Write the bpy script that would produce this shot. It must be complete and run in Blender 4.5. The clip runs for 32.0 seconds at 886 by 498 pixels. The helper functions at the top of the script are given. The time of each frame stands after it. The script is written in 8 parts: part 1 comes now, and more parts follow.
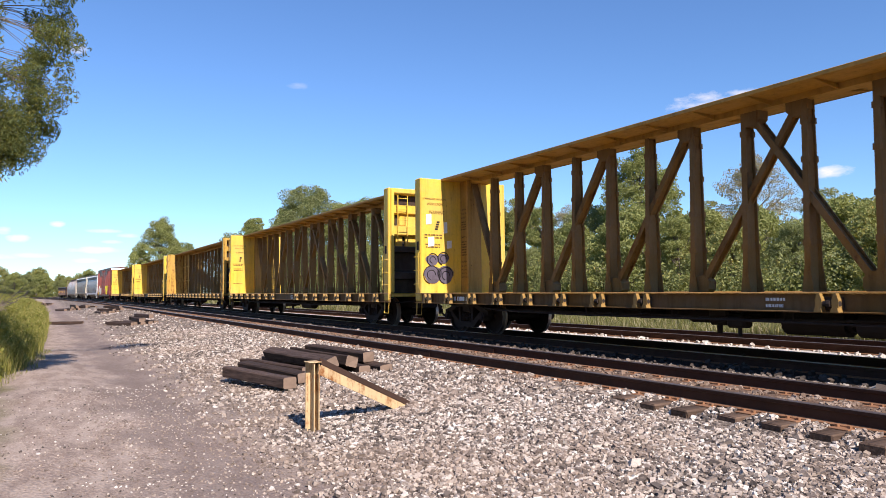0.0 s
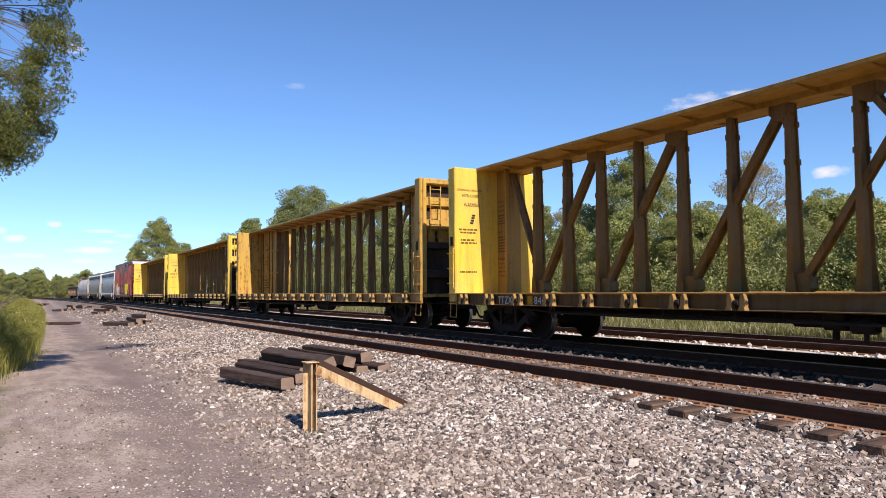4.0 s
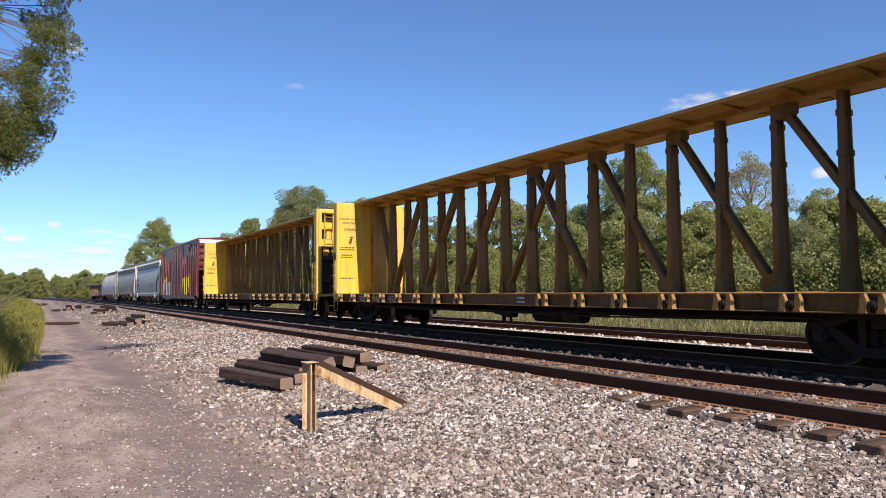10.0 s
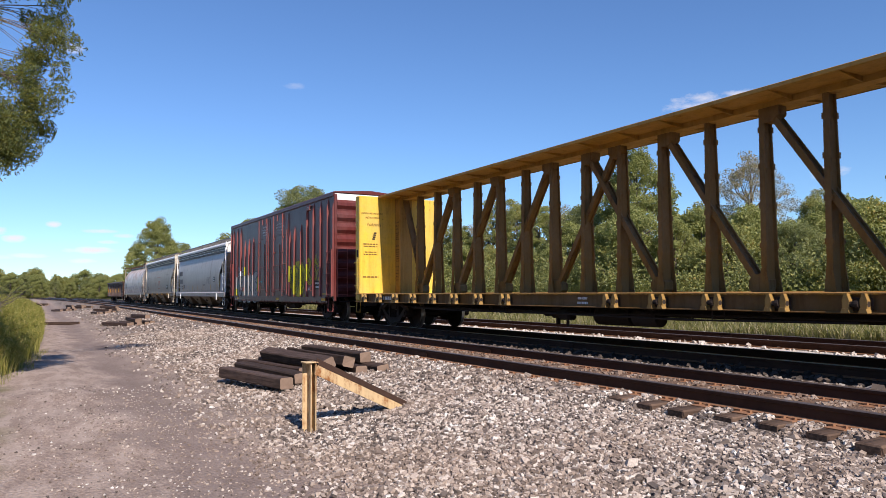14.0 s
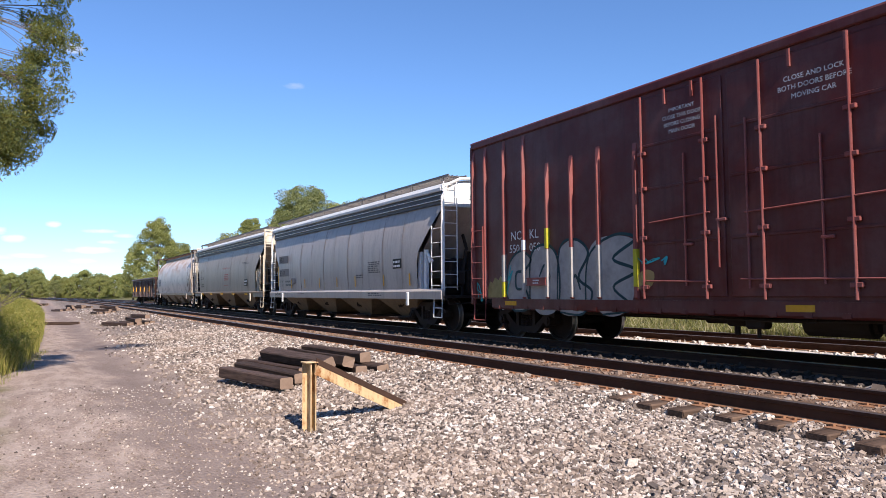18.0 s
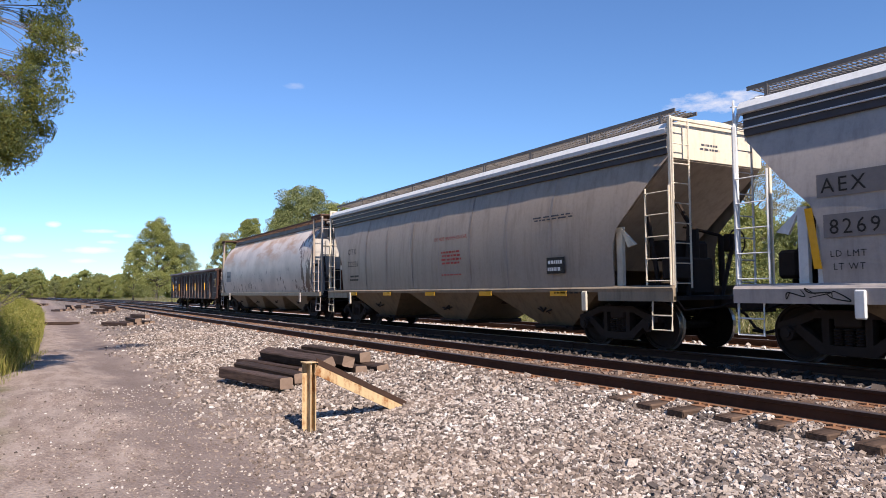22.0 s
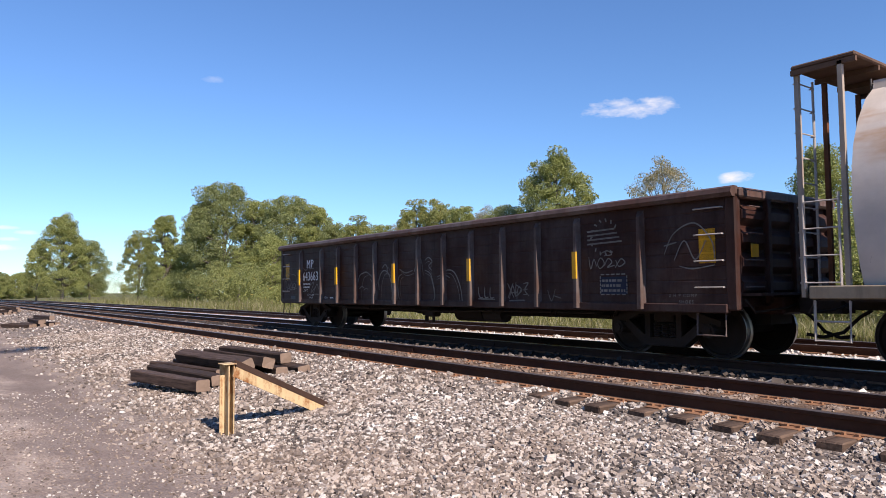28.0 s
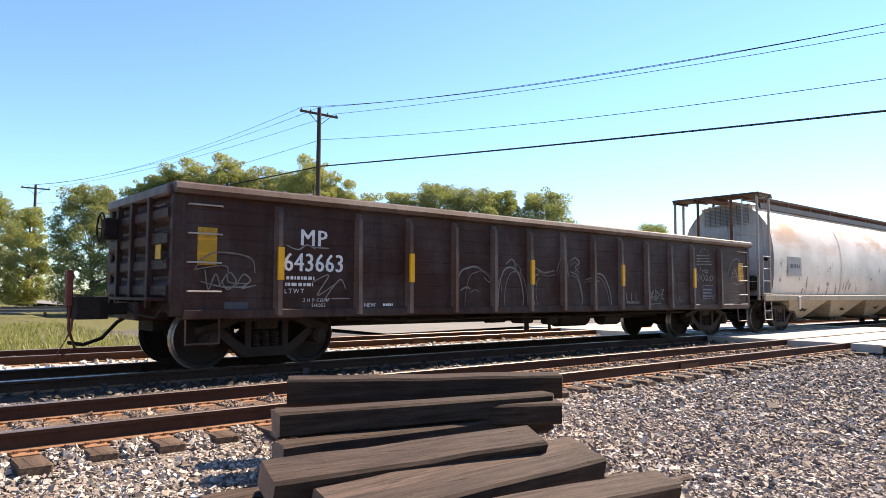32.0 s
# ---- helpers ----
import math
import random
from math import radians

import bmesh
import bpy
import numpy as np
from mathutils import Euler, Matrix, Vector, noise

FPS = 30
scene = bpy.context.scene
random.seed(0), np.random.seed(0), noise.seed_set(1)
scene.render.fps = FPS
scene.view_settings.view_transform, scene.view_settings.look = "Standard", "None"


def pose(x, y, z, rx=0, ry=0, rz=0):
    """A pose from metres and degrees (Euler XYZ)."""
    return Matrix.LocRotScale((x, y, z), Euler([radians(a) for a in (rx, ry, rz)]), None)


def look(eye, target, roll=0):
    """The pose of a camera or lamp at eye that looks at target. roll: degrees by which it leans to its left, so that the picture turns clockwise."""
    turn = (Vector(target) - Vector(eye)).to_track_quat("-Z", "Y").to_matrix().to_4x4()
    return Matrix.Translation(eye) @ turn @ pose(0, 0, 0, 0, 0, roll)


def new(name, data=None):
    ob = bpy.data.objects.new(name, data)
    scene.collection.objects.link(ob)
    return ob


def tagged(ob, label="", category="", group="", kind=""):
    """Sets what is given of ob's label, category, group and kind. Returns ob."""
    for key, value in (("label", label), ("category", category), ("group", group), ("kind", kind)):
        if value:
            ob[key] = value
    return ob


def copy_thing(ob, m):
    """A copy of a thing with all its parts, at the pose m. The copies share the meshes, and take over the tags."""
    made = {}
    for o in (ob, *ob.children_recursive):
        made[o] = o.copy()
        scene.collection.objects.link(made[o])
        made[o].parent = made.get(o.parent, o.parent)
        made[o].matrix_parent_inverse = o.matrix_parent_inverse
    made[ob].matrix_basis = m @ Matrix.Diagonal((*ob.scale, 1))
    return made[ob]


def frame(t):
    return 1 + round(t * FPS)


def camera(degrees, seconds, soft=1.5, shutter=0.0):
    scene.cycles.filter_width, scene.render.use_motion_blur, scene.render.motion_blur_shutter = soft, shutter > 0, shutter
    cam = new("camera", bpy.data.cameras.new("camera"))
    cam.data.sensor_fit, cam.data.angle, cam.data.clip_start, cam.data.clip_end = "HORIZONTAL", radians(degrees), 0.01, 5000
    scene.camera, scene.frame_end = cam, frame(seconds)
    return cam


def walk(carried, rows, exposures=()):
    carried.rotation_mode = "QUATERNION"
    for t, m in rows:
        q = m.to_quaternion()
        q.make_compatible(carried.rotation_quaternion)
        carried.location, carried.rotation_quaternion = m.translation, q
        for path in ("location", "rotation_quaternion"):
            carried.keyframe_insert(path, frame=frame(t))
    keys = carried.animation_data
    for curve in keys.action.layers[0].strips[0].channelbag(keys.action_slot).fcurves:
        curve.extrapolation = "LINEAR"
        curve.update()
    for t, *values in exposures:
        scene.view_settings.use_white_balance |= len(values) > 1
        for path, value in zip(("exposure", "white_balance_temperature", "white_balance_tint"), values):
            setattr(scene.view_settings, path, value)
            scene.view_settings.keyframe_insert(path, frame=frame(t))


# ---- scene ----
cam = camera(64.6, 32.0, soft=0.6, shutter=0.06)
EYE = (0.0, 0.0, 1.138)
# seconds, yaw, pitch, roll
TURNS = [
    (0.0, 60.05, 3.44, 0.40), (2.5, 60.05, 3.44, 0.40), (4.5, 59.82, 3.46, 0.41), (13.0, 59.80, 3.46, 0.41), (25.5, 59.78, 3.46, 0.41),
    (27.1, 59.75, 3.45, 0.42), (27.3, 59.4, 3.44, 0.45), (27.5, 58.40, 3.41, 0.50), (28.0, 53.52, 3.37, 0.46), (28.5, 47.82, 3.32, 0.37), (28.7, 45.55, 3.30, 0.30),
    (29.0, 43.04, 3.29, 0.20), (29.5, 31.95, 3.30, 0.0), (30.0, 14.5, 3.60, 0.30), (30.2, 5.64, 3.65, 0.35),
    (30.5, -1.08, 3.78, 0.50), (31.0, -17.47, 3.62, 0.04), (31.5, -30.99, 3.60, -0.25), (32.0, -40.45, 3.64, -0.32)]
walk(cam, [(t, pose(*EYE, 90 + p, r, y)) for t, y, p, r in TURNS],
     exposures=[(0.0, 0.61, 6850, 15), (2.0, 0.53, 6850, 15), (6.0, 0.43, 6850, 15), (13.0, 0.37, 6850, 15), (16.0, 0.43, 6850, 15), (17.0, 0.65, 6850, 15), (20.0, 0.67, 6850, 15), (22.0, 0.51, 6850, 15), (28.5, 0.53, 6800, 15), (30.0, 0.86, 7000, 15), (31.0, 1.24, 7800, 13), (32.0, 1.39, 8100, 12)])

# ---- plan ----
# x runs along the tracks (the train goes to +x), y across them, z = 0 at the top of the rails
YN = 7.44       # middle of the near track
YT = 11.15      # middle of the train's track
YF = 15.0       # middle of the far track
GAUGE = 1.435
SPEED = 6.378


def bend(x):
    """The tracks curve gently far down the line."""
    if x > -70:
        return 0.0
    u = min(-70 - x, 330)
    return -u * u / 3200 - max(-70 - x - 330, 0) * 330 / 1600


def slope(x):
    return (bend(x + 0.5) - bend(x - 0.5))


def smooth(a, b, v):
    u = min(max((v - a) / (b - a), 0), 1)
    return u * u * (3 - 2 * u)


def rise(x, y):
    """Height of the ground at a place."""
    v = y - bend(x)
    z = -0.50 + 0.20 * smooth(2.6, 5.6, v) + 0.125 * smooth(5.9 - 0.6 * smooth(-5.5, -8.0, x), 6.65 - 0.5 * smooth(-5.5, -8.0, x), v) - 0.5 * smooth(17.0, 20.0, v)
    z += 0.25 * smooth(30, 60, v) * (x < 10)
    z -= 0.05 * smooth(0.6, 1.2, v) * (1 - smooth(1.6, 2.4, v))
    z += 0.30 * smooth(-0.4, -2.2, v)
    z += 0.015 * math.sin(x * 1.3 + y * 0.7) * smooth(6.2, 4.5, v) + 0.02 * math.sin(x * 0.31 - y * 1.7) * smooth(6.2, 4.5, v)
    return z


# ---- light ----
SUN_TURN, SUN_RISE = radians(-2.6), radians(39.3)   # from +x towards +y; above the ground
world = bpy.data.worlds.new("sky")
scene.world = world
world.use_nodes = True
wt = world.node_tree
wt.nodes.clear()
w_out = wt.nodes.new("ShaderNodeOutputWorld")
w_bg = wt.nodes.new("ShaderNodeBackground")
w_sky = wt.nodes.new("ShaderNodeTexSky")
w_sky.sky_type = 'NISHITA'
w_sky.sun_disc = False
w_sky.sun_elevation = SUN_RISE
w_sky.sun_rotation = math.pi / 2 - SUN_TURN
w_sky.air_density, w_sky.dust_density, w_sky.ozone_density = 1.0, 0.0, 4.0
w_bg.inputs["Strength"].default_value = 0.098
wt.links.new(w_sky.outputs[0], w_bg.inputs["Color"])
wt.links.new(w_bg.outputs[0], w_out.inputs["Surface"])

sun = new("sun", bpy.data.lights.new("sun", 'SUN'))
sun.data.energy = 5.0
sun.data.angle = radians(0.53)
sun.data.color = (1.0, 0.94, 0.84)
sun.matrix_world = look((0, 0, 0), (-math.cos(SUN_TURN) * math.cos(SUN_RISE), -math.sin(SUN_TURN) * math.cos(SUN_RISE), -math.sin(SUN_RISE)))
scene.view_settings.exposure = 0.0

# ---- clouds in the sky: yaw, rise, half width, half height (degrees), strength ----
w_co = wt.nodes.new("ShaderNodeTexCoord")
w_noise = wt.nodes.new("ShaderNodeTexNoise")
w_noise.inputs["Scale"].default_value = 26.0
w_noise.inputs["Detail"].default_value = 7.0
w_noise.inputs["Roughness"].default_value = 0.62
w_map = wt.nodes.new("ShaderNodeMapping")
w_map.inputs["Scale"].default_value = (1, 1, 2.4)
wt.links.new(w_co.outputs["Generated"], w_map.inputs["Vector"])
wt.links.new(w_map.outputs[0], w_noise.inputs["Vector"])


def w_math(op, a, b=None, clamp=False):
    n = wt.nodes.new("ShaderNodeMath")
    n.operation, n.use_clamp = op, clamp
    for i, v in enumerate((a, b)):
        if v is None:
            continue
        if isinstance(v, (int, float)):
            n.inputs[i].default_value = v
        else:
            wt.links.new(v, n.inputs[i])
    return n.outputs[0]


def w_dot(v):
    n = wt.nodes.new("ShaderNodeVectorMath")
    n.operation = 'DOT_PRODUCT'
    wt.links.new(w_co.outputs["Generated"], n.inputs[0])
    n.inputs[1].default_value = v
    return n.outputs["Value"]


CLOUDS = [(38.6, 14.2, 3.6, 0.85, 1.0), (30.6, 8.3, 1.3, 0.55, 0.9), (20.0, 10.3, 1.5, 0.4, 0.55), (15.2, 9.2, 2.8, 0.75, 0.9),
          (71.8, 16.3, 0.9, 0.3, 0.28), (88.0, 17.4, 0.75, 0.4, 0.6), (88.9, 5.0, 0.5, 0.22, 0.9), (91.2, 3.9, 0.9, 0.3, 1.0), (92.3, 4.4, 0.6, 0.3, 0.8),
          (86.4, 3.2, 2.2, 0.26, 1.0), (86.0, 4.6, 1.3, 0.18, 0.8), (84.3, 4.3, 0.8, 0.18, 0.7), (85.4, 3.8, 0.8, 0.16, 0.7), (90.4, 2.7, 1.6, 0.2, 0.7), (87.0, 2.4, 1.0, 0.2, 0.7), (93.5, 2.6, 3.0, 0.2, 0.6)]
cover = 0.0
for c_yaw, c_el, c_w, c_h, c_s in CLOUDS:
    a, e = radians(c_yaw), radians(c_el)
    fwd = Vector((-math.sin(a) * math.cos(e), math.cos(a) * math.cos(e), math.sin(e)))
    right = Vector((math.cos(a), math.sin(a), 0))
    up = right.cross(fwd)
    u = w_math('DIVIDE', w_dot(right), math.sin(radians(c_w)))
    v = w_math('DIVIDE', w_dot(up), math.sin(radians(c_h)))
    r2 = w_math('ADD', w_math('MULTIPLY', u, u), w_math('MULTIPLY', v, v))
    m = w_math('SUBTRACT', 1.0, r2)
    m = w_math('ADD', m, w_math('MULTIPLY', w_math('SUBTRACT', w_noise.outputs[0], 0.5), 3.4))
    m = w_math('MULTIPLY', m, 0.75 * c_s, clamp=True)
    m = w_math('MULTIPLY', m, w_math('GREATER_THAN', w_dot(fwd), 0.9))
    m = w_math('MULTIPLY', m, w_math('MULTIPLY', w_math('SUBTRACT', 3.0, r2), 1.0, clamp=True), clamp=True)
    cover = m if isinstance(cover, float) else w_math('MAXIMUM', cover, m)
w_mix = wt.nodes.new("ShaderNodeMix")
w_mix.data_type = 'RGBA'
wt.links.new(cover, w_mix.inputs["Factor"])
w_tint = wt.nodes.new("ShaderNodeMix")
w_tint.data_type, w_tint.blend_type = 'RGBA', 'MULTIPLY'
w_tint.inputs["Factor"].default_value = 1.0
wt.links.new(w_sky.outputs[0], w_tint.inputs[6])
w_tint.inputs[7].default_value = (0.70, 0.95, 1.22, 1)
wt.links.new(w_tint.outputs[2], w_mix.inputs[6])
w_mix.inputs[7].default_value = (7.2, 7.2, 7.6, 1)
wt.links.new(w_mix.outputs[2], w_bg.inputs["Color"])


# ---- materials ----
class Nodes:
    """A small helper that strings shader nodes together."""

    def __init__(self, name, rough=0.7, metal=0.0, spec=0.5):
        self.m = bpy.data.materials.new(name)
        self.m.use_nodes = True
        self.t = self.m.node_tree
        self.b = self.t.nodes["Principled BSDF"]
        self.b.inputs["Roughness"].default_value = rough
        self.b.inputs["Metallic"].default_value = metal
        self.b.inputs["Specular IOR Level"].default_value = spec
        self.co = self.t.nodes.new("ShaderNodeTexCoord").outputs["Object"]

    def put(self, v, socket):
        if isinstance(v, (int, float)):
            socket.default_value = v
        elif isinstance(v, tuple):
            socket.default_value = (*v, 1) if len(v) == 3 and len(socket.default_value) == 4 else v
        else:
            self.t.links.new(v, socket)

    def node(self, kind, **inputs):
        n = self.t.nodes.new(kind)
        for k, v in inputs.items():
            self.put(v, n.inputs[k.replace("_", " ")])
        return n

    def scaled(self, s):
        return self.node("ShaderNodeMapping", Vector=self.co, Scale=s).outputs[0]

    def noise(self, scale, detail=5.0, rough=0.6, stretch=None):
        return self.node("ShaderNodeTexNoise", Vector=self.scaled(stretch) if stretch else self.co, Scale=scale, Detail=detail, Roughness=rough).outputs[0]

    def cells(self, scale, out="Color", feature='F1'):
        n = self.node("ShaderNodeTexVoronoi", Vector=self.co, Scale=scale)
        n.feature = feature
        return n.outputs[out]

    def math(self, op, a, b=0.0, clamp=False):
        n = self.t.nodes.new("ShaderNodeMath")
        n.operation, n.use_clamp = op, clamp
        self.put(a, n.inputs[0]), self.put(b, n.inputs[1])
        return n.outputs[0]

    def span(self, v, lo, hi, a=0.0, b=1.0):
        n = self.t.nodes.new("ShaderNodeMapRange")
        n.interpolation_type = 'SMOOTHSTEP'
        for i, x in enumerate((v, lo, hi, a, b)):
            self.put(x, n.inputs[i])
        return n.outputs[0]

    def mix(self, f, a, b, mode='MIX'):
        n = self.t.nodes.new("ShaderNodeMix")
        n.data_type, n.blend_type = 'RGBA', mode
        self.put(f, n.inputs["Factor"]), self.put(a, n.inputs[6]), self.put(b, n.inputs[7])
        return n.outputs[2]

    def axis(self, k):
        return self.node("ShaderNodeSeparateXYZ", Vector=self.co).outputs[k]

    def done(self, color, bump=None, depth=0.01, rough=None):
        self.put(color, self.b.inputs["Base Color"])
        if rough is not None:
            self.put(rough, self.b.inputs["Roughness"])
        if bump is not None:
            n = self.node("ShaderNodeBump", Height=bump, Strength=0.7, Distance=depth)
            self.t.links.new(n.outputs[0], self.b.inputs["Normal"])
        return self.m


def paint(name, color, rust=0.35, dirt=0.35, rough=0.5, rust_color=(0.13, 0.045, 0.018), fade=0.12, spec=0.22):
    """Weathered paint on steel: faded patches, rust streaks that run down, road dirt."""
    n = Nodes(name, rough + 0.1, 0.0, spec)
    big = n.noise(0.9, 6, 0.65)
    streak = n.noise(1.0, 6, 0.7, (5.0, 5.0, 0.55))
    fine = n.noise(14.0, 6, 0.7)
    speck = n.noise(5.0, 8, 0.75)
    col = n.mix(n.span(big, 0.35, 0.7, 0.0, fade * 3), color, tuple(min(1, c * 0.62 + 0.1) for c in color))
    col = n.mix(n.math('MULTIPLY', n.span(streak, 0.42, 0.75), dirt), col, tuple(c * 0.35 for c in color))
    r = n.math('ADD', n.math('MULTIPLY', streak, 0.5), n.math('MULTIPLY', speck, 0.5))
    mask = n.span(r, 0.72 - 0.27 * rust, 0.78 - 0.2 * rust)
    col = n.mix(mask, col, n.mix(fine, tuple(c * 0.55 for c in rust_color), tuple(c * 1.7 for c in rust_color)))
    col = n.mix(n.span(fine, 0.4, 0.75, 0.0, 0.25), col, tuple(c * 0.5 for c in color))
    return n.done(col, n.math('ADD', fine, n.math('MULTIPLY', mask, -0.5)), 0.002, n.span(mask, 0, 1, rough, 0.9))


def plain(name, color, rough=0.6, metal=0.0, vary=0.3, scale=8.0):
    n = Nodes(name, rough, metal, 0.25)
    a, b = n.noise(scale, 6, 0.65), n.noise(scale * 0.12, 4)
    col = n.mix(n.span(a, 0.3, 0.7, 0.0, vary), color, tuple(c * 0.45 for c in color))
    col = n.mix(n.span(b, 0.35, 0.7, 0.0, vary), col, tuple(min(1, c * 1.35) for c in color))
    return n.done(col, a, 0.003)


YELLOW = paint("yellow car paint", (0.78, 0.50, 0.065), rust=0.55, dirt=0.45, fade=0.22)
YELLOW_DIRTY = paint("grimy brown-yellow car paint", (0.20, 0.105, 0.03), rust=0.66, dirt=0.7, rough=0.7, rust_color=(0.10, 0.04, 0.018))
YELLOW_SILL = paint("rust-brown yellow sill paint", (0.17, 0.085, 0.022), rust=0.56, dirt=0.7, rough=0.7, rust_color=(0.14, 0.055, 0.025))
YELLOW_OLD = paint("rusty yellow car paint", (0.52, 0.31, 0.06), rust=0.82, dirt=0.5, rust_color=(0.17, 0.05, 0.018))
CHORD_PAINT = paint("grimy ochre chord and shaded panel paint", (0.40, 0.22, 0.05), rust=0.5, dirt=0.6, rough=0.65)
CHORD_RUSTY = paint("rust-streaked ochre chord paint", (0.46, 0.27, 0.075), rust=0.66, dirt=0.5, rough=0.65)
WINCH_PAINT = paint("worn yellow winch paint", (0.33, 0.19, 0.05), rust=0.55, dirt=0.5)
DECK_EDGE = paint("rusty orange sill and sunlit deck edge", (0.46, 0.24, 0.07), rust=0.6, dirt=0.5, rust_color=(0.30, 0.11, 0.04))
YELLOW_MARK = paint("yellow reflector paint", (0.72, 0.36, 0.01), rust=0.1, dirt=0.2)
GRIME = plain("black oily grime", (0.034, 0.024, 0.020), 0.85, 0.0, 0.5, 5.0)
STEEL = plain("dark cast steel", (0.032, 0.021, 0.017), 0.8, 0.0, 0.5, 9.0)
TREAD = plain("polished wheel tread", (0.42, 0.38, 0.35), 0.35, 0.9, 0.3, 9.0)
RUST = plain("rusted steel", (0.16, 0.062, 0.030), 0.85, 0.0, 0.5, 14.0)
RED = paint("oxide red boxcar paint", (0.112, 0.0165, 0.014), rust=0.18, dirt=0.5, rough=0.42, rust_color=(0.09, 0.03, 0.02), spec=0.3)
# Lighter copy of the boxcar red: grazing sun is put into the colour.
RED_RIB = paint("red rib and fitting paint, lightened for sunlight", (0.27, 0.07, 0.062), rust=0.2, dirt=0.35, rust_color=(0.09, 0.03, 0.02))
WHITE = paint("dirty white paint", (0.78, 0.78, 0.78), rust=0.1, dirt=0.25, rough=0.45, fade=0.05)
GREY_LIGHT = paint("light grey hopper paint", (0.46, 0.40, 0.37), rust=0.03, dirt=0.4, rough=0.42, spec=0.28)
GREY_WARM = paint("warm grey hopper paint", (0.40, 0.315, 0.25), rust=0.05, dirt=0.45, rough=0.45, spec=0.25)
CREAM = paint("cream end paint", (0.72, 0.63, 0.50), rust=0.25, dirt=0.4)
BAY_TAN = paint("dusty tan hopper bay", (0.21, 0.15, 0.092), rust=0.2, dirt=0.6)
BROWN = paint("dark brown gondola paint", (0.044, 0.0135, 0.0085), rust=0.3, dirt=0.6, rough=0.6, rust_color=(0.10, 0.045, 0.03))
BROWN_EDGE = paint("rubbed rusty gondola edge", (0.10, 0.052, 0.040), rust=0.45, dirt=0.6, fade=0.3, rust_color=(0.16, 0.07, 0.05))
# Seam colour includes the shading between the bulged sheets.
SEAM = plain("weld seam paint with crease shading", (0.36, 0.30, 0.27), 0.7, 0.0, 0.4, 8.0)
STRIPE = plain("dark paint, also shade under eaves", (0.07, 0.07, 0.085), 0.5)
LETTER_W = plain("white lettering", (0.75, 0.75, 0.75), 0.6, 0.0, 0.35, 18.0)
LETTER_K = plain("black lettering", (0.025, 0.022, 0.02), 0.6)
LETTER_FAINT = plain("worn brown-black lettering", (0.13, 0.075, 0.025), 0.7)
LETTER_R = plain("faded red lettering", (0.45, 0.06, 0.05), 0.6)
SCRAWL = plain("thin chalky spray paint", (0.21, 0.19, 0.175), 0.8, 0.0, 0.8, 10.0)
SPRAY_Y = plain("yellow spray paint", (0.50, 0.45, 0.03), 0.6, 0.0, 0.5, 6.0)
SPRAY_S = plain("silver spray paint", (0.36, 0.34, 0.325), 0.6, 0.0, 0.6, 5.0)
SPRAY_D = plain("dull tan sprayed patch", (0.30, 0.24, 0.10), 0.7, 0.0, 0.8, 9.0)
SPRAY_K = plain("black spray paint", (0.012, 0.012, 0.014), 0.5)
SPRAY_V = plain("dull violet-grey spray paint", (0.10, 0.085, 0.12), 0.6, 0.0, 0.6, 12.0)
SPRAY_T = plain("dark teal spray paint", (0.012, 0.045, 0.055), 0.5)
SPRAY_C = plain("turquoise spray paint", (0.02, 0.36, 0.40), 0.5)
PLATE = plain("galvanised walkway mesh", (0.20, 0.18, 0.17), 0.6, 0.4, 0.4)
RUSTWALK = plain("rusty walkway mesh", (0.115, 0.066, 0.046), 0.8, 0.0, 0.5)


END_DIRTY = paint("grimy white end paint", (0.50, 0.46, 0.43), rust=0.4, dirt=0.7)
BAY_GREY = paint("dusty grey-tan hopper bay", (0.30, 0.235, 0.17), rust=0.3, dirt=0.6)
WALK_FACE = paint("dark brown steel, also bulkhead shade", (0.042, 0.024, 0.017), rust=0.4, dirt=0.5)


def white_rusty():
    """White hopper paint with heavy rust splashes towards the leading end."""
    n = Nodes("white hopper paint with rust splashes", 0.45)
    x = n.axis(0)
    end = n.span(x, 4.6, 7.2)
    spl = n.noise(1.5, 7, 0.68, (2.0, 2.0, 0.55))
    spl2 = n.noise(1.3, 7, 0.7, (1.6, 1.6, 0.8))
    fine = n.noise(16, 5, 0.7)
    low = n.span(n.axis(2), 2.6, 1.5)
    col = n.mix(n.span(n.noise(0.8, 5), 0.35, 0.7, 0, 0.7), (0.72, 0.615, 0.545), (0.46, 0.385, 0.335))
    warm = n.span(n.noise(0.9, 5, 0.6, (0.5, 1, 1.6)), 0.44, 0.62, 0, 0.85)
    col = n.mix(n.math('MULTIPLY', warm, n.span(n.axis(2), 2.2, 3.2)), col, (0.48, 0.25, 0.11))
    thr = n.math('SUBTRACT', 0.70, n.math('ADD', n.math('MULTIPLY', end, 0.23), n.math('MULTIPLY', low, 0.02)))
    mask = n.span(n.math('SUBTRACT', spl, thr), 0.0, 0.035)
    col = n.mix(mask, col, n.mix(fine, (0.07, 0.025, 0.014), (0.16, 0.06, 0.03)))
    mask2 = n.math('MULTIPLY', n.span(spl2, 0.585, 0.615), n.span(n.axis(2), 2.35, 2.0))
    col = n.mix(n.math('MULTIPLY', mask2, 0.85), col, n.mix(fine, (0.05, 0.026, 0.02), (0.14, 0.075, 0.05)))
    return n.done(col, n.math('ADD', fine, mask), 0.003)


WHITE_RUSTY = white_rusty()


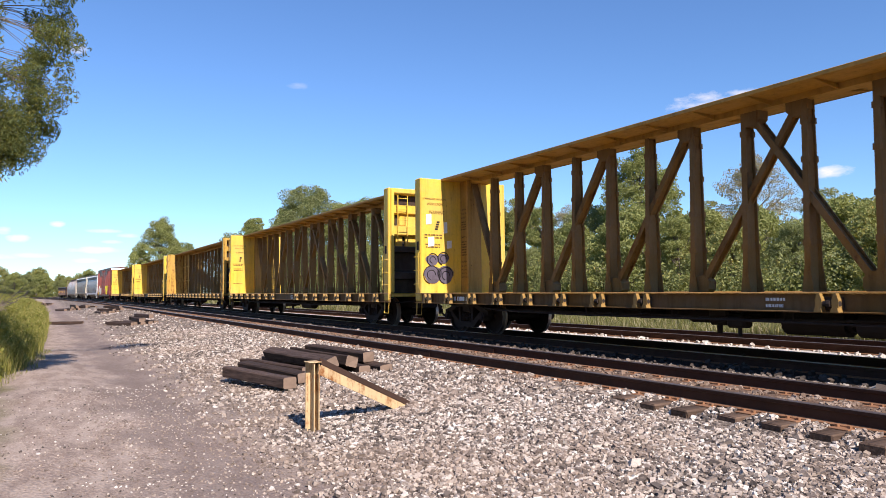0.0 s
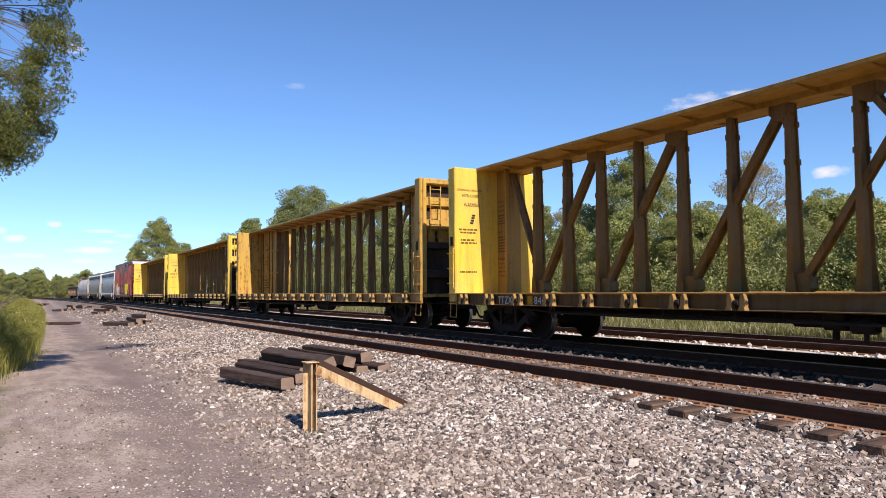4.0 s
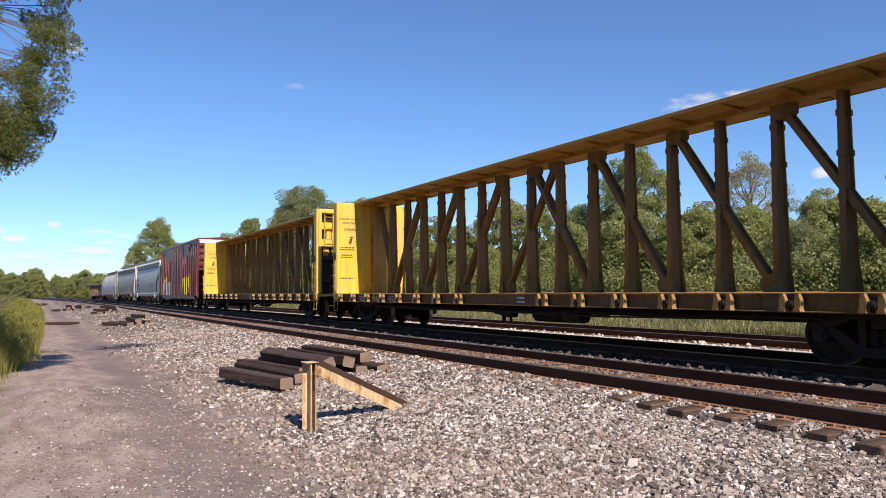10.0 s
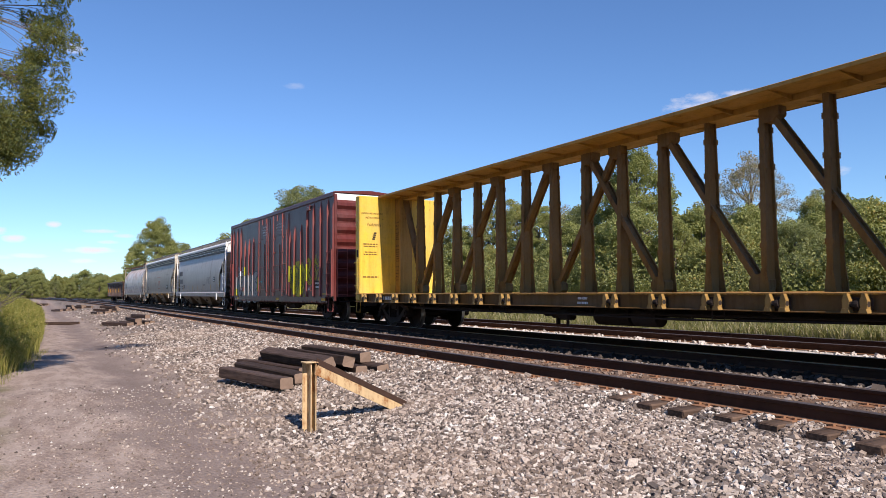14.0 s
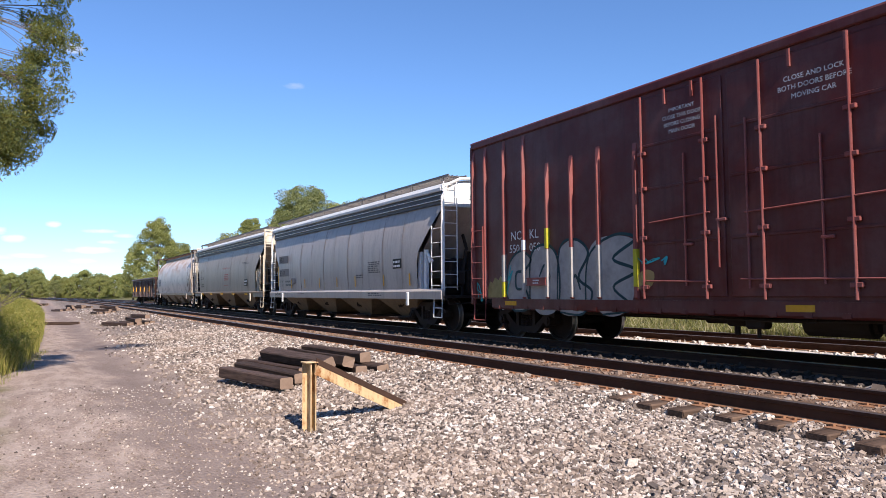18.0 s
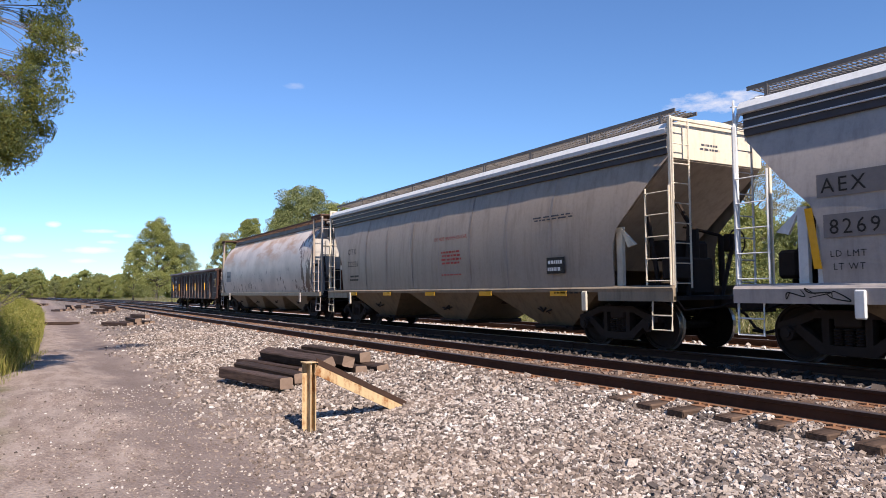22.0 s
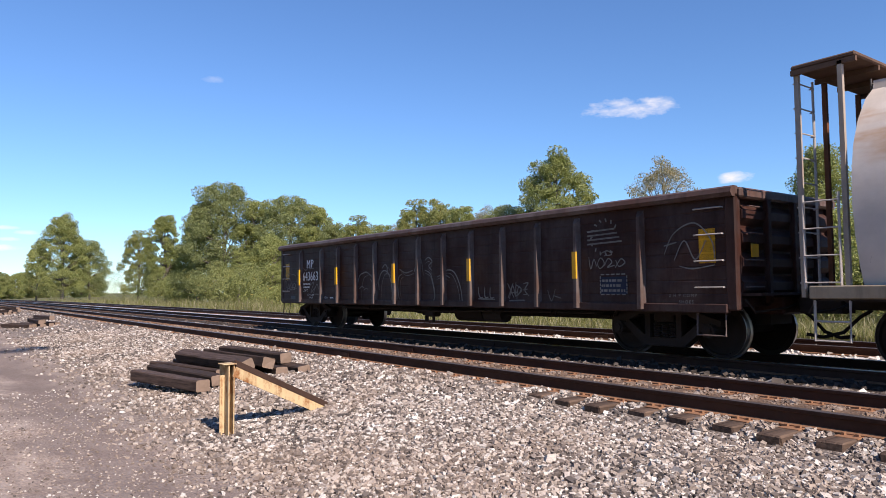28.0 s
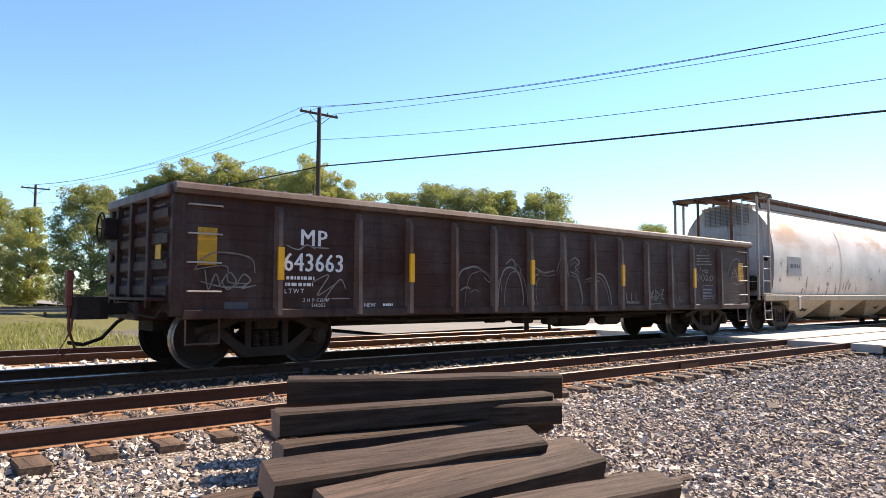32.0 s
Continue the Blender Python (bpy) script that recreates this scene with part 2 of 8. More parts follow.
def ground_paint():
    """Gravel road, ballast shoulder, track bed and grass, each with its own band across the plan."""
    n = Nodes("gravel, cinders and grass", 0.95, 0.0, 0.2)
    geo = n.t.nodes.new("ShaderNodeNewGeometry")
    n.co = geo.outputs["Position"]
    y = n.math('ADD', n.axis(1), n.math('MULTIPLY', n.math('SUBTRACT', n.noise(0.7, 4), 0.5), 1.6))
    x = n.axis(0)
    stone = n.cells(36.0)
    sv = n.node("ShaderNodeSeparateColor", Color=stone).outputs[0]
    crack = n.cells(36.0, "Distance")
    big = n.noise(0.35, 5, 0.6)
    fine = n.noise(40.0, 4, 0.7)
    ballast = n.mix(n.span(sv, 0.1, 0.9), (0.09, 0.068, 0.058), (0.40, 0.325, 0.28))
    ballast = n.mix(n.span(crack, 0.25, 0.6, 0.0, 0.5), ballast, (0.07, 0.055, 0.048))
    grit = n.cells(60.0)
    gv = n.node("ShaderNodeSeparateColor", Color=grit).outputs[0]
    road = n.mix(n.span(gv, 0.2, 1.0), (0.28, 0.205, 0.17), (0.45, 0.355, 0.305))
    road = n.mix(n.span(big, 0.4, 0.62, 0.0, 0.45), road, (0.19, 0.15, 0.135))
    road = n.mix(n.span(n.noise(5.0, 6, 0.7), 0.5, 0.75, 0, 0.4), road, (0.46, 0.385, 0.34))
    rut = n.math('MULTIPLY', n.span(y, 0.9, 1.5), n.span(y, 2.4, 1.8))
    road = n.mix(n.span(n.noise(1.1, 6, 0.75, (0.35, 1.6, 1)), 0.42, 0.68, 0, 0.5), road, (0.20, 0.14, 0.115))
    road = n.mix(n.math('MULTIPLY', n.span(n.noise(9.0, 5, 0.75), 0.56, 0.7), 0.6), road, (0.12, 0.092, 0.082))
    road = n.mix(n.span(n.noise(26.0, 6, 0.75), 0.45, 0.66, 0, 0.5), road, (0.15, 0.115, 0.10))
    road = n.mix(n.math('MULTIPLY', n.span(n.noise(2.2, 7, 0.7, (0.5, 1.3, 1)), 0.44, 0.6), 0.4), road, (0.50, 0.405, 0.35))
    road = n.mix(n.math('MULTIPLY', rut, 0.6), road, (0.16, 0.12, 0.11))
    grass = n.mix(n.span(n.noise(1.6, 6, 0.7), 0.35, 0.65), (0.12, 0.105, 0.04), (0.065, 0.085, 0.022))
    grass = n.mix(n.span(fine, 0.35, 0.7), grass, (0.16, 0.135, 0.07))
    lot = n.mix(n.span(n.noise(0.8, 6, 0.7), 0.4, 0.7), (0.15, 0.13, 0.118), (0.085, 0.073, 0.066))
    col = n.mix(n.span(n.math('ADD', y, n.span(x, 2.0, 4.5, 0.0, 2.6)), 1.7, 3.6), road, ballast)
    col = n.mix(n.span(y, 17.2, 18.4), col, grass)
    col = n.mix(n.span(y, -0.2, -0.9), col, grass)
    # Dark bed of the train's track, with the train's shadow worked into it.
    bed_shade = n.math('MULTIPLY', n.span(n.axis(1), 9.0, 9.6), n.span(n.axis(1), 12.75, 12.3))
    col = n.mix(n.math('MULTIPLY', bed_shade, n.span(x, 19, 17, 0, 0.93)), col, (0.036, 0.024, 0.018))
    bed = n.math('MULTIPLY', n.span(n.axis(1), 6.6, 6.8), n.span(n.axis(1), 8.5, 8.2))
    col = n.mix(n.math('MULTIPLY', bed, 0.75), col, (0.13, 0.075, 0.05))
    # Paler ballast between the middle and far tracks.
    pale_band = n.math('MULTIPLY', n.span(n.axis(1), 12.5, 12.9), n.span(n.axis(1), 14.3, 14.0))
    col = n.mix(n.math('MULTIPLY', pale_band, 0.6), col, (0.78, 0.72, 0.68))
    # a gravel lot beside the crossing road
    right = n.math('MULTIPLY', n.span(x, 6.0, 9.0), n.span(y, 17.0, 17.8))
    band = n.math('MULTIPLY', n.span(y, 36.0, 34.0), right)
    col = n.mix(band, col, lot)
    hump = n.math('SUBTRACT', 1.0, crack)
    return n.done(col, n.math('ADD', hump, n.math('MULTIPLY', fine, 0.4)), 0.02)


def stones_paint():
    n = Nodes("crushed ballast stone", 0.9, 0.0, 0.3)
    geo = n.t.nodes.new("ShaderNodeNewGeometry")
    ramp = n.t.nodes.new("ShaderNodeValToRGB")
    stops = [(0.0, (0.05, 0.042, 0.040)), (0.28, (0.17, 0.135, 0.12)), (0.55, (0.34, 0.275, 0.235)), (0.82, (0.54, 0.46, 0.41)), (0.93, (0.68, 0.62, 0.57)), (1.0, (0.74, 0.70, 0.67))]
    while len(ramp.color_ramp.elements) < len(stops):
        ramp.color_ramp.elements.new(0.5)
    for e, (p, c) in zip(ramp.color_ramp.elements, stops):
        e.position, e.color = p, (*c, 1)
    n.t.links.new(geo.outputs["Random Per Island"], ramp.inputs[0])
    n.co = geo.outputs["Position"]
    col = n.mix(n.span(n.noise(0.5, 4), 0.42, 0.62, 0.0, 0.4), ramp.outputs[0], (0.32, 0.235, 0.185))
    # Stones in this band carry the train's shadow in their colour too.
    bed_shade = n.math('MULTIPLY', n.span(n.axis(1), 9.0, 9.6), n.span(n.axis(1), 12.75, 12.3))
    col = n.mix(n.math('MULTIPLY', bed_shade, 0.9), col, (0.036, 0.024, 0.018))
    bed = n.math('MULTIPLY', n.span(n.axis(1), 6.6, 6.8), n.span(n.axis(1), 8.5, 8.2))
    col = n.mix(n.math('MULTIPLY', bed, 0.7), col, (0.17, 0.10, 0.065))
    pale_band = n.math('MULTIPLY', n.span(n.axis(1), 12.5, 12.9), n.span(n.axis(1), 14.3, 14.0))
    col = n.mix(n.math('MULTIPLY', pale_band, 0.6), col, (0.78, 0.72, 0.68))
    return n.done(n.mix(n.span(n.noise(70, 3), 0.35, 0.7, 0, 0.35), col, (0.09, 0.075, 0.07)), n.noise(60, 4), 0.003)


def wood_paint(name, a, b, along=0):
    """Weathered creosoted timber with grain along the piece."""
    n = Nodes(name, 0.85, 0.0, 0.25)
    stretch = (0.8, 14.0, 14.0) if along == 0 else (14.0, 0.8, 14.0)
    g = n.noise(2.2, 7, 0.7, stretch)
    crack = n.span(n.noise(3.5, 4, 0.6, tuple(s * 0.8 for s in stretch)), 0.62, 0.72)
    rnd = n.t.nodes.new("ShaderNodeObjectInfo").outputs["Random"]
    col = n.mix(n.span(g, 0.3, 0.7), a, b)
    col = n.mix(n.math('MULTIPLY', rnd, 0.5), col, tuple(c * 0.45 for c in a))
    col = n.mix(n.span(n.noise(1.3, 5), 0.5, 0.75, 0, 0.55), col, tuple(c * 0.4 for c in a))
    col = n.mix(n.math('MULTIPLY', crack, 0.8), col, (0.012, 0.009, 0.008))
    return n.done(col, n.math('SUBTRACT', g, crack), 0.012)


GROUND = ground_paint()
STONES = stones_paint()
TIE_WOOD = wood_paint("weathered tie timber", (0.042, 0.026, 0.022), (0.125, 0.082, 0.068))
END_GRAIN = plain("pale sawn tie end", (0.21, 0.145, 0.11), 0.9, 0.0, 0.5, 12.0)
TIE_DARK = wood_paint("creosoted tie timber", (0.028, 0.016, 0.012), (0.10, 0.062, 0.048))
TIE_CROSS = wood_paint("half-buried tie timber", (0.07, 0.043, 0.032), (0.17, 0.11, 0.08), along=1)
RAIL_SIDE = plain("brown rail steel", (0.062, 0.028, 0.018), 0.8, 0.0, 0.5, 12.0)
RAIL_TOP = plain("dull worn rail head", (0.30, 0.22, 0.18), 0.36, 0.75, 0.3, 6.0)
RAIL_SHINE = plain("bright worn rail head", (0.42, 0.40, 0.39), 0.28, 0.9, 0.2, 6.0)
CONCRETE = plain("pale crossing concrete", (0.42, 0.39, 0.36), 0.85, 0.0, 0.25, 3.0)
ASPHALT = plain("worn pale asphalt", (0.20, 0.185, 0.175), 0.9, 0.0, 0.3, 2.0)
POLE_WOOD = plain("dark pole timber", (0.055, 0.042, 0.034), 0.9, 0.0, 0.4, 4.0)
WIRE = plain("black cable", (0.02, 0.02, 0.022), 0.7)
BARK = plain("grey-brown bark", (0.17, 0.14, 0.115), 0.95, 0.0, 0.5, 5.0)
POST_PAINT = paint("peeling cream-yellow post paint", (0.60, 0.43, 0.24), rust=0.82, dirt=0.35, rough=0.7, rust_color=(0.24, 0.09, 0.03))


def leaf_paint(name, a, b, c=None, part=0.0):
    """Leaves that differ one from the next and let some light through."""
    n = Nodes(name, 0.55, 0.0, 0.35)
    rnd = n.t.nodes.new("ShaderNodeNewGeometry").outputs["Random Per Island"]
    own = n.t.nodes.new("ShaderNodeObjectInfo").outputs["Random"]
    col = n.mix(rnd, a, b)
    if c:
        col = n.mix(n.span(rnd, 1 - part, 1 - part * 0.6), col, c)
    col = n.mix(n.math('MULTIPLY', own, 0.3), col, tuple(v * 0.75 for v in a))
    tr = n.node("ShaderNodeBsdfTranslucent", Color=n.mix(0.5, col, (0.34, 0.36, 0.05)))
    mx = n.node("ShaderNodeMixShader", Fac=0.45)
    n.put(col, n.b.inputs["Base Color"])
    n.t.links.new(n.b.outputs[0], mx.inputs[1])
    n.t.links.new(tr.outputs[0], mx.inputs[2])
    n.t.links.new(mx.outputs[0], n.t.nodes["Material Output"].inputs["Surface"])
    return n.m


LEAF_MID = leaf_paint("green leaves", (0.194, 0.222, 0.074), (0.445, 0.445, 0.171))
LEAF_DARK = leaf_paint("dark green leaves", (0.160, 0.188, 0.080), (0.376, 0.388, 0.171))
LEAF_LIGHT = leaf_paint("yellowing green leaves", (0.228, 0.251, 0.080), (0.456, 0.445, 0.182), (0.502, 0.353, 0.103), 0.12)
LEAF_PALE = leaf_paint("pale autumn leaves", (0.308, 0.285, 0.194), (0.456, 0.388, 0.285), (0.502, 0.342, 0.171), 0.3)
LEAF_WILLOW = leaf_paint("grey-green willow leaves", (0.12, 0.15, 0.055), (0.27, 0.29, 0.12), (0.33, 0.28, 0.06), 0.25)
GRASS = leaf_paint("late summer grass", (0.17, 0.17, 0.055), (0.34, 0.31, 0.14), (0.48, 0.40, 0.26), 0.35)
GRASS_GREEN = leaf_paint("green grass", (0.075, 0.105, 0.025), (0.16, 0.175, 0.055))
WEED = leaf_paint("green weeds", (0.20, 0.21, 0.045), (0.42, 0.40, 0.11), (0.55, 0.46, 0.16), 0.3)


# ---- mesh helpers ----
class Shape:
    """Vertices and faces of one mesh; k is the material slot of the faces that are added next."""

    def __init__(self):
        self.v, self.f, self.m, self.s = [], [], [], []
        self.k, self.soft = 0, False

    def add(self, verts, faces):
        o = len(self.v)
        self.v += [tuple(p) for p in verts]
        for f in faces:
            self.f.append([i + o for i in f])
            self.m.append(self.k)
            self.s.append(self.soft)
        return self

    def box(self, x0, x1, y0, y1, z0, z1, c=0.0):
        x0, x1, y0, y1, z0, z1 = min(x0, x1), max(x0, x1), min(y0, y1), max(y0, y1), min(z0, z1), max(z0, z1)
        if not c:
            return self.add([(x, y, z) for x in (x0, x1) for y in (y0, y1) for z in (z0, z1)],
                            [(0, 1, 3, 2), (4, 6, 7, 5), (0, 4, 5, 1), (2, 3, 7, 6), (0, 2, 6, 4), (1, 5, 7, 3)])
        c = min(c, (x1 - x0) * 0.45, (y1 - y0) * 0.45, (z1 - z0) * 0.45)
        v, idx = [], {}
        for i, x in enumerate((x0, x1)):
            for j, y in enumerate((y0, y1)):
                for k, z in enumerate((z0, z1)):
                    sx, sy, sz = (1 - 2 * i) * c, (1 - 2 * j) * c, (1 - 2 * k) * c
                    for a, p in enumerate(((x, y + sy, z + sz), (x + sx, y, z + sz), (x + sx, y + sy, z))):
                        idx[i, j, k, a] = len(v)
                        v.append(p)
        g = lambda i, j, k, a: idx[i, j, k, a]
        f = []
        for i in (0, 1):
            f += [(g(i, 0, 0, 0), g(i, 0, 1, 0), g(i, 1, 1, 0), g(i, 1, 0, 0)), (g(0, i, 0, 1), g(0, i, 1, 1), g(1, i, 1, 1), g(1, i, 0, 1)),
                  (g(0, 0, i, 2), g(0, 1, i, 2), g(1, 1, i, 2), g(1, 0, i, 2))]
            for j in (0, 1):
                f += [(g(i, j, 0, 0), g(i, j, 1, 0), g(i, j, 1, 1), g(i, j, 0, 1)), (g(i, 0, j, 0), g(i, 1, j, 0), g(i, 1, j, 2), g(i, 0, j, 2)),
                      (g(0, i, j, 1), g(1, i, j, 1), g(1, i, j, 2), g(0, i, j, 2))]
                for k in (0, 1):
                    f.append((g(i, j, k, 0), g(i, j, k, 1), g(i, j, k, 2)))
        return self.add(v, f)

    def prism(self, poly, axis, a, b):
        """A polygon of pairs, drawn out along an axis from a to b."""
        put = {0: lambda p, t: (t, p[0], p[1]), 1: lambda p, t: (p[0], t, p[1]), 2: lambda p, t: (p[0], p[1], t)}[axis]
        n = len(poly)
        return self.add([put(p, a) for p in poly] + [put(p, b) for p in poly],
                        [tuple(range(n)), tuple(range(2 * n - 1, n - 1, -1))] + [(i, i + n, (i + 1) % n + n, (i + 1) % n) for i in range(n)])

    def tube(self, pts, r, n=6, r2=None):
        pts = [Vector(p) for p in pts]
        rings = []
        for i, p in enumerate(pts):
            d = (pts[min(i + 1, len(pts) - 1)] - pts[max(i - 1, 0)]).normalized()
            a = d.cross(Vector((0, 0, 1)) if abs(d.z) < 0.9 else Vector((1, 0, 0))).normalized()
            b = d.cross(a)
            rr = r if r2 is None else r + (r2 - r) * i / (len(pts) - 1)
            rings.append([p + (a * math.cos(2 * math.pi * k / n) + b * math.sin(2 * math.pi * k / n)) * rr for k in range(n)])
        f = [(i * n + k, i * n + (k + 1) % n, (i + 1) * n + (k + 1) % n, (i + 1) * n + k) for i in range(len(pts) - 1) for k in range(n)]
        return self.add([q for ring in rings for q in ring], f + [tuple(range(n - 1, -1, -1)), tuple(range(len(pts) * n - n, len(pts) * n))])

    def lathe(self, profile, n=28, at=(0, 0, 0)):
        """Turns pairs (radius, y) about an axis along y."""
        m = len(profile)
        v = [(at[0] + r * math.cos(2 * math.pi * k / n), at[1] + y, at[2] + r * math.sin(2 * math.pi * k / n)) for k in range(n) for r, y in profile]
        f = [(k * m + i, k * m + i + 1, (k + 1) % n * m + i + 1, (k + 1) % n * m + i) for k in range(n) for i in range(m - 1)]
        return self.add(v, f)

    def ribbon(self, pts, width, y):
        """A flat stroke in the plane of a car's side."""
        pts = [Vector(p) for p in pts]
        v = []
        for i, p in enumerate(pts):
            d = (pts[min(i + 1, len(pts) - 1)] - pts[max(i - 1, 0)])
            d = d.normalized() if d.length > 1e-6 else Vector((1, 0))
            w = width * (0.55 + 0.45 * math.sin(math.pi * (i + 0.5) / len(pts)))
            v += [(p.x - d.y * w / 2, y, p.y + d.x * w / 2), (p.x + d.y * w / 2, y, p.y - d.x * w / 2)]
        return self.add(v, [(2 * i, 2 * i + 1, 2 * i + 3, 2 * i + 2) for i in range(len(pts) - 1)])


def curve(pts, steps=6, closed=False):
    """A smooth line through pairs of numbers."""
    p = [Vector(q) for q in pts]
    n = len(p)
    out = []
    for i in range(n if closed else n - 1):
        a, b, c, d = (p[(i + k) % n] if closed else p[min(max(i + k, 0), n - 1)] for k in (-1, 0, 1, 2))
        for s in range(steps):
            t = s / steps
            out.append(0.5 * (2 * b + (c - a) * t + (2 * a - 5 * b + 4 * c - d) * t * t + (3 * b - a - 3 * c + d) * t ** 3))
    if not closed:
        out.append(p[-1])
    return out


def mesh_of(name, shape, mats):
    me = bpy.data.meshes.new(name)
    me.from_pydata(shape.v, [], shape.f)
    for m in (mats if isinstance(mats, (list, tuple)) else [mats]):
        me.materials.append(m)
    me.polygons.foreach_set("material_index", shape.m)
    me.polygons.foreach_set("use_smooth", shape.s)
    bm = bmesh.new()
    bm.from_mesh(me)
    bmesh.ops.recalc_face_normals(bm, faces=bm.faces)
    bm.to_mesh(me)
    bm.free()
    return me


def part(name, shape, mats, parent=None, label="", at=None):
    """One mesh object under a thing or a part."""
    ob = new(name, shape if isinstance(shape, bpy.types.Mesh) else mesh_of(name, shape, mats))
    if parent:
        ob.parent = parent
    if at:
        ob.location = at
    return tagged(ob, label) if label else ob


def thing(name, label, category, group="", kind=""):
    return tagged(new(name), label, category, group, kind)


def lettering(text, size, mat, parent, m, name="lettering", align='LEFT', space=1.0, wide=1.0):
    """Flat letters in the built-in font, laid on a surface by the pose m."""
    c = bpy.data.curves.new(name, 'FONT')
    c.body, c.size, c.align_x, c.space_character, c.resolution_u = text, size, align, space, 2
    c.offset = 0.0
    tmp = bpy.data.objects.new("tmp", c)
    scene.collection.objects.link(tmp)
    dg = bpy.context.evaluated_depsgraph_get()
    me = bpy.data.meshes.new_from_object(tmp.evaluated_get(dg))
    bpy.data.objects.remove(tmp)
    me.transform(m @ Matrix.Diagonal((wide, 1, 1, 1)))
    me.materials.clear()
    me.materials.append(mat)
    ob = new(name, me)
    ob.parent = parent
    return ob


def on_side(x, z, y=-1.51):
    return Matrix.Translation((x, y, z)) @ Matrix.Rotation(math.pi / 2, 4, 'X')


def on_end(y, z, x):
    return Matrix.Translation((x, y, z)) @ Matrix.Rotation(math.pi / 2, 4, 'Z') @ Matrix.Rotation(math.pi / 2, 4, 'X')


def bars(parent, mat, x0, x1, z0, z1, rows, y, rng, name="small_lettering", axis='x'):
    """Writing too small to read: short bars in rows."""
    s = Shape()
    step = (z1 - z0) / rows
    for i in range(rows):
        u, zz = x0 + rng.random() * 0.08 * (x1 - x0), z1 - (i + 0.8) * step
        end = x1 - rng.random() * 0.2 * (x1 - x0)
        while u < end:
            w = min(rng.uniform(0.05, 0.22) * (x1 - x0), end - u)
            a, b = u, u + w * 0.85
            q = [(a, y, zz), (b, y, zz), (b, y, zz + step * 0.5), (a, y, zz + step * 0.5)] if axis == 'x' else \
                [(y, a, zz), (y, b, zz), (y, b, zz + step * 0.5), (y, a, zz + step * 0.5)]
            s.add(q, [(0, 1, 2, 3)])
            u += w + 0.02 * (x1 - x0)
    return tagged(part(name, s, mat, parent), kind="stuff")


# ---- running gear ----
def make_wheelset():
    s = Shape()
    for sg in (-1, 1):
        f = lambda r, y: (r, sg * y)
        s.k = 0
        s.lathe([f(0.0, 0.80), f(0.10, 0.80), f(0.12, 0.77), f(0.30, 0.735), f(0.385, 0.745), f(0.40, 0.79), f(0.446, 0.795)])
        s.k = 1
        s.lathe([f(0.446, 0.795), f(0.453, 0.79), f(0.457, 0.78), f(0.457, 0.70), f(0.485, 0.69), f(0.485, 0.665)])
        s.k = 0
        s.lathe([f(0.485, 0.665), f(0.40, 0.66), f(0.38, 0.70), f(0.12, 0.70), f(0.0, 0.70)])
    s.tube([(0, -1.15, 0), (0, 1.15, 0)], 0.08, 10)
    return mesh_of("wheelset", s, [STEEL, TREAD])


def make_side_frame():
    s = Shape()
    for y0, y1 in ((0.93, 1.09),):
        s.prism([(-0.50, 0.70), (0.50, 0.70), (0.46, 0.82), (-0.46, 0.82)], 1, y0, y1)
        for k in (-1, 1):
            s.prism([(k * 0.46, 0.82), (k * 0.50, 0.68), (k * 0.80, 0.56), (k * 1.08, 0.52), (k * 1.08, 0.62), (k * 0.82, 0.69)], 1, y0, y1)
            s.prism([(k * 0.30, 0.20), (k * 0.34, 0.32), (k * 0.72, 0.60), (k * 0.82, 0.52), (k * 0.44, 0.20)], 1, y0, y1)
            s.prism([(k * 0.26, 0.30), (k * 0.36, 0.30), (k * 0.36, 0.72), (k * 0.26, 0.72)], 1, y0, y1)
            s.box(k * 0.78, k * 1.0, y0, y1 + 0.02, 0.40, 0.56, 0.02)
            s.tube([(k * 0.889, 0.9, 0.457), (k * 0.889, 1.16, 0.457)], 0.115, 12)
            s.tube([(k * 0.889, 1.15, 0.457), (k * 0.889, 1.19, 0.457)], 0.07, 10)
        s.prism([(-0.44, 0.17), (0.44, 0.17), (0.34, 0.31), (-0.34, 0.31)], 1, y0, y1)
    return mesh_of("side_frame", s, STEEL)


def make_spring():
    """One coil spring, its turns as swellings of one body."""
    s = Shape()
    n, rings = 10, []
    for i in range(13):
        r = 0.078 if i % 2 else 0.056
        rings.append((r, 0.31 + 0.25 * i / 12))
    s.add([(r * math.cos(2 * math.pi * k / n), r * math.sin(2 * math.pi * k / n), z) for r, z in rings for k in range(n)],
          [(i * n + k, i * n + (k + 1) % n, (i + 1) * n + (k + 1) % n, (i + 1) * n + k) for i in range(len(rings) - 1) for k in range(n)])
    return mesh_of("spring", s, STEEL)


def make_bolster():
    s = Shape()
    s.box(-0.2, 0.2, -1.08, 1.08, 0.57, 0.76, 0.03)
    s.tube([(0, 0, 0.7), (0, 0, 0.86)], 0.2, 14)
    for k in (-1, 1):
        s.box(k * 0.40, k * 0.46, -0.72, 0.72, 0.32, 0.40)
        for y in (-0.72, 0.72):
            s.box(k * 0.38, k * 0.44, y - 0.06, y + 0.06, 0.26, 0.52)
    return mesh_of("truck", s, STEEL)


WHEELSET, SIDE_FRAME, SPRING, BOLSTER = make_wheelset(), make_side_frame(), make_spring(), make_bolster()
SIDE_FRAME_B = SIDE_FRAME.copy()
SIDE_FRAME_B.transform(Matrix.Rotation(math.pi, 4, 'Z'))


